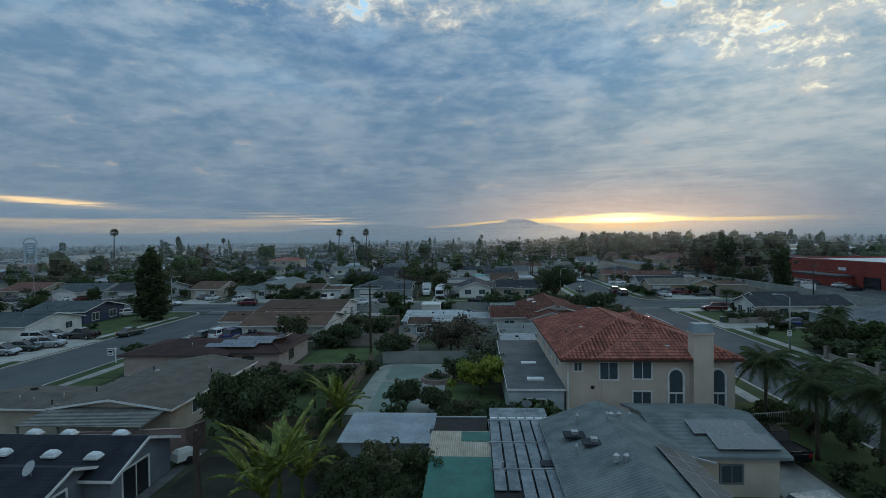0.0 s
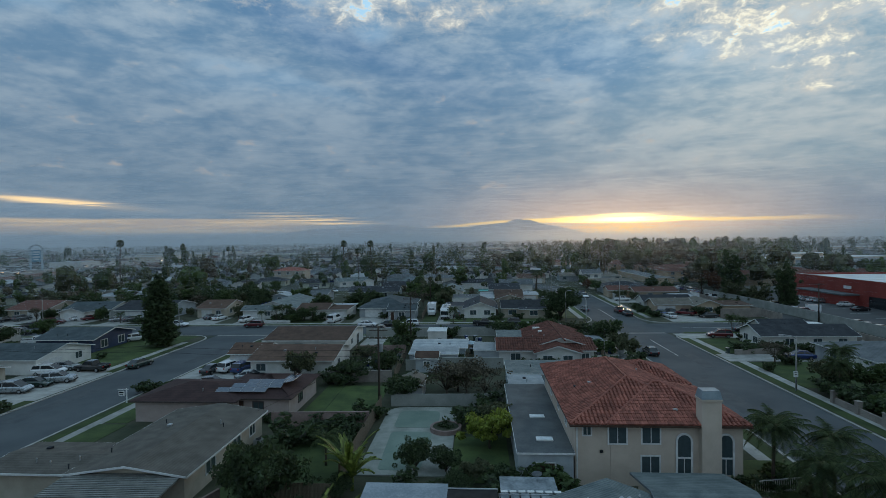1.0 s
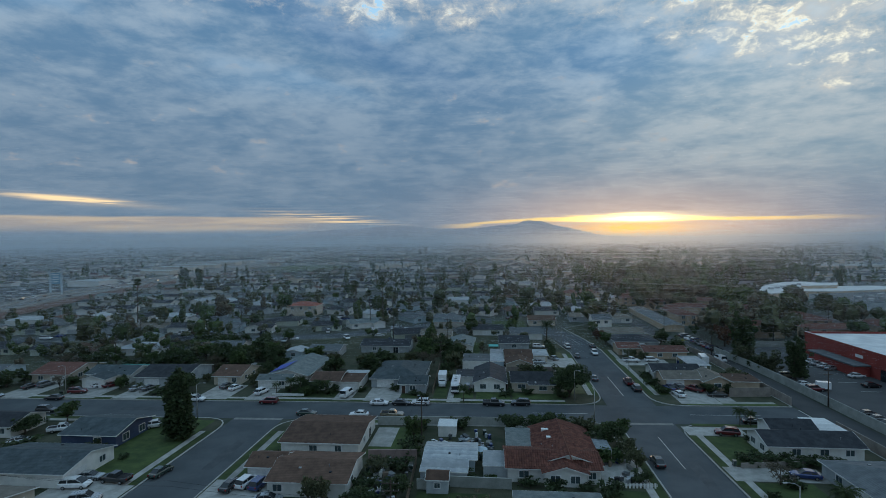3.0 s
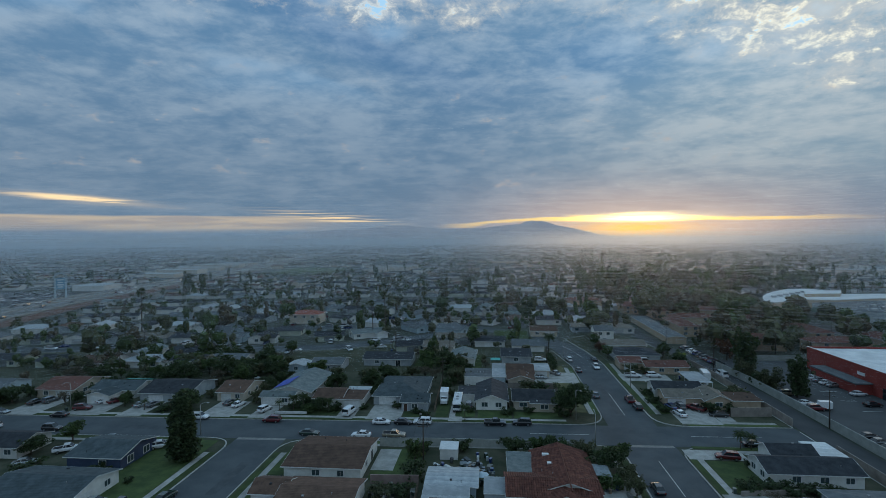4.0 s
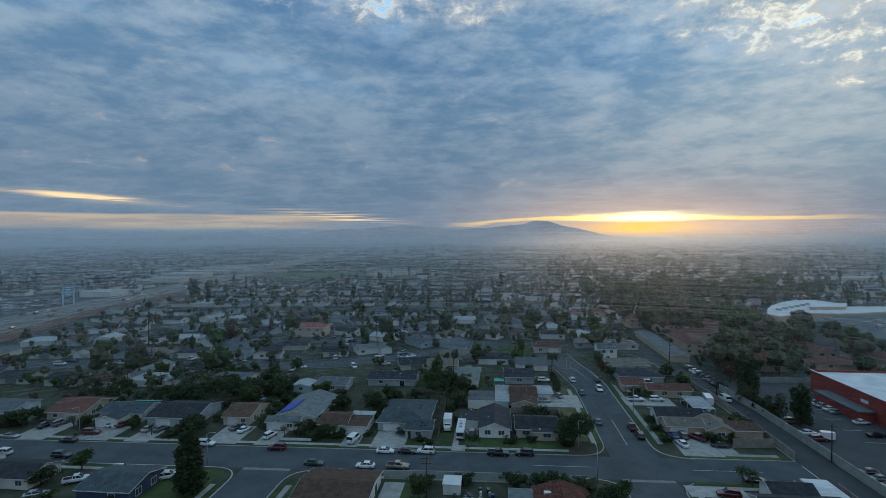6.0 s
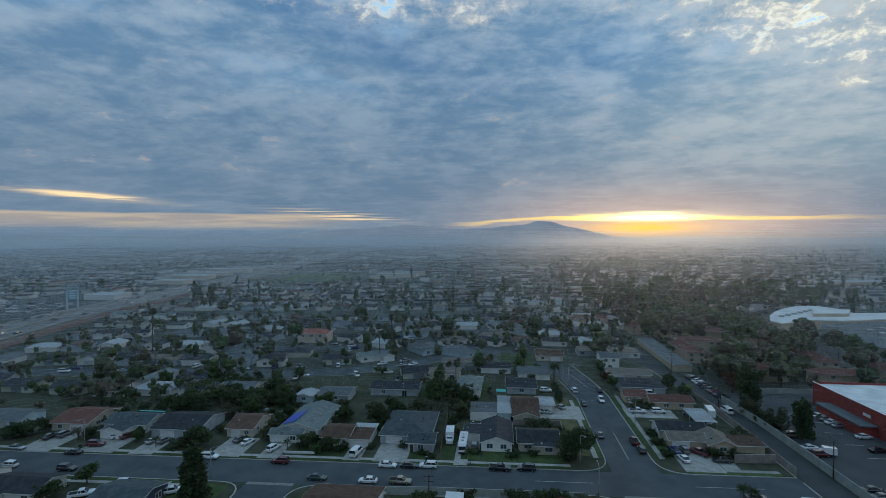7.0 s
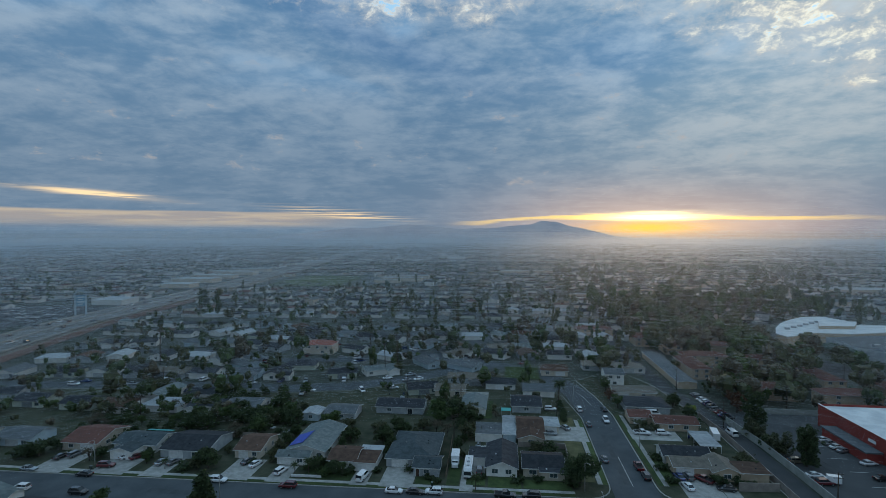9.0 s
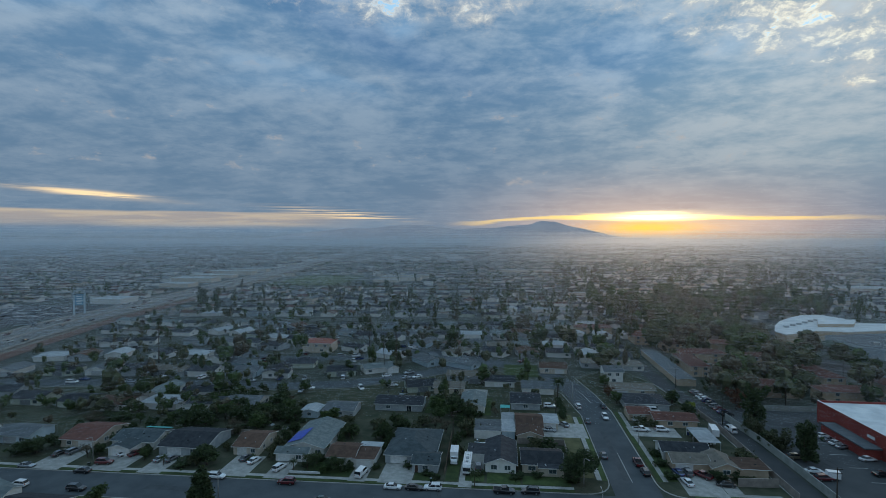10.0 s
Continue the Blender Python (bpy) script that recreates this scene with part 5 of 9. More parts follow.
# ---------- near houses: their details ----------
def roof_tiles(polys, material, parent, wide=0.30, long=0.42, high=0.09):
    """Barrel tiles laid in courses up each sloping polygon."""
    g = Geo()
    for poly in polys:
        p = [Vector(q) for q in poly]
        n = (p[1] - p[0]).cross(p[2] - p[0]).normalized()
        if n.z < 0:
            n = -n
        across = Vector((0, 0, 1)).cross(n).normalized()
        up = n.cross(across).normalized()
        o = p[0] + n * (TH * n.z)
        flat = [((q - p[0]).dot(across), (q - p[0]).dot(up)) for q in p]
        a0, a1 = min(q[0] for q in flat), max(q[0] for q in flat)
        b0, b1 = min(q[1] for q in flat), max(q[1] for q in flat)

        def inside(a, b):
            hit = False
            for k in range(len(flat)):
                (xa, ya), (xb, yb) = flat[k - 1], flat[k]
                if (ya > b) != (yb > b) and a < (xb - xa) * (b - ya) / (yb - ya) + xa:
                    hit = not hit
            return hit

        a = a0 + wide / 2
        while a < a1:
            b = b0
            while b < b1:
                if inside(a, b + long / 2):
                    jig = random.uniform(-0.012, 0.012)
                    rows = []
                    for f, lift, w in ((b, 0.035, 0.5), (b + long * 1.05, 0.0, 0.42)):
                        rows.append([o + across * (a + jig + s * wide * w) + up * f + n * (lift + hh) for s, hh in ((-1, 0.0), (-0.55, high * 0.85), (0.0, high), (0.55, high * 0.85), (1, 0.0))])
                    g.add([tuple(q) for r in rows for q in r], [(k, k + 1, k + 6, k + 5) for k in range(4)] + [(4, 3, 2, 1, 0)])
                b += long
            a += wide
    return tagged(part("tiles", g, material, parent), kind="stuff")


def ridge_caps(lines, material, parent, r=0.13):
    for a, b in lines:
        part("ridge_cap", Geo().tube([(a[0], a[1], a[2] + TH + 0.05), (b[0], b[1], b[2] + TH + 0.05)], [r, r], 8), material, parent)


def arch_window(base, wing, along, z0, w, h):
    """A tall round-headed window with a white surround."""
    m = Matrix.Translation(-base.location) @ on_wall(wing, "S", along, z0, w, h, 0)
    f, p = Geo(), Geo()
    r, n = w / 2, 10
    top = h - r
    inner = [(-r, 0), (-r, top)] + [(-r * math.cos(a), top + r * math.sin(a)) for a in np.linspace(0, math.pi, n)][1:-1] + [(r, top), (r, 0)]
    s = (r + 0.16) / r
    outer = [(x * s, (z - top) * s + top if z > top else z) for x, z in inner]
    outer[0], outer[-1] = (-r - 0.16, -0.12), (r + 0.16, -0.12)
    for k in range(len(inner) - 1):
        a, b, c, d = inner[k], inner[k + 1], outer[k + 1], outer[k]
        v = [(q[0], y, q[1]) for y in (-0.02, 0.09) for q in (a, b, c, d)]
        f.add(v, [(0, 1, 2, 3), (7, 6, 5, 4), (0, 4, 5, 1), (1, 5, 6, 2), (2, 6, 7, 3), (3, 7, 4, 0)])
    f.box(-r, -0.02, h * 0.42 - 0.07, r, 0.07, h * 0.42 + 0.07)
    f.box(-0.03, -0.02, 0, 0.03, 0.06, h * 0.42)
    p.add([(x, 0.02, z) for x, z in inner], [tuple(range(len(inner)))])
    p.add([(x, -0.02, z) for x, z in inner], [tuple(reversed(range(len(inner))))])
    ob = part("window", f, WHITE, base, "tall round-headed window with white surround")
    ob.matrix_basis = m
    q = part("pane", p, PANE, ob)


def two_storey():
    wing = (6.4, 46.5, 18.4, 66.4, "y", 5.5, 2.2, "hip")
    front = (9.4, 46.46, 20.4, 56.8, "x", 5.5, 1.89, "hip")
    back = (13.0, 58.6, 20.4, 66.3, "x", 5.5, 1.45, "hip")
    base = house("two-storey cream stucco house with red clay tile hip roof", [wing, front, back], CLAY, STUCCO, [(0, "S", 7.42, 4.4, 0.62, 0.7, "window"), (1, "S", 10.0, 3.7, 1.45, 1.4, "window"), (1, "S", 12.8, 3.75, 1.45, 1.4, "window"), (1, "S", 12.75, 1.2, 1.45, 1.4, "window"), (0, "W", 51.0, 3.7, 0.9, 1.2, "window"), (0, "W", 55.5, 3.7, 0.9, 1.2, "window"), (0, "W", 60.5, 3.7, 0.9, 1.2, "window"), (1, "E", 52, 3.7, 1.2, 1.3, "window"), (2, "E", 62.5, 0, 4.6, 2.2, "garage")], vents=3, fascia=R_BROWN)
    arch_window(base, front, 15.55, 1.1, 1.1, 3.4)
    arch_window(base, front, 18.98, 1.1, 1.1, 3.4)
    cx, cyy = base.location.x, base.location.y
    for one in (wing, front, back):
        w = (one[0] - cx, one[1] - cyy, one[2] - cx, one[3] - cyy, *one[4:])
        planes, _ = roof_planes(*w)
        roof_tiles(planes, CLAY, base, 0.36, 0.45, 0.15)
        if one[4] == "y":
            p = [(b, a, c) for a, b, c in roof_planes(w[1], w[0], w[3], w[2], "x", *w[5:])[0][0]] + [(b, a, c) for a, b, c in roof_planes(w[1], w[0], w[3], w[2], "x", *w[5:])[0][1]]
        else:
            p = planes[0] + planes[1]
        ridge_caps([(p[0], p[3]), (p[1], p[2]), (p[2], p[3]), (p[4], p[2]), (p[5], p[3])], CLAY, base)
    c = part("chimney", Geo().box(16.75 - cx, 45.75 - cyy, 0, 18.35 - cx, 46.95 - cyy, 7.75).box(16.68 - cx, 45.68 - cyy, 7.55, 18.42 - cx, 47.02 - cyy, 7.72), STUCCO, base)
    part("chimney_cap", Geo().loft([[(16.7 - cx, 45.7 - cyy, 7.75), (18.4 - cx, 45.7 - cyy, 7.75), (18.4 - cx, 47.0 - cyy, 7.75), (16.7 - cx, 47.0 - cyy, 7.75)], [(16.85 - cx, 45.85 - cyy, 8.45), (18.25 - cx, 45.85 - cyy, 8.45), (18.25 - cx, 46.85 - cyy, 8.45), (16.85 - cx, 46.85 - cyy, 8.45)]]), mat("blue_metal", (0.16, 0.21, 0.24), (0.24, 0.30, 0.33), 1.0, 0.5), c, "blue-grey sheet metal cap")
    part("downpipe", Geo().box(6.5 - cx, 46.4 - cyy, 0.2, 6.62 - cx, 46.5 - cyy, 5.3), WHITE, base)
    part("gutter", Geo().box(5.85 - cx, 45.86 - cyy, 5.28, 20.95 - cx, 45.98 - cyy, 5.42), R_BROWN, base)
    part("wall_lamp", Geo().box(8.5 - cx, 46.3 - cyy, 2.9, 8.75 - cx, 46.5 - cyy, 3.1), BLACK, base)
    return base


two_storey()


def skylight(base, x, y, z, w, d, slope=0.0):
    s = part("skylight", Geo().box(x - w / 2, y - d / 2, z, x + w / 2, y + d / 2, z + 0.12), WHITE, base, "white framed roof skylight")
    g = Geo().loft([[(x - w * 0.42, y - d * 0.42, z + 0.12), (x + w * 0.42, y - d * 0.42, z + 0.12), (x + w * 0.42, y + d * 0.42, z + 0.12), (x - w * 0.42, y + d * 0.42, z + 0.12)], [(x - w * 0.36, y - d * 0.36, z + 0.26), (x + w * 0.36, y - d * 0.36, z + 0.26), (x + w * 0.36, y + d * 0.36, z + 0.26), (x - w * 0.36, y + d * 0.36, z + 0.26)], [(x - w * 0.2, y - d * 0.2, z + 0.36), (x + w * 0.2, y - d * 0.2, z + 0.36), (x + w * 0.2, y + d * 0.2, z + 0.36), (x - w * 0.2, y + d * 0.2, z + 0.36)]])
    part("dome", g, shiny("milky_acrylic", (0.62, 0.66, 0.68), 0.25), s)


# long flat-roofed garage with two skylights
gar = house("long flat-roofed garage with dark felt and two skylights", [(1.5, 46.2, 6.2, 66.6, "x", 2.8, 0.1, "flat")], FELT, WALLS[2], [(0, "S", 3.8, 0, 1.6, 2.0, "door")], vents=0, over=0.12, kind_of="garage")
for y in (49.0, 55.0):
    k = part("skylight", Geo().box(3.35 - gar.location.x, y - 0.4 - gar.location.y, 2.9, 4.85 - gar.location.x, y + 0.4 - gar.location.y, 3.08), WHITE, gar, "flat white framed skylight")
    part("pane", Geo().box(3.45 - gar.location.x, y - 0.3 - gar.location.y, 3.08, 4.75 - gar.location.x, y + 0.3 - gar.location.y, 3.1), shiny("milky_acrylic", (0.62, 0.66, 0.68), 0.25), k)
# blue-grey house under the first view
blue = house("single-storey house with worn blue-grey shingle roof", [(3.6, 20.0, 10.6, 38.0, "y", 3.0, 1.25, "gable"), (10.6, 33.9, 16.8, 42.8, "x", 2.6, 0.9, "gable")], [R_SEAM, R_BLUE], WALLS[0], [(1, "S", 14.0, 0.9, 1.2, 1.0, "window")], TRIMGREY, vents=0)
bx, by = blue.location.x, blue.location.y
for x, y, z, k in ((6.9, 34.8, 4.2, 0), (4.7, 33.9, 3.65, 1), (5.5, 32.3, 3.85, 1), (6.2, 29.2, 4.1, 2), (7.6, 35.6, 4.1, 2), (5.2, 35.6, 3.8, 0), (4.3, 31.2, 3.6, 0), (8.8, 36.6, 3.6, 0)):
    g = Geo()
    if k == 0:
        g.tube([(x - bx, y - by, z), (x - bx, y - by, z + 0.55)], [0.06, 0.06], 8).tube([(x - bx, y - by, z + 0.5), (x - bx, y - by, z + 0.62)], [0.11, 0.05], 8)
        part("vent_pipe", g, STEEL, blue)
    elif k == 1:
        part("roof_patch", Geo().box(x - bx - 0.65, y - by - 0.5, z - 0.02, x - bx + 0.65, y - by + 0.5, z + 0.1), R_DARK, blue, "dark square roof patch")
        part("vent_cap", Geo().box(x - bx - 0.2, y - by - 0.18, z + 0.1, x - bx + 0.2, y - by + 0.18, z + 0.3), STEEL, blue)
    else:
        for s in (-0.25, 0.25):
            part("vent_cap", Geo().tube([(x - bx + s, y - by, z), (x - bx + s, y - by, z + 0.35), (x - bx + s, y - by, z + 0.45)], [0.16, 0.16, 0.06], 10), STEEL, blue)
solar(12.5, 33.9, 2.80, 6, [(1, 6), (0, 5)], 0.72, 1.6, 0, 11.4, SOLARPALE, "pale framed solar panels on a blue-grey roof")
solar(10.85, 24.0, 3.12, 5, [(0, 5), (0, 5)], 1.62, 1.05, 90, 19.6, mat("dull_solar_cell", (0.045, 0.050, 0.055), (0.070, 0.074, 0.078), 2.0, 0.35, 0.0, 9.0), "dull dark solar panels on an east roof slope")
part("gutter", Geo().beam((7.6 - bx, 32.7 - by, 3.72), (12.2 - bx, 31.8 - by, 2.95), 0.09, 0.10), GREYTRIM, blue)

# metal patio roof with dark gaps
pt = thing("patio_roof", 1.4, 34.0, 0, 0, "flat grey metal patio roof with dark gaps", "patio roof")
for k in range(5):
    x0 = -1.75 + k * 0.74
    part("roof_sheet", Geo().box(x0, -6.2 if k > 1 else -5.0, 2.58, x0 + 0.62, 5.6, 2.64), PATIOSHEET, pt)
# black sheet added under the gaps to stand in for their shade
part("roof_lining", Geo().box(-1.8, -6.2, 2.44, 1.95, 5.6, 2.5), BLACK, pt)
for y in (-2.6, 1.2, 5.3):
    part("beam", Geo().box(-1.9, y, 2.5, 2.1, y + 0.07, 2.69), STEEL, pt)
for x in (-1.8, 1.9):
    for y in (-6.0, -0.2, 5.4):
        part("post", Geo().box(x - 0.06, y - 0.06, 0, x + 0.06, y + 0.06, 2.44), WHITE, pt)
part("flue", Geo().tube([(-1.2, -2.4, 2.6), (-1.2, -2.4, 3.0)], [0.07, 0.07], 8), STEEL, pt)
part("roof_hatch", Geo().box(1.0, -2.3, 2.64, 1.9, -1.5, 2.72), R_DARK, pt)
# pergola strip behind
pg = thing("pergola", 1.8, 41.4, 0, 0, "low white slatted pergola behind the patio roof", "pergola")
part("pergola_roof", Geo().box(-2.1, -1.2, 2.35, 2.2, 1.3, 2.42), PATIOSHEET, pg)
for k in range(7):
    part("slat", Geo().box(-2.1 + k * 0.66, -1.5, 2.5, -1.6 + k * 0.66, -1.2, 2.56), WHITE, pg)
for x in (-2.0, 2.1):
    for y in (-1.3, 1.2):
        part("post", Geo().box(x - 0.05, y - 0.05, 0, x + 0.05, y + 0.05, 2.35), WHITE, pg)
dish = thing("satellite_dish", 2.6, 41.9, 2.42, 0, "small grey satellite dish on a pergola roof", "satellite dish")
part("mast", Geo().tube([(0, 0, 0), (0, 0, 0.4)], [0.03, 0.03], 6), STEEL, dish)
part("bowl", Geo().tube([(0, 0.0, 0.5), (0.0, 0.06, 0.52), (0, 0.12, 0.56)], [0.08, 0.3, 0.42], 12), STEEL, dish)

# tarpaulin lean-to
lt = thing("lean_to", -2.3, 33.5, 0, 0, "patched lean-to of worn sheet and green tarpaulin", "lean-to")
part("worn_sheet", Geo().slab([(-2.0, -0.1, 2.38), (1.95, -0.1, 2.38), (1.95, 3.9, 2.5), (-2.1, 3.9, 2.5)], 0.05), RUSTSHEET, lt, "pale worn corrugated sheet")
part("small_tarpaulin", Geo().slab([(0.0, 2.2, 2.50), (1.9, 2.2, 2.50), (1.9, 3.7, 2.56), (0.0, 3.7, 2.56)], 0.03), TARP, lt, "small green tarpaulin")
part("tarpaulin", Geo().slab([(-1.85, -2.2, 2.36), (1.95, -2.2, 2.36), (1.95, -0.15, 2.46), (-1.9, -0.15, 2.46)], 0.04), TARP, lt, "green tarpaulin sheet")
part("tarpaulin", Geo().slab([(-1.85, -7.0, 2.2), (2.0, -7.0, 2.2), (1.97, -2.25, 2.38), (-1.87, -2.25, 2.38)], 0.04), TARP, lt, "green tarpaulin sheet")
part("tie_beam", Geo().box(-2.0, -0.3, 2.2, 2.0, -0.1, 2.34), WOOD, lt)
for x in (-1.9, 1.85):
    for y in (-6.8, -2.3, 0.0, 3.8):
        part("post", Geo().box(x - 0.05, y - 0.05, 0, x + 0.05, y + 0.05, 2.3), WOOD, lt)
sh = thing("shed", -2.5, 39.0, 0, 0, "low shed with a black flat roof and pale edge", "shed")
part("wall", Geo().box(-1.95, -1.4, 0, 1.85, 1.5, 2.3), WALLS[2], sh)
part("roof", Geo().box(-2.05, -1.5, 2.3, 1.95, 1.6, 2.38), BLACK, sh)
part("fascia", Geo().box(-2.1, 1.55, 2.22, 2.0, 1.65, 2.44), GREYTRIM, sh)
sh = thing("shed", -7.4, 38.6, 0, 0, "shed with a white corrugated sheet roof", "shed")
part("wall", Geo().box(-3.0, -2.2, 0, 2.9, 2.1, 2.15), WALLS[4], sh)
v = []
for k in range(45):
    y, z = -2.6 + k * 0.1175, 2.22 + 0.006 * k + (0.065 if k % 2 else 0.0)
    v += [(-3.3, y, z), (3.1, y, z), (-3.3, y, z - 0.03), (3.1, y, z - 0.03)]
g = Geo().add(v, [t for k in range(44) for t in ((4 * k, 4 * k + 1, 4 * k + 5, 4 * k + 4), (4 * k + 2, 4 * k + 6, 4 * k + 7, 4 * k + 3))] + [(0, 2, 3, 1), (176, 177, 179, 178)])
part("corrugated_roof", g, mat("white_sheet_metal", (0.20, 0.235, 0.265), (0.34, 0.375, 0.405), 0.5, 0.5, 0.0, 6.0), sh)

# dark house with skylights
dk = house("low house with a charcoal roof, six bubble skylights, white rakes", [(-40.0, 30.6, -22.6, 36.4, "x", 2.3, 1.1, "gable"), (-40.0, 26.2, -24.2, 32.2, "x", 2.1, 1.15, "gable")], R_BLACK, DARKSIDING, [(0, "E", 32.8, 0.0, 2.4, 2.05, "slider"), (1, "E", 28.4, 0.8, 1.6, 1.3, "window"), (1, "S", -29, 0.9, 1.6, 1.2, "window")], vents=1)
for x, y, z in ((-30.4, 34.1, 3.30), (-28.0, 34.1, 3.30), (-24.4, 34.0, 3.34), (-30.4, 31.9, 2.92), (-27.2, 31.8, 2.90), (-24.4, 31.7, 2.86)):
    skylight(dk, x - dk.location.x, y - dk.location.y, z, 0.9, 0.7)
dish = thing("satellite_dish", -25.6, 28.6, 3.10, 160, "small grey satellite dish on a dark roof", "satellite dish")
part("mast", Geo().tube([(0, 0, 0), (0, 0, 0.4)], [0.03, 0.03], 6), STEEL, dish)
part("bowl", Geo().tube([(0, 0.0, 0.5), (0.0, 0.06, 0.52), (0, 0.12, 0.56)], [0.08, 0.3, 0.42], 12), STEEL, dish)
PATHSLAB = mat("dark_concrete", (0.085, 0.09, 0.088), (0.16, 0.165, 0.16), 0.9, 0.85, 0.2, 9.0)
patch("path", -22.5, 26, -21.7, 40, PATHSLAB, "narrow concrete path beside a house", 0.03)
tr = thing("covered_trailer", -22.2, 37.6, 0, 60, "small trailer under a white cover", "trailer")
part("cover", Geo().loft([[(-0.9, -0.55, 0.4), (0.9, -0.55, 0.4), (0.9, 0.55, 0.4), (-0.9, 0.55, 0.4)], [(-0.8, -0.45, 0.9), (0.7, -0.45, 0.85), (0.7, 0.45, 0.85), (-0.8, 0.45, 0.9)], [(-0.6, -0.2, 1.15), (0.3, -0.2, 1.1), (0.3, 0.2, 1.1), (-0.6, 0.2, 1.15)]]), WALLS[1], tr)
for s in (-0.5, 0.5):
    part("wheel", Geo().tube([(0, s - 0.08, 0.3), (0, s + 0.08, 0.3)], [0.3, 0.3], 10), RUBBER, tr)

# slatted patio cover before the grey gable
lc = thing("patio_cover", -31.0, 40.3, 0, 0, "weathered pale slatted patio cover by a gable", "patio cover")
for k in range(15):
    y = -1.9 + k * 0.25
    part("slat", Geo().box(-4.9, y, 2.20 + 0.02 * k, 4.9, y + 0.16, 2.26 + 0.02 * k), GREYWOOD, lc)
for x in (-4.8, -1.6, 1.6, 4.8):
    part("rafter", Geo().beam((x, -1.9, 2.12), (x, 1.8, 2.42), 0.06, 0.14), GREYWOOD, lc)
    part("post", Geo().box(x - 0.06, -1.8, 0, x + 0.06, -1.68, 2.1), GREYWOOD, lc)

# solar panels on the maroon roof
solar(-34.2, 62.4, 3.02, 5, [(0, 4), (1, 5), (2, 5)], 1.55, 1.0, 0, 14.5, SOLAR, "dark blue solar panels with silver frames on a maroon roof")
solar(-27.2, 69.4, 3.30, 3, [(0, 3), (1, 3)], 1.5, 1.0, -90, 12, SOLAR, "dark blue solar panels on a maroon roof slope")
# tile house: tiles and skylights
rear, cross, porch = (7.0, 90.5, 17.8, 107.5, "y", 2.6, 1.7, "gable"), (1.6, 88.6, 17.2, 97.0, "x", 2.6, 1.2, "gable"), (7.8, 87.3, 14.8, 92.5, "y", 2.45, 1.05, "gable")
ct = house("single-storey house with a brown clay tile roof and white front gable", [rear, cross, porch], CLAYDARK, WALLS[1], [(1, "S", 4.4, 0.9, 1.6, 1.1, "window"), (2, "S", 9.6, 0.7, 1.5, 1.2, "window"), (2, "S", 12.9, 0.7, 1.5, 1.2, "window"), (1, "S", 16.0, 0.9, 1.2, 1.1, "window")], vents=2)
tx, ty = ct.location.x, ct.location.y
for one in (rear, cross, porch):
    planes, _ = roof_planes(one[0] - tx, one[1] - ty, one[2] - tx, one[3] - ty, *one[4:])
    roof_tiles(planes, CLAYDARK, ct, 0.42, 0.6, 0.11)
ridge_caps([((12.4 - tx, 87.0 - ty, 4.3), (12.4 - tx, 108.0 - ty, 4.3)), ((1.1 - tx, 92.8 - ty, 3.8), (12.4 - tx, 92.8 - ty, 3.8))][:1], CLAYDARK, ct)
for x, y in ((9.6, 103.6), (10.2, 99.6)):
    part("skylight", Geo().box(x - tx - 0.75, y - ty - 0.45, 3.3, x - tx + 0.75, y - ty + 0.45, 3.85), WHITE, ct, "white boxed roof skylight")
house("lean-to with a blue-grey sheet roof beside the tile house", [(1.8, 97.6, 6.7, 106.6, "x", 2.5, 0.15, "flat")], R_SEAM, WALLS[2], vents=0, over=0.1, kind_of="lean_to")
cn = thing("side_canopy", 19.9, 100.0, 0, 0, "small white sheet canopy beside a tile-roofed house", "canopy")
part("sheet", Geo().slab([(-1.5, -2.4, 2.5), (1.5, -2.4, 2.3), (1.5, 2.4, 2.3), (-1.5, 2.4, 2.5)], 0.06), PATIOSHEET, cn)
for x in (-1.4, 1.4):
    for y in (-2.3, 2.3):
        part("post", Geo().box(x - 0.05, y - 0.05, 0, x + 0.05, y + 0.05, 2.32), WHITE, cn)
house("pale blue-roofed yard building among clutter", [(-13.2, 92.0, -4.2, 99.0, "x", 2.3, 0.5, "gable")], R_PALE, WALLS[4], vents=2, kind_of="outbuilding")
house("low pale sheet-roofed outbuilding in a back yard", [(-13.4, 86.8, -5.4, 91.4, "x", 2.2, 0.2, "flat")], R_PALE, WALLS[2], vents=0, over=0.2, kind_of="outbuilding")
house("flat grey carport beside a cluttered yard", [(-2.6, 89.4, 2.0, 95.5, "x", 2.3, 0.1, "flat")], R_PALE, WALLS[2], vents=0, over=0.1, kind_of="carport")
house("small white outbuilding by the street wall", [(-12.4, 108.0, -8.6, 112.0, "x", 2.2, 0.1, "flat")], WHITEROOF, WALLS[1], vents=0, over=0.1, kind_of="outbuilding")
house("grey garden shed with a small window and brown roof", [(-12.0, 83.6, -8.4, 87.2, "x", 2.3, 0.7, "gable")], R_BROWN, WALLS[2], [(0, "S", -10.2, 1.0, 0.9, 0.8, "window")], vents=0, over=0.2, kind_of="garden_shed")
house("old garden shed with a patched grey roof", [(-12.6, 69.6, -9.4, 74.4, "y", 1.9, 0.6, "gable")], R_TAN, WALLS[2], vents=0, over=0.2, kind_of="garden_shed")

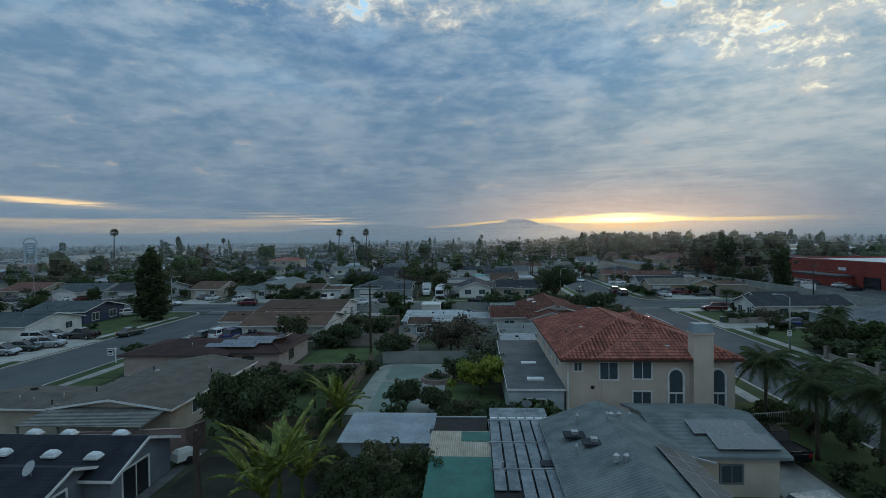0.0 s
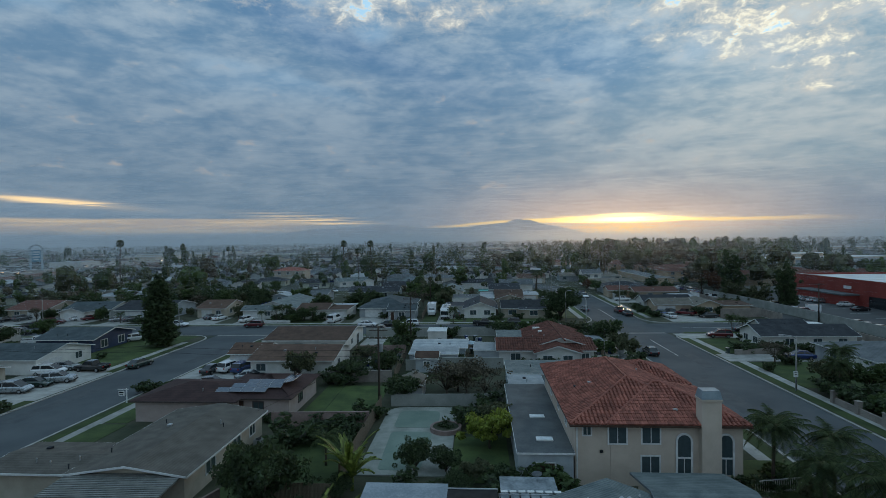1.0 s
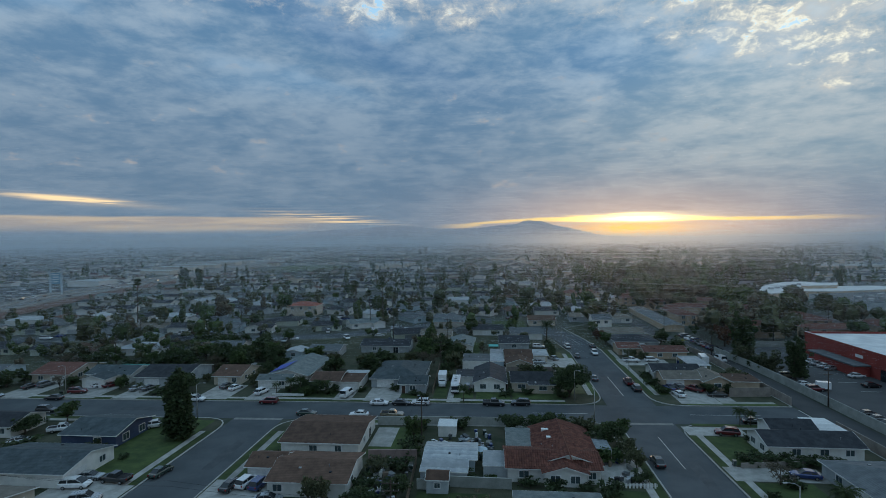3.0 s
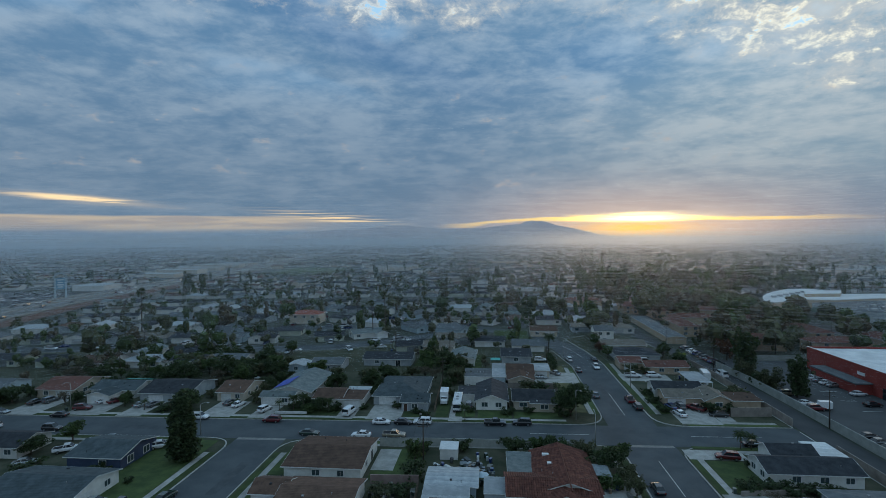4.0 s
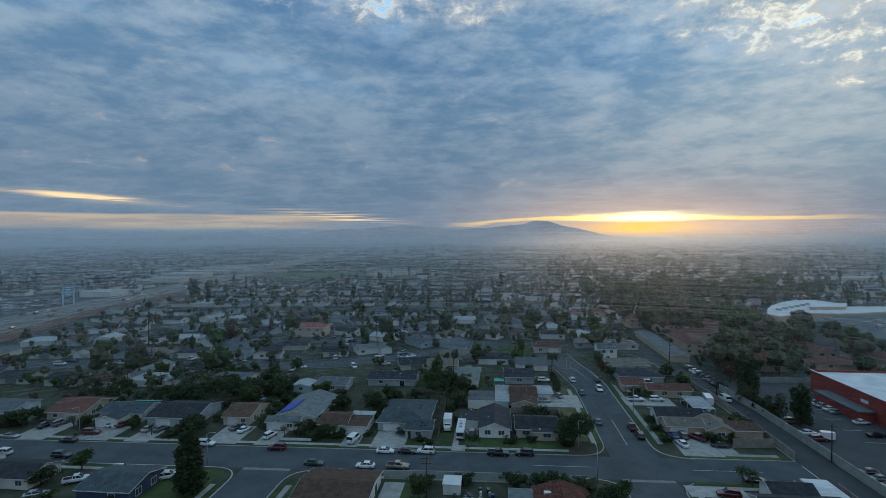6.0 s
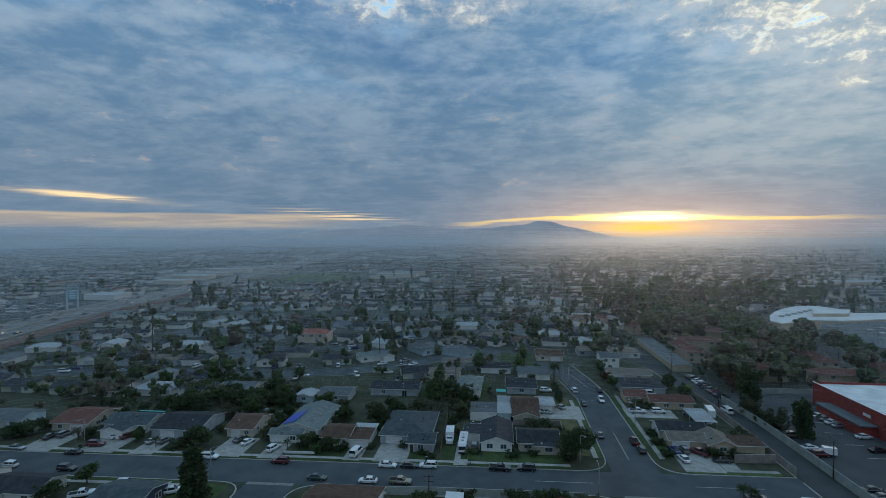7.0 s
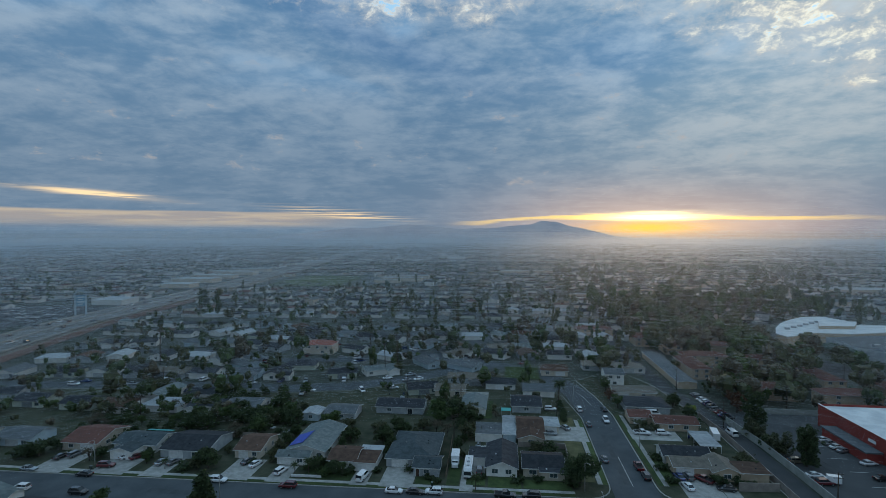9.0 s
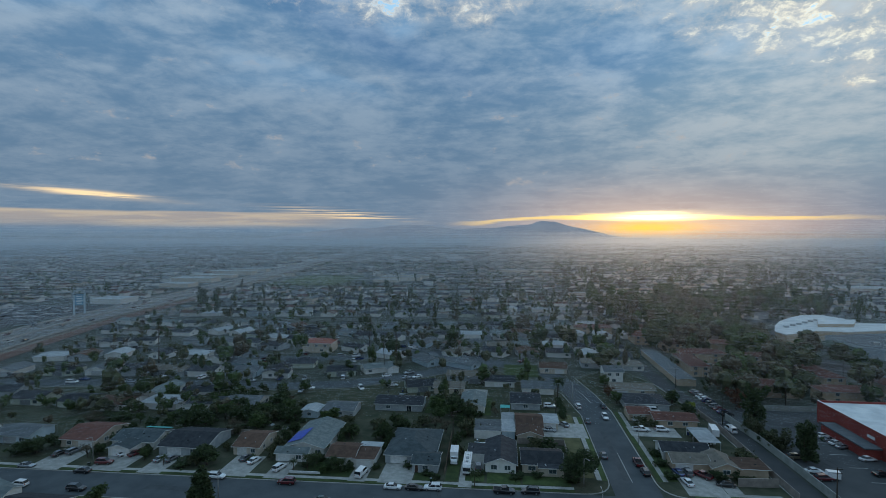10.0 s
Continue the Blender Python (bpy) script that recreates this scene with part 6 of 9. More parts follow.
# white patio roof behind the charcoal-roofed house
pc = thing("patio_cover", 67.8, 111.4, 0, 0, "white sheet patio roof beside a charcoal-roofed house", "patio cover")
for k in range(6):
    part("roof_sheet", Geo().slab([(-2.6, -2.2 + k * 1.3, 2.62), (2.9, -2.2 + k * 1.3, 2.50), (2.9, -0.96 + k * 1.3, 2.50), (-2.6, -0.96 + k * 1.3, 2.62)], 0.05 + 0.004 * (k % 2)), WHITEROOF, pc)
for x in (-2.5, 2.8):
    part("beam", Geo().box(x - 0.06, -2.2, 2.30, x + 0.06, 5.5, 2.46), WHITE, pc)
    for y in (-2.1, 1.6, 5.4):
        part("post", Geo().box(x - 0.05, y - 0.05, 0, x + 0.05, y + 0.05, 2.3), WHITE, pc)

# ---------- yards: lawns, drives, walls, fences ----------
patch("lawn", -24.4, 42.0, -14.8, 58.6, LAWN, "green back lawn between walls", 0.04)
patch("lawn", -24.0, 61.0, -14.9, 76.0, LAWN, "green back lawn beside a maroon-roofed house", 0.04)
patch("lawn", -47.0, 40.0, -43.5, 59.5, LAWN, "green side lawn along the pavement", 0.04)
patch("lawn", -46.7, 60.0, -43.8, 71.0, LAWN, "green front lawn along the pavement", 0.041)
patch("lawn", -78.0, 86.0, -65.8, 114.5, LAWN, "green front lawn of a navy corner house", 0.04)
patch("lawn", -46.7, 87.5, -44.6, 96.0, LAWN, "small green front lawn", 0.04)
patch("lawn", -46.7, 98.5, -42.9, 113.0, LAWN, "green lawn of a corner house", 0.04)
patch("lawn", -26.0, 98.0, -16.5, 113.0, LAWN, "green back lawn with a concrete patio", 0.04)
patch("lawn", 17.0, 77.0, 24.3, 86.6, LAWN, "green front lawn behind a low white fence", 0.04)
patch("lawn", 43.6, 98.0, 51.0, 111.5, LAWN, "green mown front lawn", 0.04)
patch("lawn", 43.6, 76.0, 53.0, 91.0, LAWN, "green mown front lawn", 0.04)
patch("lawn", 43.6, 117.8, 60.0, 119.0, LAWN, "thin strip of grass", 0.04)
patch("lawn", -13.6, 79.0, -1.5, 84.0, LAWN, "patchy green back lawn", 0.03)
patch("bare_yard", -21.1, 24.0, -4.5, 38.6, mat("dark_yard_soil", (0.018, 0.020, 0.015), (0.045, 0.046, 0.036), 0.4, 0.95, 0.5, 6.0), "dark bare back yard soil", 0.02)
patch("lawn", -4.5, 46.5, 1.0, 57.0, LAWN, "small green lawn near a golden tree", 0.03)
patch("lawn", 21.3, 33.1, 27.4, 52.0, LAWN, "dark front lawn under palms", 0.03)
patch("lawn", -11.0, 134.6, -5.8, 139.4, LAWN, "green mown front lawn", 0.04)
patch("lawn", -5.0, 134.0, 4.0, 140.0, LAWN, "green mown front lawn", 0.042)
patch("lawn", 4.6, 134.4, 17.4, 139.4, LAWN, "green mown front lawn", 0.04)
patch("lawn", -16.4, 134.0, -13.0, 150.0, LAWN, "narrow green side lawn", 0.04)
patch("lawn", -25.0, 133.5, -18.6, 137.6, LAWN, "small green front lawn", 0.04)
patch("lawn", -57.0, 133.2, -43.0, 139.0, LAWN, "front lawn with palms and shrubs", 0.04)
patch("lawn", 43.8, 140.5, 46.6, 160.0, LAWN, "long green side lawn along the pavement", 0.04)
patch("lawn", 0.0, 240.0, 16.5, 262.0, LAWN, "green mown corner lawn", 0.02)
patch("lawn", 19.0, 140.0, 24.4, 190.0, DRYLAWN, "dry grass along the street", 0.03)
patch("lawn", -30.0, 186.0, -5.0, 206.0, LAWN, "rough green back lot", 0.03)
patch("driveway", -65.7, 68.0, -62.9, 83.0, CONCRETE, "wide pale concrete driveway", 0.031)
patch("driveway", -77.0, 67.5, -65.7, 84.0, CONCRETE, "wide pale concrete driveway with parked cars", 0.03)
patch("driveway", -49.6, 79.0, -38.6, 86.0, CONCRETE, "pale worn concrete driveway", 0.03)
patch("driveway", -49.6, 73.6, -37.0, 77.2, CONCRETE, "pale worn concrete driveway", 0.032)
patch("patio", -26.2, 102.0, -21.5, 112.5, CONCRETE, "pale bare concrete patio", 0.05)
patch("driveway", 17.0, 33.0, 20.6, 48.5, CONCRETE, "grey worn concrete driveway", 0.035)
patch("driveway", 17.0, 24.0, 27.4, 33.0, CONCRETE, "grey worn concrete driveway", 0.03)
patch("driveway", 21.0, 62.0, 27.4, 74.0, CONCRETE, "pale concrete driveway to a garage", 0.045)
patch("driveway", 18.0, 88.4, 26.0, 99.0, CONCRETE, "pale concrete yard beside a tile-roofed house", 0.03)
patch("driveway", 40.8, 91.5, 57.0, 97.0, CONCRETE, "pale worn concrete driveway", 0.03)
patch("driveway", 40.8, 112.0, 53.0, 117.0, CONCRETE, "pale worn concrete driveway", 0.031)
patch("driveway", -34.6, 131.0, -25.4, 142.8, CONCRETE, "broad pale concrete driveway", 0.03)
patch("driveway", -42.8, 131.0, -38.0, 139.0, CONCRETE, "pale worn concrete driveway", 0.03)
patch("driveway", -12.6, 131.0, -9.0, 146.4, CONCRETE, "pale worn concrete driveway", 0.031)
patch("driveway", -9.0, 139.0, -6.0, 147.0, CONCRETE, "pale worn concrete driveway", 0.035)
patch("driveway", -66.5, 130.0, -60.5, 140.2, CONCRETE, "pale worn concrete driveway", 0.03)
patch("driveway", -80.5, 130.0, -71.5, 143.0, CONCRETE, "pale worn concrete driveway", 0.03)
patch("driveway", -119.0, 129.0, -108.5, 143.0, CONCRETE, "pale worn concrete driveway", 0.03)
patch("driveway", -103.5, 129.0, -96.5, 141.0, CONCRETE, "pale worn concrete driveway", 0.03)
patch("driveway", -137.0, 128.0, -127.0, 142.0, CONCRETE, "pale worn concrete driveway", 0.03)
patch("driveway", 46.8, 133.0, 56.8, 147.0, CONCRETE, "pale concrete driveway with parked cars", 0.035)
patch("driveway", 57.0, 135.0, 61.0, 144.0, CONCRETE, "pale worn concrete driveway", 0.03)
patch("driveway", 13.0, 168.0, 27.4, 181.0, CONCRETE, "pale worn concrete driveway", 0.045)
patch("driveway", 42.0, 172.0, 58.0, 180.5, CONCRETE, "pale worn concrete driveway", 0.03)
patch("driveway", -17.0, 209.0, -7.0, 217.5, CONCRETE, "broad pale concrete driveway", 0.03)
# dry pool slab
solid("pool_deck", Geo().prism(rounded([(-13.2, 47.5, 0), (-4.6, 47.5, 0), (-4.6, 66.4, 1.5), (-13.2, 66.4, 2.5)], 0), -0.05, 0.12), POOLDECK, "worn pale concrete pool deck", "pool deck", kind="structure")
solid("covered_pool", Geo().prism(rounded([(-11.6, 59.2, 0.8), (-6.6, 59.2, 0.8), (-6.6, 64.9, 1.2), (-11.6, 64.9, 1.2)], 0), 0.1, 0.14), POOL, "pale green filled-in swimming pool", "pool")
solid("covered_pool", Geo().prism(rounded([(-11.4, 48.5, 0.5), (-7.4, 48.5, 0.5), (-7.0, 58.0, 1.2), (-11.6, 58.0, 0.8)], 0), 0.1, 0.14), POOL, "pale green painted slab beside a planter", "pool")
pl = thing("round_planter", -5.6, 58.6, 0.1, 0, "round brick planter with shrubs", "planter")
for k in range(20):
    a = k * math.pi / 10
    q = part("block", Geo().box(-0.28, -0.14, 0, 0.28, 0.14, 0.5), PINKBLOCK, pl)
    q.matrix_basis = pose(1.6 * math.cos(a), 1.6 * math.sin(a), 0, 0, 0, math.degrees(a) + 90)
part("soil", Geo().tube([(0, 0, 0.1), (0, 0, 0.42)], [1.48, 1.48], 16), DIRT, pl)


def run(name, pts, h, material, label, th=0.18, cap=None):
    """A garden wall along a path, with a capping course."""
    w = solid(name, strip(pts, th / 2, -th / 2, -0.1, h), material, label, "wall", kind="structure")
    part("capping", strip(pts, th / 2 + 0.03, -th / 2 - 0.03, h, h + 0.06), cap or material, w)
    return w


run("garden_wall", [(-31.5, 38.2), (-23.2, 39.4), (-22.6, 41.0)], 1.8, PINKBLOCK, "pinkish block garden wall")
run("garden_wall", [(-25.8, 59.2), (-14.5, 59.8)], 1.7, PINKBLOCK, "brownish block garden wall between lawns")
run("garden_wall", [(-13.2, 67.0), (1.2, 67.4)], 1.5, PALEBLOCK, "pale block wall behind the pool")
run("garden_wall", [(-13.8, 85.0), (-12.1, 85.0)], 1.7, PALEBLOCK, "short pale block wall")
run("garden_wall", [(-8.2, 86.2), (2.2, 86.0)], 1.8, PALEBLOCK, "pale block wall between back yards")
run("garden_wall", [(-24.8, 96.3), (-15.4, 96.8)], 1.7, PINKBLOCK, "brownish block wall between back yards")
run("garden_wall", [(-24.8, 77.6), (-15.0, 78.2)], 1.7, BLOCK, "tan block wall between back yards")
run("garden_wall", [(-26.8, 114.2), (-14.8, 115.0), (19.0, 115.6)], 1.8, PALEBLOCK, "pale block wall along the cross street")
run("garden_wall", [(61.2, 139.4), (71.8, 140.2)], 2.3, BLOCK, "tall tan block wall along the street")
run("garden_wall", [(-60.2, 133.6), (-51.5, 133.9)], 0.6, WHITE, "low white front wall")
run("garden_wall", [(-98.0, 158.0), (-84.0, 158.5)], 1.8, BLOCK, "tan block wall behind houses")
run("garden_wall", [(18.6, 153.0), (18.6, 161.5), (4.0, 161.5)], 1.7, BLOCK, "tan block wall behind the corner house")
run("garden_wall", [(44.0, 96.6), (56.0, 98.2)], 0.9, BLOCK, "low block wall beside a driveway")


def board_fence(x0, y0, x1, y1, h, label, material=WOOD, wide=0.15, gap=0.02, rails=True):
    n = int(math.hypot(x1 - x0, y1 - y0) / (wide + gap))
    turn = math.degrees(math.atan2(y1 - y0, x1 - x0))
    base = thing("fence", x0, y0, 0, turn, label, "fence")
    me = Geo().box(0, -0.012, 0.04, wide, 0.012, h).mesh("board", material)
    for k in range(n):
        b = new("board", me)
        b.parent, b.location = base, (k * (wide + gap), 0, random.uniform(-0.03, 0.02))
    post = Geo().box(-0.05, 0.02, 0, 0.05, 0.12, h + 0.05).mesh("post", material)
    for k in range(0, n + 1, 14):
        p = new("post", post)
        p.parent, p.location = base, (k * (wide + gap), 0, 0)
    if rails:
        for z in (0.4, h - 0.3):
            part("rail", Geo().box(0, 0.012, z, n * (wide + gap), 0.05, z + 0.09), material, base)


board_fence(-14.2, 46.0, -14.2, 66.0, 1.8, "weathered grey-brown board fence beside a pool")
board_fence(-14.6, 79.0, -15.2, 95.0, 1.8, "weathered board fence between back yards", WOOD, 0.3, 0.03)
board_fence(-6.6, 36.0, -4.2, 36.0, 1.2, "short white picket fence", WHITE, 0.09, 0.1)
board_fence(17.0, 87.4, 27.0, 87.8, 0.9, "low white picket fence along a front yard", WHITE, 0.3, 0.3)
board_fence(3.6, 141.0, 3.6, 160.0, 1.8, "grey board fence between houses", WOOD, 0.4, 0.03)
board_fence(-16.8, 138.0, -17.6, 168.0, 1.8, "grey board fence along a side yard", WOOD, 0.5, 0.03)
board_fence(-19.0, 42.5, -13.9, 42.5, 1.7, "dark board fence under shrubs", WOOD, 0.2, 0.02)

# iron fence with pillars by the right street
fe = thing("pillar_fence", 42.6, 58.0, 0, 0, "low fence with tan block pillars along a pavement", "fence")
for k in range(7):
    part("pillar", Geo().box(0.1, -14 + k * 4.2, 0, 0.65, -13.45 + k * 4.2, 1.5).box(0.04, -14.06 + k * 4.2, 1.5, 0.71, -13.39 + k * 4.2, 1.6), BLOCK, fe)
for k in range(6):
    part("wall_panel", Geo().box(0.25, -13.4 + k * 4.2, 0, 0.5, -9.85 + k * 4.2, 0.8), BLOCK, fe)
gt = thing("iron_gate", 20.8, 45.3, 0, 12, "low white iron gate fence", "gate")
for k in range(22):
    part("bar", Geo().box(k * 0.2, -0.015, 0.05, k * 0.2 + 0.03, 0.015, 1.2), WHITE, gt)
for z in (0.15, 1.1):
    part("rail", Geo().box(0, -0.02, z, 4.3, 0.02, z + 0.05), WHITE, gt)

# hanging house sign on a white post
sg = thing("hanging_sign", -49.2, 67.4, 0, 0, "white hanging property sign on a white post", "sign")
part("post", Geo().box(-0.06, -0.06, 0, 0.06, 0.06, 2.0), WHITE, sg)
part("arm", Geo().box(-1.2, -0.05, 1.8, 0.25, 0.05, 1.9), WHITE, sg)
bd = part("board", Geo().box(-1.1, -0.03, 0.95, -0.3, 0.03, 1.65), WHITE, sg)
part("lettering_bar", Geo().box(-1.02, -0.036, 1.35, -0.4, -0.03, 1.55), PAINTS["black"], bd)
part("lettering_bar", Geo().box(-1.0, -0.036, 1.08, -0.5, -0.03, 1.2), PAINTS["grey"], bd)


# ---------- poles, lamps, cables ----------
def utility_pole(x, y, h, turn=0, transformer=False):
    base = thing("utility_pole", x, y, 0, turn, "tall dark wooden utility pole with crossarms", "utility pole", "utility poles")
    part("pole", Geo().tube([(0, 0, 0), (0, 0, h)], [0.17, 0.11], 8), POLEWOOD, base, smooth=True)
    for z in (h - 0.5, h - 1.5):
        arm = part("crossarm", Geo().box(-1.2, -0.16, z, 1.2, -0.05, z + 0.12), POLEWOOD, base)
        for s in (-1.1, -0.45, 0.45, 1.1):
            part("insulator", Geo().tube([(s, -0.1, z + 0.12), (s, -0.1, z + 0.3)], [0.05, 0.03], 6), STEEL, arm)
    if transformer:
        part("transformer", Geo().tube([(0.35, 0, h - 3.2), (0.35, 0, h - 2.2)], [0.25, 0.25], 10), STEEL, base, "grey transformer drum")


def street_lamp(x, y, h, turn):
    base = thing("street_lamp", x, y, 0, turn, "slim concrete street lamp with a curved arm", "street lamp", "street lamps")
    part("post", Geo().tube([(0, 0, 0), (0, 0, h)], [0.13, 0.07], 8), CONCRETE, base, smooth=True)
    part("arm", Geo().tube([(0, 0, h - 0.1), (0.7, 0, h + 0.35), (1.9, 0, h + 0.45)], [0.05, 0.045, 0.04], 6), STEEL, base, smooth=True)
    part("lamp_head", Geo().loft([[(1.7, -0.12, h + 0.36), (1.7, 0.12, h + 0.36), (1.7, 0.1, h + 0.5), (1.7, -0.1, h + 0.5)], [(2.3, -0.14, h + 0.36), (2.3, 0.14, h + 0.36), (2.3, 0.08, h + 0.48), (2.3, -0.08, h + 0.48)]]), STEEL, base)


POLES = [(-14.6, 66.4, 10.4), (-15.4, 104.0, 10.0), (-16.6, 160.0, 10.0), (-18.0, 205.0, 10.0)]
for k, (x, y, h) in enumerate(POLES):
    utility_pole(x, y, h, 0, k == 0)
stub = thing("wooden_post", -26.2, 68.0, 0, 0, "short dark wooden post on a lawn", "post")
part("shaft", Geo().tube([(0, 0, 0), (0, 0, 4.2)], [0.14, 0.11], 8), POLEWOOD, stub)
for x, y, h in ((81.2, 132.4, 9.5), (76.2, 186.0, 9.5), (74.6, 230.0, 9.5), (108.0, 207.5, 10.0), (152.0, 246.0, 10.0)):
    utility_pole(x, y, h)
for x, y, h in ((-132.0, 168.0, 9.5), (-92.0, 196.0, 9.5), (-150.0, 206.0, 9.5), (-118.0, 232.0, 9.0), (18.6, 186.0, 8.5), (-40.0, 204.0, 9.5)):
    utility_pole(x, y, h, 90)
for x, y, t in ((-72.0, 117.4, 0), (20.6, 134.6, -60), (22.0, 116.6, 90), (41.7, 75.0, 180), (42.4, 165.0, 180), (27.0, 205.0, 0), (-120.0, 133.0, -90)):
    street_lamp(x, y, 7.6 if x != 41.7 else 7.2, t)
sgn = thing("speed_sign", 41.5, 74.9, 0, 0, "small white speed limit plate on a post", "sign")
part("plate", Geo().box(-0.3, -0.18, 1.9, 0.3, -0.15, 2.7), WHITE, sgn)
for z, w in ((2.5, 0.2), (2.15, 0.16)):
    part("lettering_bar", Geo().box(-w, -0.19, z, w, -0.18, z + 0.12), PAINTS["black"], sgn)
part("post", Geo().box(-0.04, -0.15, 0, 0.04, -0.08, 2.6), STEEL, sgn)


def cable(a, b, sag, label="thin black overhead cable between poles"):
    pts = []
    for k in range(13):
        f = k / 12
        pts.append((a[0] + (b[0] - a[0]) * f, a[1] + (b[1] - a[1]) * f, a[2] + (b[2] - a[2]) * f - sag * 4 * f * (1 - f)))
    solid("overhead_cable", Geo().tube(pts, [0.018] * 13, 4), RUBBER, label, "cable", "overhead cables")


for (xa, ya, ha), (xb, yb, hb) in zip(POLES, POLES[1:]):
    for s in (-1.1, 0.45, 1.1):
        cable((xa + s, ya - 0.1, ha - 0.2), (xb + s, yb - 0.1, hb - 0.2), 0.7)
for z, y in ((7.4, 66.4), (6.6, 66.4)):
    cable((-14.6, y, z), (-48.5, 71.0, z - 0.4), 0.3)
    cable((-48.5, 71.0, z - 0.4), (-78.0, 72.5, 6.3), 0.4)
cable((-14.6, 66.3, 8.2), (-19.0, 49.0, 2.6), 0.2)
cable((-14.6, 66.3, 8.0), (-26.0, 56.0, 3.0), 0.3)
cable((-14.6, 66.4, 8.0), (2.2, 70.0, 3.0), 0.4)
cable((-14.6, 66.4, 8.0), (-12.0, 85.0, 2.6), 0.4)
for (xa, ya, ha), (xb, yb, hb) in (((81.2, 132.4, 9.3), (76.2, 186.0, 9.3)), ((76.2, 186.0, 9.3), (74.6, 230.0, 9.3))):
    for s in (-1.1, 1.1):
        cable((xa + s, ya, ha), (xb + s, yb, hb), 0.8)

# ---------- the town beyond ----------
def stuff_mesh(name, verts, faces, index, mats, label, category):
    me = bpy.data.meshes.new(name)
    me.from_pydata(verts, [], faces)
    for m in mats:
        me.materials.append(m)
    me.polygons.foreach_set("material_index", index)
    me.update()
    return tagged(new(name, me), label, category, kind="stuff")


FREEWAY = [(-215, -60), (-262, 130), (-300, 270), (-321, 350), (-338, 483), (-368, 700), (-440, 1180), (-530, 1725), (-640, 2400)]


def path_x(path, y):
    for (xa, ya), (xb, yb) in zip(path, path[1:]):
        if ya <= y <= yb:
            return xa + (xb - xa) * (y - ya) / (yb - ya)
    return path[-1][0]


TAKEN = {}


def claim(x, y, r):
    """False where something stands within r already; otherwise takes the place."""
    i, j = int(x // 20), int(y // 20)
    for a in (-1, 0, 1):
        for b in (-1, 0, 1):
            for px, py, pr in TAKEN.get((i + a, j + b), ()):
                if (px - x) ** 2 + (py - y) ** 2 < (0.5 * (pr + r)) ** 2:
                    return False
    TAKEN.setdefault((i, j), []).append((x, y, r))
    return True


def reserve(x0, y0, x1, y1, r=13):
    """Keeps an area free of scattered houses."""
    x = x0
    while x <= x1:
        y = y0
        while y <= y1:
            TAKEN.setdefault((int(x // 20), int(y // 20)), []).append((x, y, r))
            y += 9
        x += 9


reserve(-150, 132, 72, 166)
reserve(-14, 160, 20, 186)
reserve(24, 160, 72, 245)
reserve(0, 190, 16, 210)
reserve(-76, 170, -28, 202)
reserve(-33, 205, -3, 222)
reserve(-119, 272, -93, 294)
reserve(66, 100, 180, 330)
reserve(150, 255, 330, 425)
reserve(0, 238, 33, 266)
reserve(-330, 640, -215, 830, 20)
reserve(-190, 690, -110, 800, 20)


def blocked(x, y):
    fx = path_x(FREEWAY, y)
    return abs(x - fx) < 34 or (fx - 120 < x < fx and 300 < y < 470) or (fx - 95 < x < fx - 20 and 560 < y < 1000) or abs(x) > y * 0.98 + 130 or (x > 88 and y < 330) or (x < -205 and y < 150)


def house_stock():
    rng = random.Random(5)
    out = []
    plans = [
        [(-6.5, -5, 6.5, 5, "x", 2.6, 1.4, "gable")],
        [(-7.5, -5, 7.5, 5, "x", 2.6, 1.5, "hip")],
        [(-7, -3.5, 7, 5.5, "x", 2.6, 1.4, "gable"), (-6.6, -7, -0.5, -3.5, "y", 2.6, 1.0, "gable")],
        [(-5.5, -6.5, 5.5, 6.5, "y", 2.6, 1.6, "gable")],
        [(-8, -4.5, 8, 4.5, "x", 2.6, 1.3, "gable"), (2, -8, 7.6, -4.5, "y", 2.6, 1.0, "gable")],
    ]
    names = [(R_GREY, "grey"), (R_BROWN, "brown"), (R_DARK, "charcoal"), (R_TAN, "tan"), (R_BLUE, "blue-grey"), (R_PALE, "pale grey"), (R_RED, "red-brown")]
    for k in range(16):
        plan = plans[k % 5]
        roof, word = names[(2, 3, 2, 1, 0, 2, 5, 2, 1, 4, 0, 2, 2, 0, 3, 5)[k]]
        front = len(plan) - 1
        mid = (plan[front][0] + plan[front][2]) / 2
        ops = [(front, "S", mid, 0, min(4.6, plan[front][2] - plan[front][0] - 1), 2.1, "garage"), (0, "S", plan[0][2] - 2.2 if mid < 2 else plan[0][0] + 2.2, 0.9, 1.6, 1.1, "window"), (0, "W", 1.5, 0.9, 1.5, 1.1, "window")]
        h = house(f"single-storey suburban house with a {word} shingle roof", plan, roof, WALLS[k % 6] if k % 3 else WALLS[1], ops, vents=0, trim=(WHITE, GREYTRIM, TRIMGREY)[k % 3], seed=k, group="suburban houses", lite=True)
        h.location = (0, 0, -80)
        out.append(h)
    return out


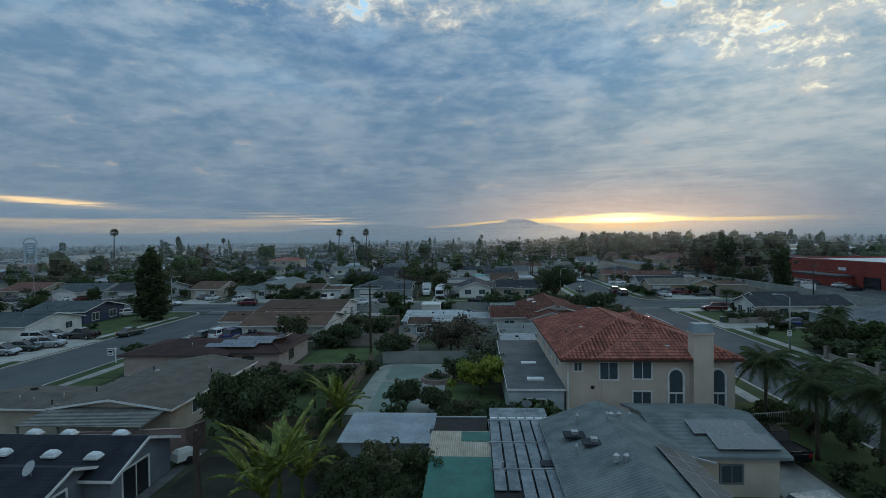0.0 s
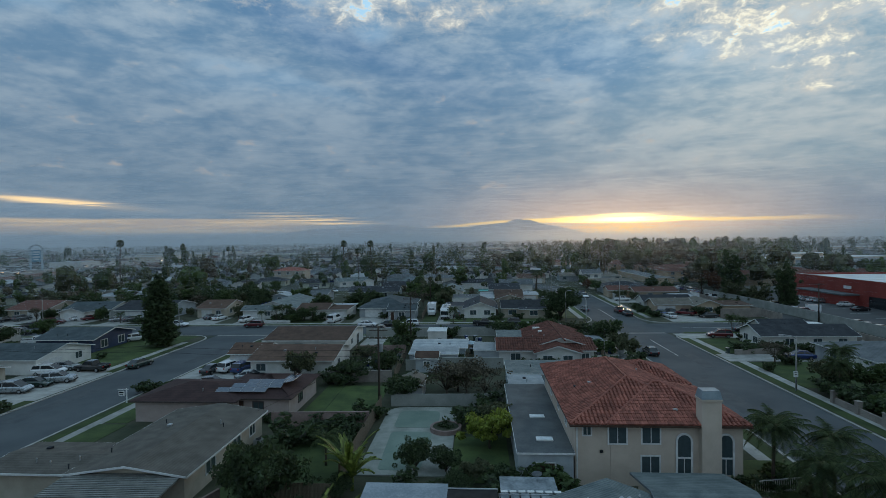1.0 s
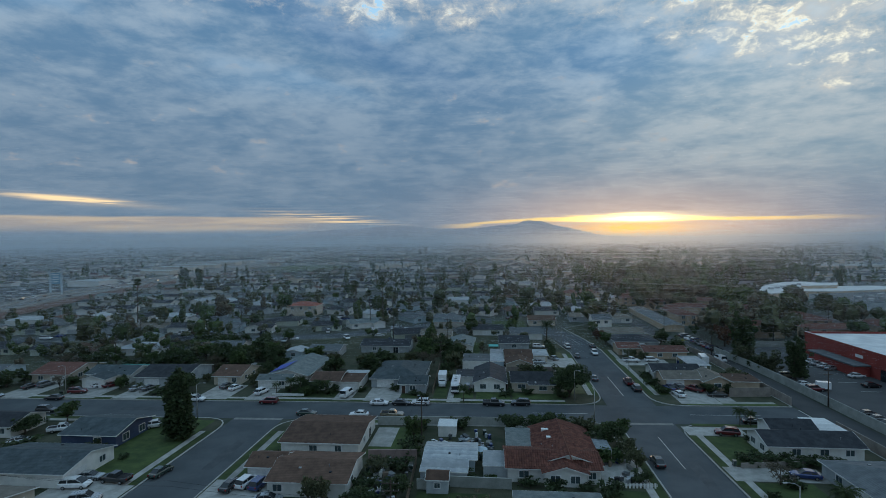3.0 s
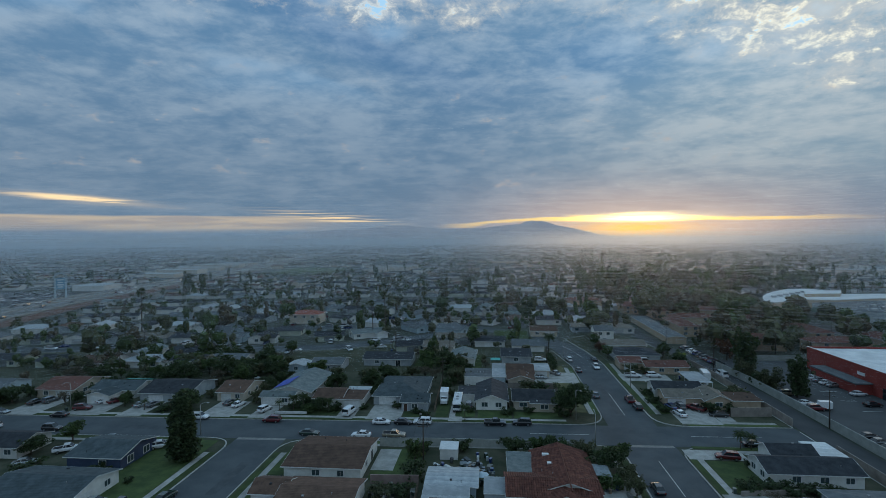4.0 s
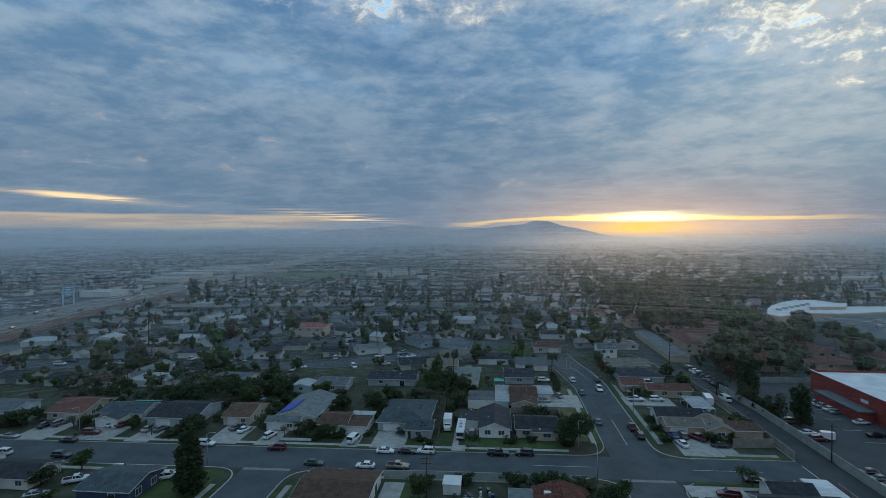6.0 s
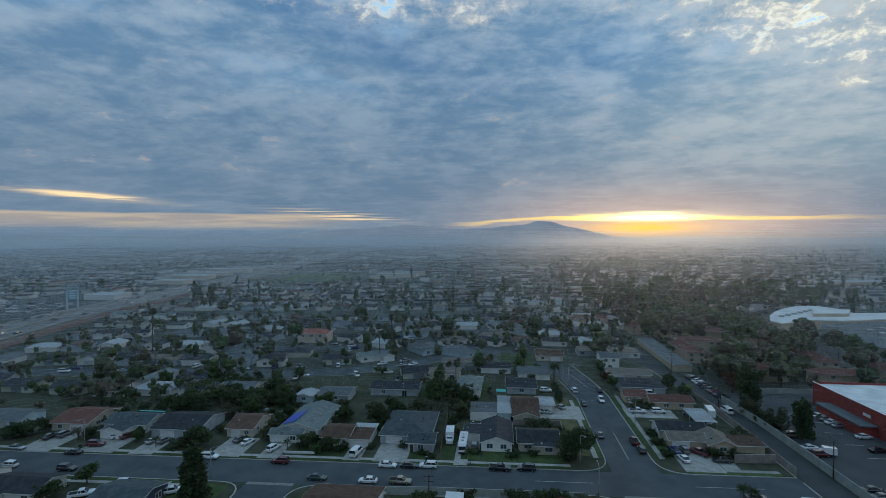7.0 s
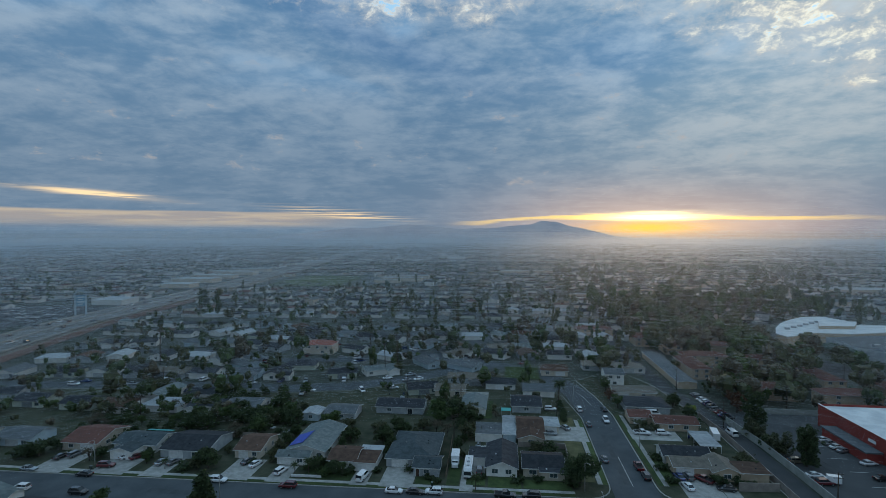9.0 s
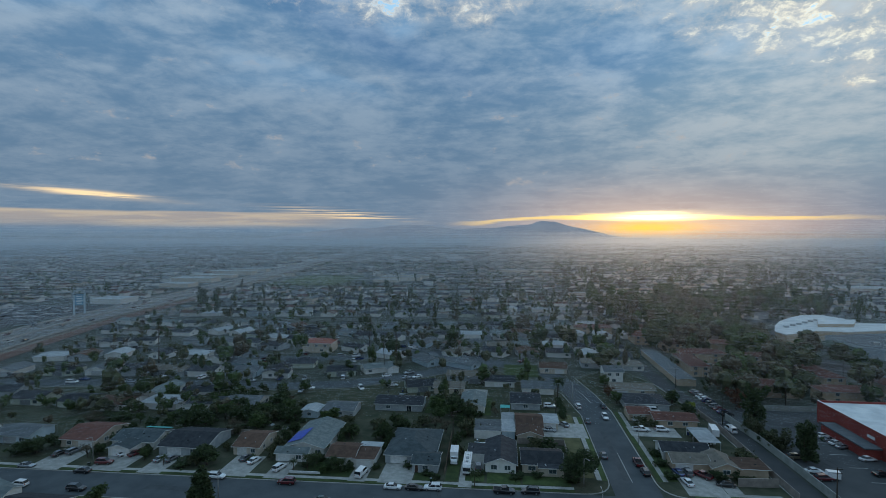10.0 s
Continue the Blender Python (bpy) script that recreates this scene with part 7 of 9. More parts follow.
def town():
    rng = random.Random(11)
    stock, fresh = house_stock(), set()
    streets = [STREET2, BEND[2:] + [(-120, 320), (-190, 345)]]

    def lane(y, x0, x1, bow, phase):
        return [(x, y + bow * math.sin(x / 130 + phase)) for x in np.linspace(x0, x1, 60)]

    y, k = 352.0, 0
    while y < 2700:
        streets.append(lane(y, -1.02 * y - 150, 1.02 * y + 150, 16 if y < 900 else 9, 1.7 * k))
        y += 66 if y < 1200 else 78
        k += 1
    streets.append([(-40, 292), (-10, 330), (14, 400), (10, 480), (-12, 600), (-30, 760)])
    streets.append([(-250, 262), (-205, 275), (-160, 277), (-125, 262), (-80, 268), (-52, 284)])
    roads = Geo()
    for n, s in enumerate(streets):
        if n > 1:
            strip([p for p in s], 5.0, -5.0, ROAD_Z - 0.1, ROAD_Z + 0.002 * (n % 5), roads)
    solid("road", roads, ASPHALT, "distant asphalt streets of the town", "road", kind="structure")
    spots, cars = [], []
    for x, y, a in ((-187.5, 182, 0), (-166, 181, 0), (-148, 180, 90), (-132, 183, 0), (-114, 184, 0), (-100, 186, 180), (-205, 172, 0), (-112, 106, 0), (-112, 88, 0), (-113, 70, 0), (-131, 106, 90), (-150, 106, 0), (-2, 227, 0), (14, 219, 90), (-18, 234, 0), (-12, 196, 180), (-158, 148, 0), (-177, 147, 0), (-131, 87, 0), (-36, 216, 20), (47, 264, 0), (61, 262, 0), (46, 282, 90), (60, 281, 0), (30, 286, 0), (13, 284, 10), (30, 306, 0), (13, 304, 0), (47, 302, 0), (61, 300, 180), (-3, 300, 20), (46, 322, 0), (28, 326, 0), (10, 324, 0)):
        TAKEN.setdefault((int(x // 20), int(y // 20)), []).append((x, y, 15.0))
        spots.append((0.0, x, y, a))
    for n, s in enumerate(streets):
        far = s[0][1]
        step = 17.0
        for (xa, ya), (xb, yb) in zip(s, s[1:]):
            length = math.hypot(xb - xa, yb - ya)
            d = rng.uniform(0, 4)
            ang = math.degrees(math.atan2(yb - ya, xb - xa))
            while d < length:
                px, py = xa + (xb - xa) * d / length, ya + (yb - ya) * d / length
                nx, ny = -(yb - ya) / length, (xb - xa) / length
                for side in (1, -1):
                    off = rng.uniform(15.5, 19)
                    x, y = px + nx * off * side, py + ny * off * side
                    if not blocked(x, y) and claim(x, y, 15.0):
                        spots.append((math.hypot(x, y), x, y, ang + (0 if side > 0 else 180)))
                    if rng.random() < 0.75 and not blocked(px, py):
                        cars.append((px + nx * 4.0 * side + rng.uniform(-0.3, 0.3), py + ny * 4.0 * side, ang, 0.5))
                    if rng.random() < 0.75 and not blocked(px, py):
                        cars.append((px + nx * 9.0 * side + rng.uniform(-5, 5), py + ny * 9.0 * side, ang + 90, 0.5))
                d += step + rng.uniform(-1, 1.5)
    spots.sort()
    near = spots[:160]
    for k, (r, x, y, ang) in enumerate(near):
        i = rng.randrange(16)
        m = pose(x, y, -0.12 if y > 222 or x < -255 else 0.0, 0, 0, ang + rng.choice((0, 0, 0, 90, -90)) * (rng.random() < 0.4))
        if i in fresh:
            copy_thing(stock[i], m)
        else:
            stock[i].matrix_basis = m
            fresh.add(i)
    # the rest, joined
    mats = [*ROOFS, WALLS[0], WALLS[1], WALLS[2], GLASS, WHITE, CONCRETE]
    v, f, mi = [], [], []
    for r, x, y, ang in spots[160:]:
        a, b = rng.uniform(5.5, 8.5), rng.uniform(4.2, 5.8)
        if rng.random() < 0.35:
            ang += 90
        h, rise = (2.7, rng.uniform(1.0, 1.8)) if rng.random() < 0.9 else (5.4, 1.6)
        c, s = math.cos(radians(ang)), math.sin(radians(ang))
        n = len(v)
        pts = [(-a, -b, -0.2), (a, -b, -0.2), (a, b, -0.2), (-a, b, -0.2), (-a, -b, h), (a, -b, h), (a, b, h), (-a, b, h)]
        o, z = 0.5, h - 0.5 * rise / b
        hip = b if rng.random() < 0.3 else -o
        pts += [(-a - o, -b - o, z), (a + o, -b - o, z), (a + o, b + o, z), (-a - o, b + o, z), (-a + hip, 0, h + rise), (a - hip, 0, h + rise)]
        g = rng.uniform(-a + 2.8, a - 2.8)
        pts += [(g - 2.3, -b - 0.05, 0), (g + 2.3, -b - 0.05, 0), (g + 2.3, -b - 0.05, 2.2), (g - 2.3, -b - 0.05, 2.2)]
        v += [(x + c * p - s * q, y + s * p + c * q, w) for p, q, w in pts]
        f += [tuple(n + k for k in t) for t in ((0, 1, 5, 4), (1, 2, 6, 5), (2, 3, 7, 6), (3, 0, 4, 7), (8, 9, 13, 12), (10, 11, 12, 13), (11, 8, 12), (9, 10, 13), (14, 15, 16, 17))]
        w, t = rng.choice((7, 8, 8, 9)), rng.choice((0, 1, 1, 2, 2, 2, 2, 3, 5, 0))
        mi += [w, w, w, w, t, t, t if hip > 0 else w, t if hip > 0 else w, 11]
        # drive, patio roof and garden shed
        boxes = [(g - 2.7, -b - 8.5, -0.2, g + 2.7, -b, -0.10, 12)]
        if rng.random() < 0.6:
            q = rng.uniform(-a, a - 5)
            boxes.append((q, b + 0.1, 2.25, q + rng.uniform(4, 6.5), b + rng.uniform(2.8, 4.5), 2.4, rng.choice((6, 6, 11, 0))))
        if rng.random() < 0.6:
            q, p = rng.uniform(-a, a - 3), rng.uniform(5.5, 8)
            boxes.append((q, b + p, -0.2, q + rng.uniform(2, 3.5), b + p + 2.4, 2.2, rng.choice((6, 8, 9, 11))))
        for x0, y0, z0, x1, y1, z1, kind in boxes:
            n = len(v)
            v += [(x + c * p - s * q, y + s * p + c * q, w) for w in (z0, z1) for p, q in ((x0, y0), (x1, y0), (x1, y1), (x0, y1))]
            f += [tuple(n + k for k in t) for t in ((3, 2, 1, 0), (4, 5, 6, 7), (0, 1, 5, 4), (1, 2, 6, 5), (2, 3, 7, 6), (3, 0, 4, 7))]
            mi += [kind] * 6
    stuff_mesh("distant_houses", v, f, mi, mats, "many low suburban houses with shingle roofs fading into distance", "houses")
    # parked cars
    tint = [PAINTS[p] for p in ("white", "silver", "grey", "black", "red", "blue")] + [GLASS]
    v, f, mi = [], [], []
    count = 0
    for x, y, ang, chance in cars:
        if rng.random() > (chance if y < 700 else 0.25) or (y < 262 and x > -40) or y < 190:
            continue
        if math.hypot(x, y) < 400 and count < 60:
            count += 1
            car(rng.choice(("sedan", "sedan", "suv", "minivan", "pickup")), rng.choice(("white", "white", "silver", "grey", "black", "red", "blue")), x, y, ang + rng.choice((0, 180)), "along a far street", "cars among the far houses", -0.12, True)
            continue
        c, s = math.cos(radians(ang)), math.sin(radians(ang))
        n = len(v)
        pts = [(-2.3, -0.9, 0.1), (2.3, -0.9, 0.1), (2.3, 0.9, 0.1), (-2.3, 0.9, 0.1), (-2.3, -0.9, 0.85), (2.3, -0.9, 0.75), (2.3, 0.9, 0.75), (-2.3, 0.9, 0.85), (-1.6, -0.7, 1.5), (0.6, -0.7, 1.5), (0.6, 0.7, 1.5), (-1.6, 0.7, 1.5), (-2.1, -0.85, 0.86), (1.3, -0.85, 0.8), (1.3, 0.85, 0.8), (-2.1, 0.85, 0.86)]
        v += [(x + c * p - s * q, y + s * p + c * q, w - 0.15) for p, q, w in pts]
        f += [tuple(n + k for k in t) for t in ((0, 1, 5, 4), (1, 2, 6, 5), (2, 3, 7, 6), (3, 0, 4, 7), (4, 5, 6, 7), (8, 9, 10, 11), (12, 13, 9, 8), (14, 15, 11, 10), (13, 14, 10, 9), (15, 12, 8, 11))]
        t = rng.choice((0, 0, 0, 1, 1, 2, 3, 3, 4, 5))
        mi += [t] * 6 + [6] * 4
    stuff_mesh("distant_cars", v, f, mi, tint, "many parked cars along distant streets", "cars")
    return spots


SPOTS = town()


def clump_faces(k):
    """Quads of a cube's surface, k by k a side, blown up to a unit ball."""
    out = []
    for axis in range(3):
        for sign in (-1, 1):
            for i in range(k):
                for j in range(k):
                    q = []
                    for a, b in ((i, j), (i + 1, j), (i + 1, j + 1), (i, j + 1)):
                        p = np.zeros(3)
                        p[axis], p[(axis + 1) % 3], p[(axis + 2) % 3] = sign, 2 * a / k - 1, 2 * b / k - 1
                        q.append(p / np.linalg.norm(p))
                    out.append(q if sign > 0 else q[::-1])
    return np.array(out)


def stuff_trees(name, spots, leaf_range, label):
    """Distant trees as ragged clumps of leaves on short trunks: rows of x, y, height, spread, leaf kind."""
    rng = np.random.default_rng(23)
    vs, idx = [], []
    coarse, fine = clump_faces(1), clump_faces(2)
    for x, y, h, s, kind, count in spots:
        n = count
        lob = rng.integers(2, 5) if n > 20 else rng.integers(1, 3) if n > 5 else 1
        c = np.stack([rng.uniform(-0.42, 0.42, lob) * s, rng.uniform(-0.42, 0.42, lob) * s, rng.uniform(0.35, 0.78, lob) * h], 1)
        pick = rng.integers(0, lob, n)
        # leafy masses under the outer leaves
        ball = fine if n > 60 else coarse
        for m in c:
            way = rng.normal(size=(3, 3)) * 2.2
            lump = 0.82 + 0.20 * np.sin(ball @ way[0] + 5 * way[1][0]) + 0.13 * np.sin(2.1 * (ball @ way[1]) + way[2][1])
            vs.append((ball * lump[..., None] * np.array([s * 0.50, s * 0.50, h * 0.24]) + m + (x, y, 0)).reshape(-1, 3))
            idx += [kind] * len(ball)
        d = rng.normal(size=(n, 3))
        d /= np.linalg.norm(d, axis=1)[:, None]
        p = c[pick] + d * np.array([s * 0.48, s * 0.48, h * 0.26]) * rng.uniform(0.55, 1.05, n)[:, None] + (x, y, 0)
        a = rng.normal(size=(n, 3))
        a /= np.linalg.norm(a, axis=1)[:, None]
        b = np.cross(a, rng.normal(size=(n, 3)))
        b /= np.linalg.norm(b, axis=1)[:, None]
        q = (min(0.3, 1.1 / math.sqrt(n)) * s * rng.uniform(0.6, 1.3, n))[:, None]
        vs.append(np.stack([p - a * q, p + b * q * 0.7, p + a * q, p - b * q * 0.7], 1).reshape(-1, 3))
        idx += [kind] * n
    me = leaf_mesh(name, np.concatenate(vs), LEAVES[0])
    for m in (LEAVES[1], LEAVES[2], SPARSE):
        me.materials.append(m)
    me.polygons.foreach_set("material_index", np.array(idx, dtype=np.int32))
    return tagged(new(name, me), label, "trees", kind="stuff")


def town_trees():
    rng = random.Random(31)
    far = []
    for k, (r, x, y, ang) in enumerate(SPOTS):
        for _ in range(7 if r < 800 else 5 if r < 1200 else 3):
            if rng.random() < 0.85:
                a = rng.uniform(0, 6.28)
                d = rng.uniform(8.5, 17)
                tall = rng.random() < 0.10
                h = rng.uniform(8, 15) if tall else rng.uniform(3.5, 7.5)
                px, py = x + d * math.cos(a), y + d * math.sin(a)
                if blocked(px, py) or (-150 < px < 72 and py < 168):
                    continue
                # leaf kinds lean to the paler ones, in place of distance haze
                far.append((px, py, h, h * (0.22 if tall and rng.random() < 0.4 else rng.uniform(0.36, 0.55)), rng.choice((0, 1, 1, 2, 2, 2, 3)), 84 if r < 330 else 26 if r < 600 else 7 if r < 1200 else 4))
    # tall conifers and gums that stand over the roofs
    for _ in range(150):
        y = rng.uniform(330, 1300)
        x = y * (rng.uniform(0.12, 0.8) if rng.random() < 0.7 else rng.uniform(-0.85, 0.1))
        if not blocked(x, y):
            h = rng.uniform(13, 22)
            far.append((x, y, h, h * rng.uniform(0.13, 0.24), rng.choice((0, 0, 2)), 90 if y < 600 else 50))
    stuff_trees("distant_trees", far, 0.20, "many dark garden trees among the far houses")


town_trees()

# far belts of trees and long pale roofs before the hills
def belts():
    rng = random.Random(8)
    far = []
    for _ in range(2600):
        y = rng.uniform(1500, 4200)
        x = rng.uniform(-1.0, 1.0) * y
        h = rng.uniform(6, 14)
        far.append((x, y, h, h * rng.uniform(0.5, 1.1), rng.choice((0, 0, 1, 2)), 16))
    stuff_trees("distant_woods", far, 0.2, "belts of dark trees close to the horizon")
    # roof colours mostly grey, not white, imitating the dulling of haze
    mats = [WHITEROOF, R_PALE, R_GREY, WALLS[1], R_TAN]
    v, f, mi = [], [], []
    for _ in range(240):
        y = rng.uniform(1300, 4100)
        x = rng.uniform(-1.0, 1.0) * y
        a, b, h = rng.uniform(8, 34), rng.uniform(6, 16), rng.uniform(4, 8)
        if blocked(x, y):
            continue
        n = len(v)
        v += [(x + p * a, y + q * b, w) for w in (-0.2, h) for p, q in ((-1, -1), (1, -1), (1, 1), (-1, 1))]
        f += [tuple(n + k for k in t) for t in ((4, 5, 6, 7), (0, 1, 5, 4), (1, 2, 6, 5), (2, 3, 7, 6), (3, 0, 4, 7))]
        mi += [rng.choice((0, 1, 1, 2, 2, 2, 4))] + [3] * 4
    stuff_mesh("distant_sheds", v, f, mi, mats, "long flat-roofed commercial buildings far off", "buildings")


belts()

# ---------- freeway, red store, mall, woods ----------
FREETAR = mat("freeway_concrete", (0.125, 0.122, 0.116), (0.185, 0.179, 0.168), 0.05, 0.85, 0.1, 3.0, spread=0.0)
BANK = mat("freeway_bank", (0.130, 0.108, 0.082), (0.200, 0.168, 0.130), 0.06, 0.95, 0.2, 1.0, spread=0.0)
solid("freeway", strip(FREEWAY, 24, -12, -0.4, 1.2), FREETAR, "wide pale concrete freeway on a low bank", "road", kind="structure")
solid("freeway_bank", strip(FREEWAY, -12, -24, -0.4, 0.6), BANK, "bare tan earth bank beside the freeway", "ground", kind="structure")
g = strip(FREEWAY, -11.4, -12, 1.2, 2.1)
strip(FREEWAY, 6.3, 5.7, 1.2, 2.1, g)
strip(FREEWAY, 24, 23.4, 1.2, 2.1, g)
solid("freeway_barrier", g, CONCRETE, "pale concrete barriers along the freeway", "barrier", kind="structure")
solid("sound_wall", strip(FREEWAY[:5], -24, -24.4, -0.2, 3.2), PINKBLOCK, "long tan block sound wall below the freeway", "wall", kind="structure")


def freeway_traffic():
    rng = random.Random(3)
    for k in range(30):
        y = rng.uniform(240, 620)
        x = path_x(FREEWAY, y)
        lane_off = rng.choice((-8.5, -4.5, -0.5, 3.0, 9.5, 13.5, 17.5, 21.0))
        a, b = path_x(FREEWAY, y - 5), path_x(FREEWAY, y + 5)
        ang = math.degrees(math.atan2(10, b - a))
        car(rng.choice(("sedan", "suv", "minivan", "pickup", "van")), rng.choice(("white", "white", "silver", "black", "grey", "red")), x - lane_off, y, ang + (180 if lane_off > 4 else 0), "on the freeway", "freeway cars", 1.2, True)


freeway_traffic()


def car_lot():
    rng = random.Random(4)
    patch("car_park", -455, 318, -362, 440, LOTTAR, "asphalt sales lot full of parked cars", 0.01)
    for j in range(7):
        for i in range(14):
            x, y = -452 + i * 5.6, 326 + j * 15.5
            if x < path_x(FREEWAY, y) - 30 and rng.random() < 0.6:
                car(rng.choice(("sedan", "suv", "pickup")), rng.choice(("white", "white", "silver", "white", "grey", "black")), x, y, 90, "on a sales lot", "cars on the sales lot", 0.01, True)
    base = house("low commercial building with a pale flat roof", [(-400, 452, -368, 476, "x", 5.0, 0.2, "flat")], R_PALE, WALLS[1], vents=3, over=0.1, kind_of="shop_building")


car_lot()

# pylon sign
g = thing("pylon_sign", -352, 386, 0, 42, "tall pale blue arched pylon sign beside the freeway", "sign")
for s in (-1, 1):
    part("post", Geo().box(s * 3.6 - 0.7, -0.6, 0, s * 3.6 + 0.7, 0.6, 17.5), WALLS[4], g)
arch = Geo()
pts = [(4.3 * math.cos(a), 0, 17.2 + 4.3 * math.sin(a)) for a in np.linspace(0, math.pi, 13)]
for p, q in zip(pts, pts[1:]):
    arch.beam(p, q, 1.2, 1.2)
part("arch", arch, WALLS[4], g)
board = part("sign_board", Geo().box(-2.8, -0.5, 8.5, 2.8, 0.5, 17.5), mat("blue_sign_face", (0.06, 0.20, 0.30), (0.10, 0.28, 0.40), 0.4, 0.5, 0.0), g, "pale blue sign board")
for k, (w, z) in enumerate(((2.2, 15.6), (1.8, 13.6), (2.3, 11.6), (1.6, 9.8))):
    part("lettering_bar", Geo().box(-w, -0.56, z, w, -0.5, z + 0.9), WHITE, board)

# red store with its car park
solid("car_park", Geo().prism([(82.2, 60), (200, 60), (200, 203), (82.2, 203)], -0.2, -0.02), LOTTAR, "wide asphalt car park beside a red store", "car park", kind="structure")
store = thing("store", 140, 155, 0, 0, "large red-painted flat-roofed store with a white roof", "store")
part("wall", Geo().box(-29, -55, -0.1, 60, 38, 7.0), REDWALL, store)
part("roof", Geo().box(-28.6, -54.6, 7.0, 59.6, 37.6, 7.06), WHITEROOF, store)
par = Geo()
for a, b, c, d in ((-29.05, -55.05, 60.05, -54.6), (-29.05, 37.6, 60.05, 38.05), (-29.05, -54.6, -28.6, 37.6), (59.6, -54.6, 60.05, 37.6)):
    par.box(a, b, 6.7, c, d, 7.7)
part("parapet", par, REDWALL, store)
part("coping", Geo().box(-29.12, -55.12, 7.7, -28.55, 38.12, 7.78), WHITE, store)
part("canopy", Geo().box(-34.0, 6.0, 3.0, -29.05, 28.0, 3.4), R_GREY, store, "flat grey entrance canopy")
part("vestibule", Geo().box(-33.6, 6.4, 0, -29.0, 27.6, 3.0), REDWALL, store)
part("dark_doorway", Geo().box(-29.3, -4, 0, -29.0, 2, 3.2), GLASS, store)
for x, y, w, d, h in ((-8, 12, 3, 2.2, 1.6), (10, -10, 4, 3, 1.8), (20, 22, 3, 2, 1.4), (-18, -25, 2, 2, 1.2)):
    part("roof_unit", Geo().box(x - w / 2, y - d / 2, 7.06, x + w / 2, y + d / 2, 7.06 + h), STEEL, store)
for k, y in enumerate((160.5, 166, 172)):
    part("sign_bar", Geo().box(-29.12, y - 155 - 1.6, 4.6, -29.0, y - 155 + 1.6, 5.5), WHITE, store) if k == 1 else None

# block wall between lane and car park
lw = strip([(81.8, 40), (81.8, 150), (81.4, 170), (79.8, 188), (79.5, 192)], 0.12, -0.12, -0.2, 2.2)
solid("lane_wall", lw, PALEBLOCK, "pale block wall along the service lane", "wall", kind="structure")
solid("boundary_wall", Geo().box(97, 203.2, -0.2, 200, 203.5, 2.0), PALEBLOCK, "pale block wall behind the store", "wall", kind="structure")
solid("lane_wall", strip([(73.2, 20), (73.2, 117)], 0.1, -0.1, -0.2, 1.9), BLOCK, "tan block wall behind the houses", "wall", kind="structure")
solid("lane_wall", strip([(73.2, 133.5), (73.0, 180), (71.5, 196)], 0.1, -0.1, -0.2, 1.9), BLOCK, "tan block wall behind the houses", "wall", kind="structure")

# long pale building by the lane
house("long low pale storage building beside the lane", [(76.2, 233.0, 84.2, 292.0, "y", 2.8, 0.5, "gable")], R_GREY, WALLS[3], vents=0, over=0.2, kind_of="storage_building")
# flats among trees
FLATS = ((92, 262, 9, 26, "y"), (112, 252, 24, 9, "x"), (109, 224, 20, 8, "x"), (104, 281, 22, 9, "x"), (96, 312, 9, 24, "y"), (122, 308, 22, 9, "x"), (142, 246, 9, 22, "y"), (136, 218, 22, 8, "x"), (160, 226, 9, 18, "y"), (132, 276, 20, 9, "x"), (118, 345, 24, 9, "x"), (96, 350, 9, 22, "y"), (84, 330, 9, 20, "y"), (60, 352, 24, 9, "x"))
for x, y, a, b, axis in FLATS:
    house("two-storey apartment block with a faded red-brown roof", [(x - a / 2, y - b / 2, x + a / 2, y + b / 2, axis, 5.0, 1.6, "hip")], R_RED, WALLS[3], [(0, "S", x - a * 0.25, 1.0, 1.4, 1.1, "window"), (0, "S", x + a * 0.25, 1.0, 1.4, 1.1, "window"), (0, "S", x - a * 0.25, 3.4, 1.4, 1.1, "window"), (0, "S", x + a * 0.25, 3.4, 1.4, 1.1, "window")], trim=GREYTRIM, vents=1, group="apartment blocks", kind_of="apartment_block")
# mall: a broad hall and a round-ended wing with white roofs
mall = thing("mall", 200, 330, 0, 0, "large flat-roofed mall with bright white roof coating", "mall")
hall = [(-6, -26), (1, -37), (30, -50), (74, -24), (62, 18), (36, 13), (-5, 3)]
part("wall", Geo().prism(hall, -0.1, 5.6), WALLS[2], mall)
part("roof", Geo().prism([(x * 0.985 + 0.4, y * 0.985 - 0.2) for x, y in hall], 5.6, 5.8), R_GREY, mall)
wing = [(-30, -3), (-19, 3.4), (-4.5, 13), (12.5, 10.5), (39, 18.2), (66, 26), (66, 46), (37, 44), (43, 64), (38, 80), (22, 78), (7.6, 65), (-8, 48), (-21, 28), (-31, 8)]
part("wing_wall", Geo().prism(wing, -0.1, 6.2), WALLS[3], mall)
part("wing_roof", Geo().prism([(x * 1.01, y * 1.01) for x, y in wing], 6.2, 6.6), WHITEROOF, mall)
part("raised_roof", Geo().prism([(4, 26), (27, 28), (40, 47), (15, 46)], 6.6, 8.6), WALLS[3], mall, "raised tan roof block")
part("raised_roof_cover", Geo().prism([(4, 26), (27, 28), (40, 47), (15, 46)], 8.6, 8.75), WHITEROOF, mall)
part("awning", Geo().slab([(-19, -9, 3.0), (-11, -36, 3.0), (-6, -34, 4.0), (-6, -4, 4.0)], 0.15), mat("dark_green_awning", (0.020, 0.045, 0.035), (0.035, 0.065, 0.050), 0.6, 0.8, 0.1), mall, "long dark green entrance awning")
for k in range(9):
    x, y = 4 + (k % 5) * 11, -34 + (k * 7) % 26
    part("roof_unit", Geo().box(x, y, 5.8, x + 3, y + 2.4, 7.2), STEEL, mall)
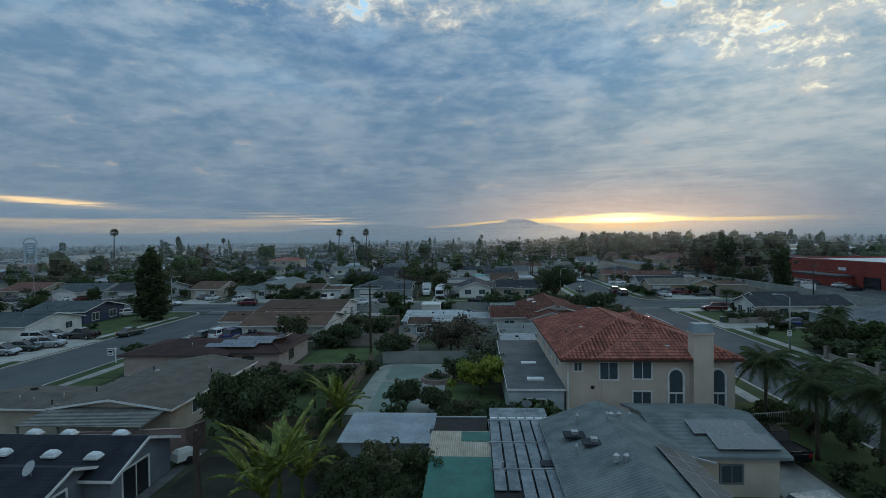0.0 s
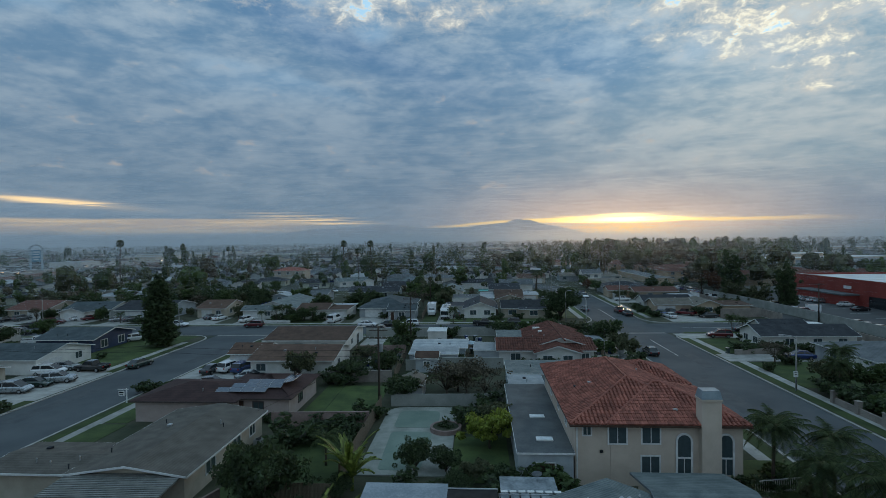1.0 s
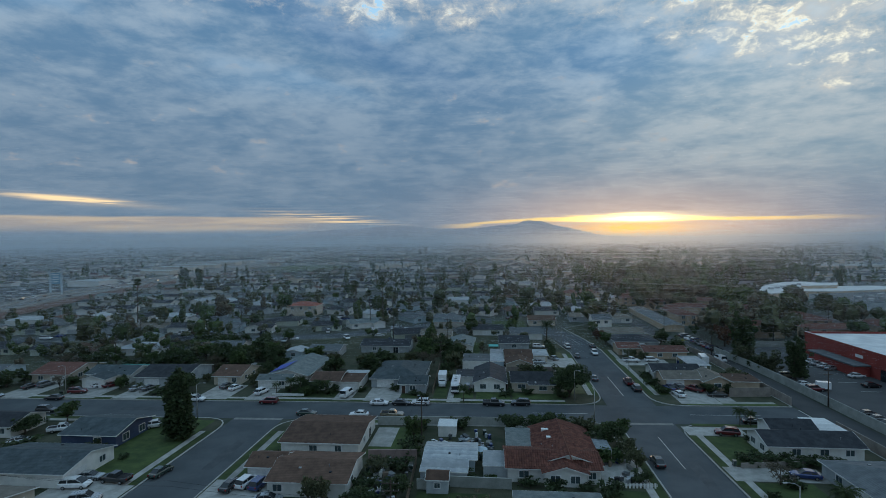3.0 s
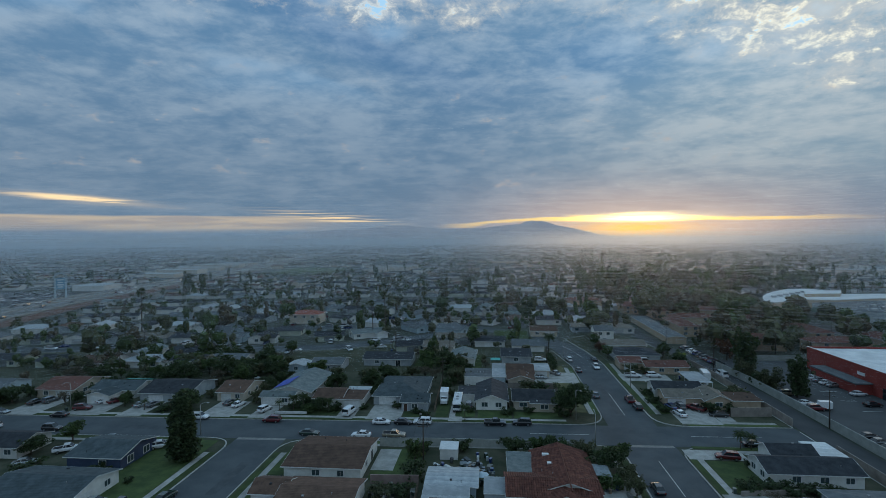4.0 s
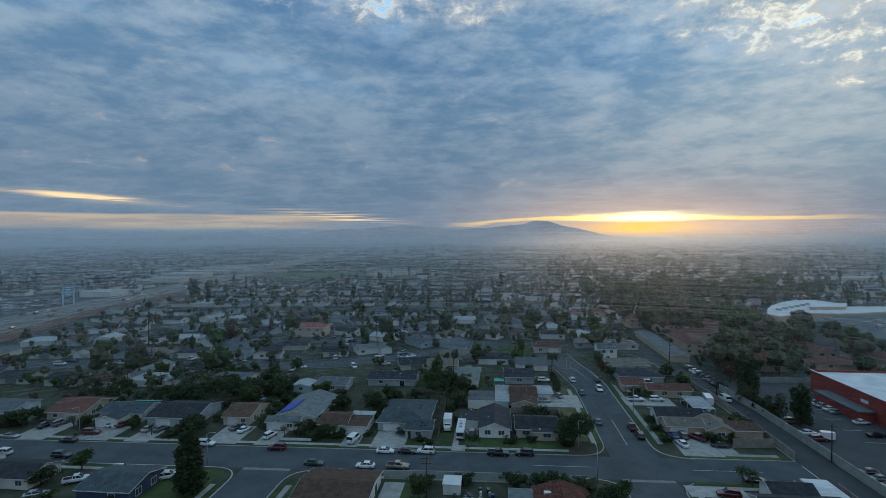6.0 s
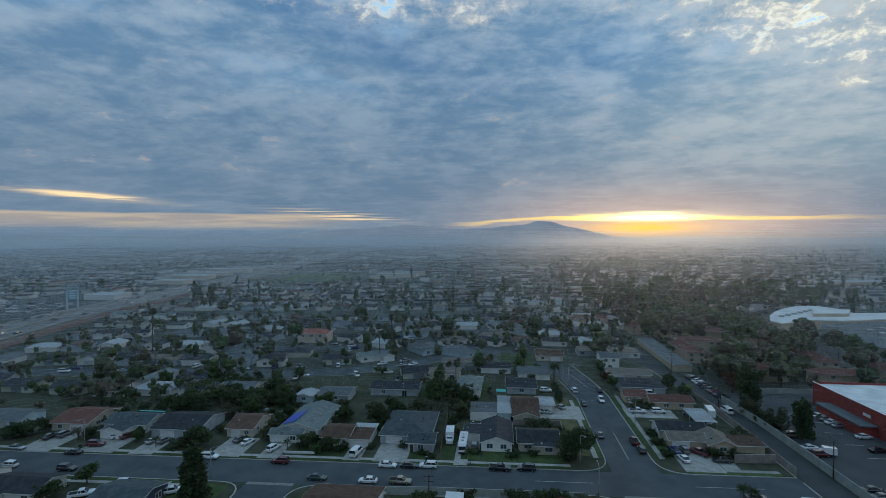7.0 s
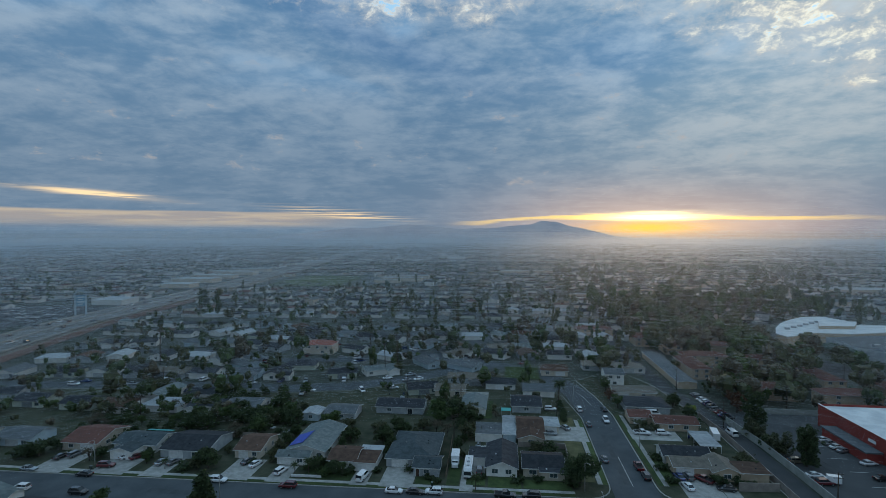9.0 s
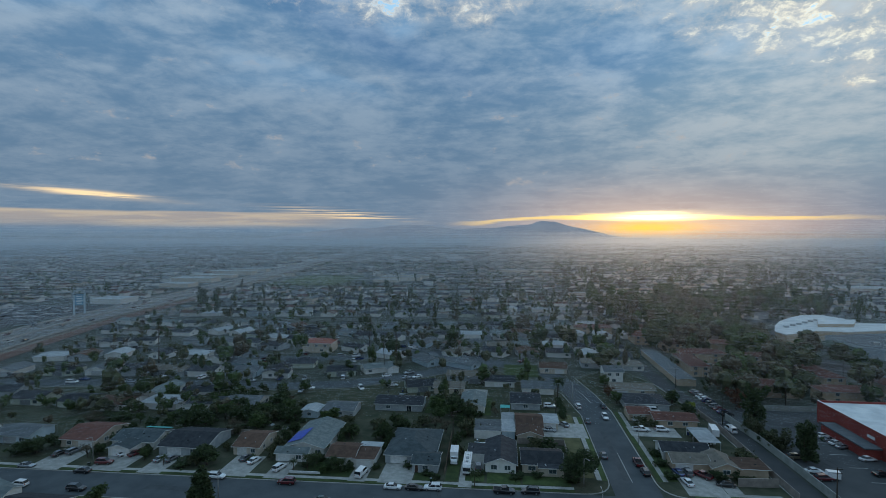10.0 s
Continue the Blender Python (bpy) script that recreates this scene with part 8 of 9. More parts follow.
for k in range(6):
    part("roof_unit", Geo().box(-18 + k * 7, 22 + k * 6, 6.6, -15.5 + k * 7, 24 + k * 6, 7.8), STEEL, mall)
solid("car_park", Geo().prism([(140, 258), (180, 258), (172, 300), (172, 330), (150, 340)], -0.2, -0.04), LOTTAR, "asphalt car park outside a mall", "car park", kind="structure")
# school and stores beyond
for x, y, w, d, h in ((-440, 690, 60, 26, 6), (-455, 760, 70, 20, 5), (-462, 830, 80, 22, 6), (-470, 905, 74, 20, 5), (-420, 620, 40, 22, 5), (-150, 745, 60, 18, 5), (-140, 785, 50, 16, 5), (-165, 715, 36, 14, 4), (160, 620, 70, 14, 5), (230, 700, 60, 16, 5), (330, 760, 90, 18, 6), (95, 560, 50, 12, 5), (-20, 470, 40, 12, 4), (300, 520, 60, 20, 6), (420, 640, 110, 24, 6), (40, 900, 90, 20, 6)):
    house("long flat-roofed public building with a pale grey roof", [(x - w / 2, y - d / 2, x + w / 2, y + d / 2, "x", h, 0.2, "flat")], R_PALE if (w + d) % 4 else R_GREY, WALLS[0], vents=1, over=0.3, group="flat-roofed buildings", kind_of="public_building")
patch("playing_field", -322, 655, -222, 815, LAWN, "flat green playing field", -0.1)
patch("playing_field", 430, 880, 640, 1000, LAWN, "flat green playing field", -0.1)


def woods():
    rng = random.Random(17)
    trees = []

    def clear(x, y, m):
        return all(abs(x - fx) > fa / 2 + m or abs(y - fy) > fb / 2 + m for fx, fy, fa, fb, _ in FLATS)

    # broad trees between the apartment blocks, with their lighter undergrowth
    for _ in range(420):
        x, y = rng.uniform(84, 172), rng.uniform(206, 372)
        if not clear(x, y, 1.2) or (x > 166 and y > 290) or (x > 150 and y > 232 and rng.random() < 0.6):
            continue
        big = rng.random() < 0.42 and clear(x, y, 3.0)
        h = rng.uniform(10, 16) if big else rng.uniform(3, 7)
        # paler and browner leaf kinds prevail, imitating the wash of sunlit haze
        trees.append((x, y, h, h * (rng.uniform(0.42, 0.62) if big else rng.uniform(0.4, 0.6)), rng.choice((0, 1, 2, 2, 3, 3)), 200 if big else 90))
    # the tall belt behind them
    for _ in range(330):
        x, y = rng.uniform(84, 260), rng.uniform(372, 520)
        if x > 168 and y < 425:
            continue
        h = rng.uniform(9, 15) if rng.random() < 0.7 else rng.uniform(15, 22)
        trees.append((x, y, h, h * rng.uniform(0.30, 0.50), rng.choice((0, 0, 1, 2, 2, 3)), 90))
    for _ in range(420):
        y = rng.uniform(500, 1200)
        x = y * rng.uniform(0.10, 0.6)
        h = rng.uniform(7, 15) if rng.random() < 0.8 else rng.uniform(15, 22)
        trees.append((x, y, h, h * rng.uniform(0.3, 0.55), rng.choice((0, 1, 2, 2, 3)), 46))
    stuff_trees("woodland", trees, 0.2, "dark mixed woodland around the apartment blocks")


woods()

# ---------- parked vehicles ----------
D, K = "on a concrete driveway", "along the kerb"
for shape, paint, x, y, a, where in (
    ("minivan", "silver", -69.6, 71.6, 8, D), ("sedan", "green", -68.9, 74.7, 5, D), ("suv", "silver", -67.2, 77.0, 20, D),
    ("minivan", "white", -72.8, 81.6, 8, D), ("sedan", "silver", -72.6, 84.6, 8, "on a drive"), ("pickup", "black", -67.2, 84.0, 175, D),
    ("sedan", "green", -61.2, 87.6, 82, K), ("sedan", "black", -45.6, 83.2, 80, D), ("suv", "white", -43.3, 84.4, 78, D),
    ("suv", "blue", -40.8, 84.0, 80, D), ("sedan", "black", -41.6, 75.4, 10, D), ("sedan", "silver", -37.2, 79.0, 10, "beside a house"),
    ("suv", "white", -77.0, 109.5, 30, "on a lawn edge"), ("suv", "white", -79.0, 128.6, 0, K), ("suv", "red", -58.6, 127.8, 180, K),
    ("sedan", "white", -29.6, 128.4, 0, K), ("sedan", "black", -23.9, 128.6, 0, K), ("suv", "white", -19.0, 129.0, 180, K),
    ("sedan", "green", -45.6, 119.8, 0, K), ("sedan", "white", -32.6, 119.6, 180, K), ("pickup", "tan", -24.6, 119.8, 0, K),
    ("pickup", "black", -0.4, 129.4, 0, K), ("suv", "black", 6.4, 130.0, 180, K),
    ("suv", "red", 48.7, 112.6, 170, D), ("sedan", "blue", 53.2, 93.4, 170, D), ("sedan", "black", 29.6, 97.6, 90, K),
    ("suv", "white", 25.4, 66.6, 60, D), ("sedan", "black", 57.6, 120.2, 0, K),
    ("pickup", "black", 20.0, 40.4, 95, "on a grey driveway"), ("suv", "silver", 17.6, 30.6, 12, "on a grey driveway"),
    ("van", "white", -39.8, 134.6, 80, D), ("suv", "white", -64.0, 135.4, 75, D), ("sedan", "white", -73.4, 139.0, 75, D),
    ("sedan", "grey", -76.6, 140.4, 75, D), ("sedan", "white", -114.6, 139.4, 60, D), ("sedan", "red", -111.4, 139.6, 60, D),
    ("suv", "red", -116.4, 133.0, 10, "beside shrubs"), ("sedan", "silver", -101.5, 137.0, 75, D), ("sedan", "grey", -98.2, 137.4, 75, D),
    ("suv", "grey", -131.5, 138.8, 80, D), ("sedan", "black", -134.6, 137.0, 80, D), ("sedan", "silver", -137.4, 128.8, 0, K),
    ("sedan", "black", -118.6, 127.6, 180, K), ("suv", "white", -129.0, 118.4, 180, K), ("suv", "black", -112.0, 118.2, 0, K),
    ("suv", "grey", -7.6, 142.4, 90, D),
    ("sedan", "blue", 47.9, 145.2, 100, D), ("suv", "grey", 50.4, 145.4, 95, D), ("sedan", "white", 48.4, 139.6, 100, D),
    ("pickup", "red", 54.0, 144.0, 130, D), ("sedan", "black", 58.2, 139.4, 175, D),
    ("pickup", "red", 38.4, 150.6, 90, K), ("suv", "black", 38.9, 144.6, 90, K), ("sedan", "grey", 29.5, 154.6, 90, K),
    ("sedan", "grey", 29.4, 183.4, 90, K), ("suv", "white", 28.4, 199.0, 95, K), ("suv", "white", 36.4, 188.0, 270, "on the street"),
    ("sedan", "black", 38.0, 200.0, 95, K), ("sedan", "blue", 15.0, 177.0, 0, D), ("sedan", "silver", 15.2, 172.8, 0, D), ("sedan", "silver", 20.6, 178.6, 120, D),
    ("suv", "white", 17.4, 197.4, 0, "beside a dark house"), ("pickup", "white", 46.2, 176.6, 0, D), ("suv", "white", 53.2, 177.2, 0, D),
    ("van", "white", 55.4, 196.4, 0, "beside a house"), ("van", "white", 76.4, 180.0, 95, "on the lane"),
    ("suv", "white", -90.4, 111.8, 10, "on a side yard"), ("pickup", "white", -97.0, 106.0, 30, "on a side yard"), ("sedan", "silver", -100.5, 99.0, 30, "on a side yard"),
    ("sedan", "white", -49.2, 218.6, 20, K), ("sedan", "silver", -45.4, 231.0, 40, K), ("sedan", "white", -84.4, 210.6, 0, K),
    ("minivan", "white", -194.6, 207.0, 5, K), ("sedan", "white", -173.0, 209.6, 5, K), ("sedan", "silver", -168.0, 210.4, 5, K), ("suv", "white", -139.6, 220.0, 80, D), ("suv", "grey", -164.0, 222.0, 60, D), ("suv", "white", -186.6, 222.0, 60, D),
    ("sedan", "silver", -122.0, 218.0, 0, K), ("sedan", "silver", -115.4, 218.4, 0, K),
):
    z = 0.03 if where not in (K, "on the street", "on the lane") else -0.125
    car(shape, paint, x, y, a, where, "parked cars", z)


def park_rows():
    rng = random.Random(6)
    tone = ("white", "silver", "grey", "black", "blue", "red", "tan")
    for k in range(4):
        car("sedan", ("white", "silver", "white", "silver")[k], 104.2 + 0.3 * k, 178.0 - k * 2.9, 20, "outside the red store", "cars at the store", -0.02)
    for x, y, a in ((111.0 - 4.5, 160.4, 10), (103.6, 150.4, 5), (106.5, 139.0, 5), (100.0, 128.0, 90), (103.0, 128.0, 90)):
        car("sedan", rng.choice(tone[:4]), x, y, a, "in a store car park", "cars at the store", -0.02)
    for k in range(13):
        y = 100 + k * 3.3 if k < 9 else 146 + (k - 9) * 4.5
        if rng.random() < 0.85:
            car(rng.choice(("sedan", "suv", "sedan", "pickup")), rng.choice(tone), 86.2, y, 5, "beside the lane wall", "cars at the store", -0.02)
    for k in range(10):
        car(rng.choice(("sedan", "suv")), rng.choice(tone), 81.6 - 0.16 * k, 195.5 + k * 3.1, 15, "in a row by the lane", "cars by the lane", -0.12)


park_rows()


def motorhome(x, y, turn):
    b = thing("motorhome", x, y, 0.03, turn, "long white motorhome parked on a driveway", "motorhome")
    body = Geo().loft([[(px, sy * 1.2, z) for sy, z in ((-1, 0.5), (1, 0.5), (1, 2.95), (0.9, 3.1), (-0.9, 3.1), (-1, 2.95))] for px in (-4.4, 4.1)])
    body.loft([[(4.1, sy * 1.2, z) for sy, z in ((-1, 0.5), (1, 0.5), (1, 2.95), (0.9, 3.1), (-0.9, 3.1), (-1, 2.95))], [(4.6, sy * 1.1, z) for sy, z in ((-1, 0.6), (1, 0.6), (1, 2.4), (0.9, 2.5), (-0.9, 2.5), (-1, 2.4))]])
    part("body", body, PAINTS["white"], b)
    part("windscreen", Geo().box(4.42, -1.0, 1.35, 4.66, 1.0, 2.3), GLASS, b)
    part("front_skirt", Geo().box(4.5, -1.05, 0.45, 4.72, 1.05, 0.75), BLACK, b)
    for s in (-1.21, 1.19):
        for px in (-3.2, -1.2, 1.0, 2.8):
            part("side_window", Geo().box(px, s, 1.7, px + 1.2, s + 0.02, 2.3), GLASS, b)
        part("stripe", Geo().box(-4.3, s, 1.15, 4.0, s + 0.02, 1.35), PAINTS["silver"], b)
    for px in (-2.6, 3.0):
        for s in (-1.05, 1.05):
            w = part("wheel", Geo().tube([(px, s - 0.12, 0.42), (px, s + 0.12, 0.42)], [0.42, 0.42], 14), RUBBER, b)
    for px, w in ((-3, 0.8), (-0.6, 1.0), (1.9, 0.7)):
        part("roof_unit", Geo().box(px, -0.4, 3.1, px + w, 0.4, 3.38), STEEL if px > -1 else WHITE, b)
    for s in (-0.75, 0.75):
        part("roof_rail", Geo().box(-4.0, s - 0.03, 3.15, 3.6, s + 0.03, 3.22), STEEL, b)


motorhome(-10.7, 141.8, -90)


def box_truck(x, y, turn, label="white box truck parked by a wall"):
    b = thing("box_truck", x, y, -0.02, turn, label, "truck", "box trucks")
    part("cargo_box", Geo().box(-3.4, -1.2, 0.9, 1.7, 1.2, 3.4), PAINTS["white"], b)
    part("cab", Geo().loft([[(1.8, -1.0, 0.5), (1.8, 1.0, 0.5), (1.8, 0.95, 2.3), (1.8, -0.95, 2.3)], [(2.6, -1.0, 0.5), (2.6, 1.0, 0.5), (2.6, 0.9, 2.25), (2.6, -0.9, 2.25)], [(3.3, -1.0, 0.5), (3.3, 1.0, 0.5), (3.3, 0.9, 1.3), (3.3, -0.9, 1.3)]]), PAINTS["white"], b)
    part("windscreen", Geo().slab([(3.05, -0.85, 1.5), (3.05, 0.85, 1.5), (2.66, 0.82, 2.2), (2.66, -0.82, 2.2)], 0.06), GLASS, b)
    part("chassis", Geo().box(-3.3, -0.5, 0.5, 2.6, 0.5, 0.9), BLACK, b)
    for px in (-2.2, 2.4):
        for s in (-0.95, 0.95):
            part("wheel", Geo().tube([(px, s - 0.13, 0.42), (px, s + 0.13, 0.42)], [0.42, 0.42], 12), RUBBER, b)
    return b


box_truck(88.2, 146.6, 170).scale = (0.62, 0.72, 0.72)
box_truck(-14.9, 146.5, -88, "pale flatbed truck with a box beside a fence")

# ---------- road paint ----------
PAINT = mat("worn_road_paint", (0.42, 0.42, 0.40), (0.62, 0.62, 0.60), 1.5, 0.8, 0.05, 20.0)
YELLOW = mat("worn_yellow_paint", (0.42, 0.32, 0.10), (0.55, 0.43, 0.16), 1.5, 0.8, 0.05, 20.0)
for path, w in (([(34.1, 139), (34.2, 158)], 0.12), ([(34.0, 96), (34.0, 111)], 0.12), ([(46, 125.2), (62, 125.6)], 0.12), ([(8, 124.4), (22, 124.7)], 0.12), ([(34.4, 205), (32.5, 216), (29.6, 226)], 0.12), ([(73.0, 119.6), (73.0, 130)], 0.2)):
    solid("road_marking", strip(path, w / 2, -w / 2, ROAD_Z - 0.02, ROAD_Z + 0.016), PAINT, "worn white road marking", "road marking", kind="structure")
for x0, x1 in ((28.2, 39.8), (-62.2, -50.4)):
    solid("cross_gutter", strip([(x0, cross_y(x0) - 6.4), (x1, cross_y(x1) - 6.4)], 0.6, -0.6, ROAD_Z - 0.03, ROAD_Z + 0.014), mat("gutter_concrete", (0.16, 0.16, 0.15), (0.24, 0.235, 0.22), 0.6, 0.85), "pale concrete gutter across the street mouth", "gutter", kind="structure")
for k in range(9):
    solid("road_marking", strip([(98.0, 110 + k * 9), (103.0, 110 + k * 9)], 0.08, -0.08, -0.05, -0.01), PAINT, "white parking bay line", "road marking", kind="structure")
for x0, y0, x1, y1 in ((-60.5, 60, -58.0, 74), (30, 60, 32.5, 82), (35, 88, 37, 99), (-55, 90, -53, 104), (-20, 120.5, -8, 122.4), (-95, 121, -80, 123.2), (32.0, 140, 33.6, 175)):
    solid("tar_patch", Geo().prism([(x0, y0), (x1, y0), (x1 + 0.3, y1), (x0 + 0.2, y1)], ROAD_Z - 0.05, ROAD_Z + 0.012), PATCH, "darker asphalt repair patch", "road patch", kind="structure")

# ---------- plants ----------
T, S = "dark green leafy garden tree", "dark green garden shrub"
plant("cypress", -68.0, 103.8, 0.98, "tall dense dark green conifer on a corner lawn", "conifer", wide=1.28)
for x, y, s in ((-179.5, 245, 1.08), (-68.1, 250, 1.0), (-53.4, 248, 0.99), (-58.3, 242, 0.82), (-164.4, 327, 0.86), (4.0, 415, 0.88), (-14, 440, 0.8), (40, 470, 0.8)):
    plant("fan_palm", x, y, s, "tall slender fan palm with a dry skirt", "palm", "fan palms")
plant("date_palm", 21.5, 207.5, 0.86, "stout date palm beside a bending street", "palm")
plant("date_palm", -150.0, 183.0, 0.7, "stout palm in a back yard", "palm")
for x, y, s in ((22.9, 46.6, 0.85), (24.6, 49.6, 0.76), (22.4, 39.2, 0.86), (23.6, 34.6, 0.98), (26.8, 45.0, 0.80), (26.2, 38.6, 0.88), (50.4, 79.0, 0.75), (-8.2, 131.6, 0.6), (56.0, 118.0, 0.5), (54.0, 118.4, 0.55), (53.0, 105.6, 0.45), (-56.0, 136.0, 0.62), (-53.8, 137.6, 0.6), (-46.0, 135.6, 0.55), (46.0, 73.0, 0.7)):
    plant("queen_palm", x, y, s, "feathery queen palm with arching fronds", "palm", "queen palms")
for x, y, s in ((24.8, 44.0, 0.9), (-98.6, 134.0, 0.7), (-60.0, 135.8, 0.7), (-16.5, 49.5, 0.8), (44.4, 231.0, 1.2)):
    plant("small_palm", x, y, s, "low palm with arching fronds", "palm", "low palms")
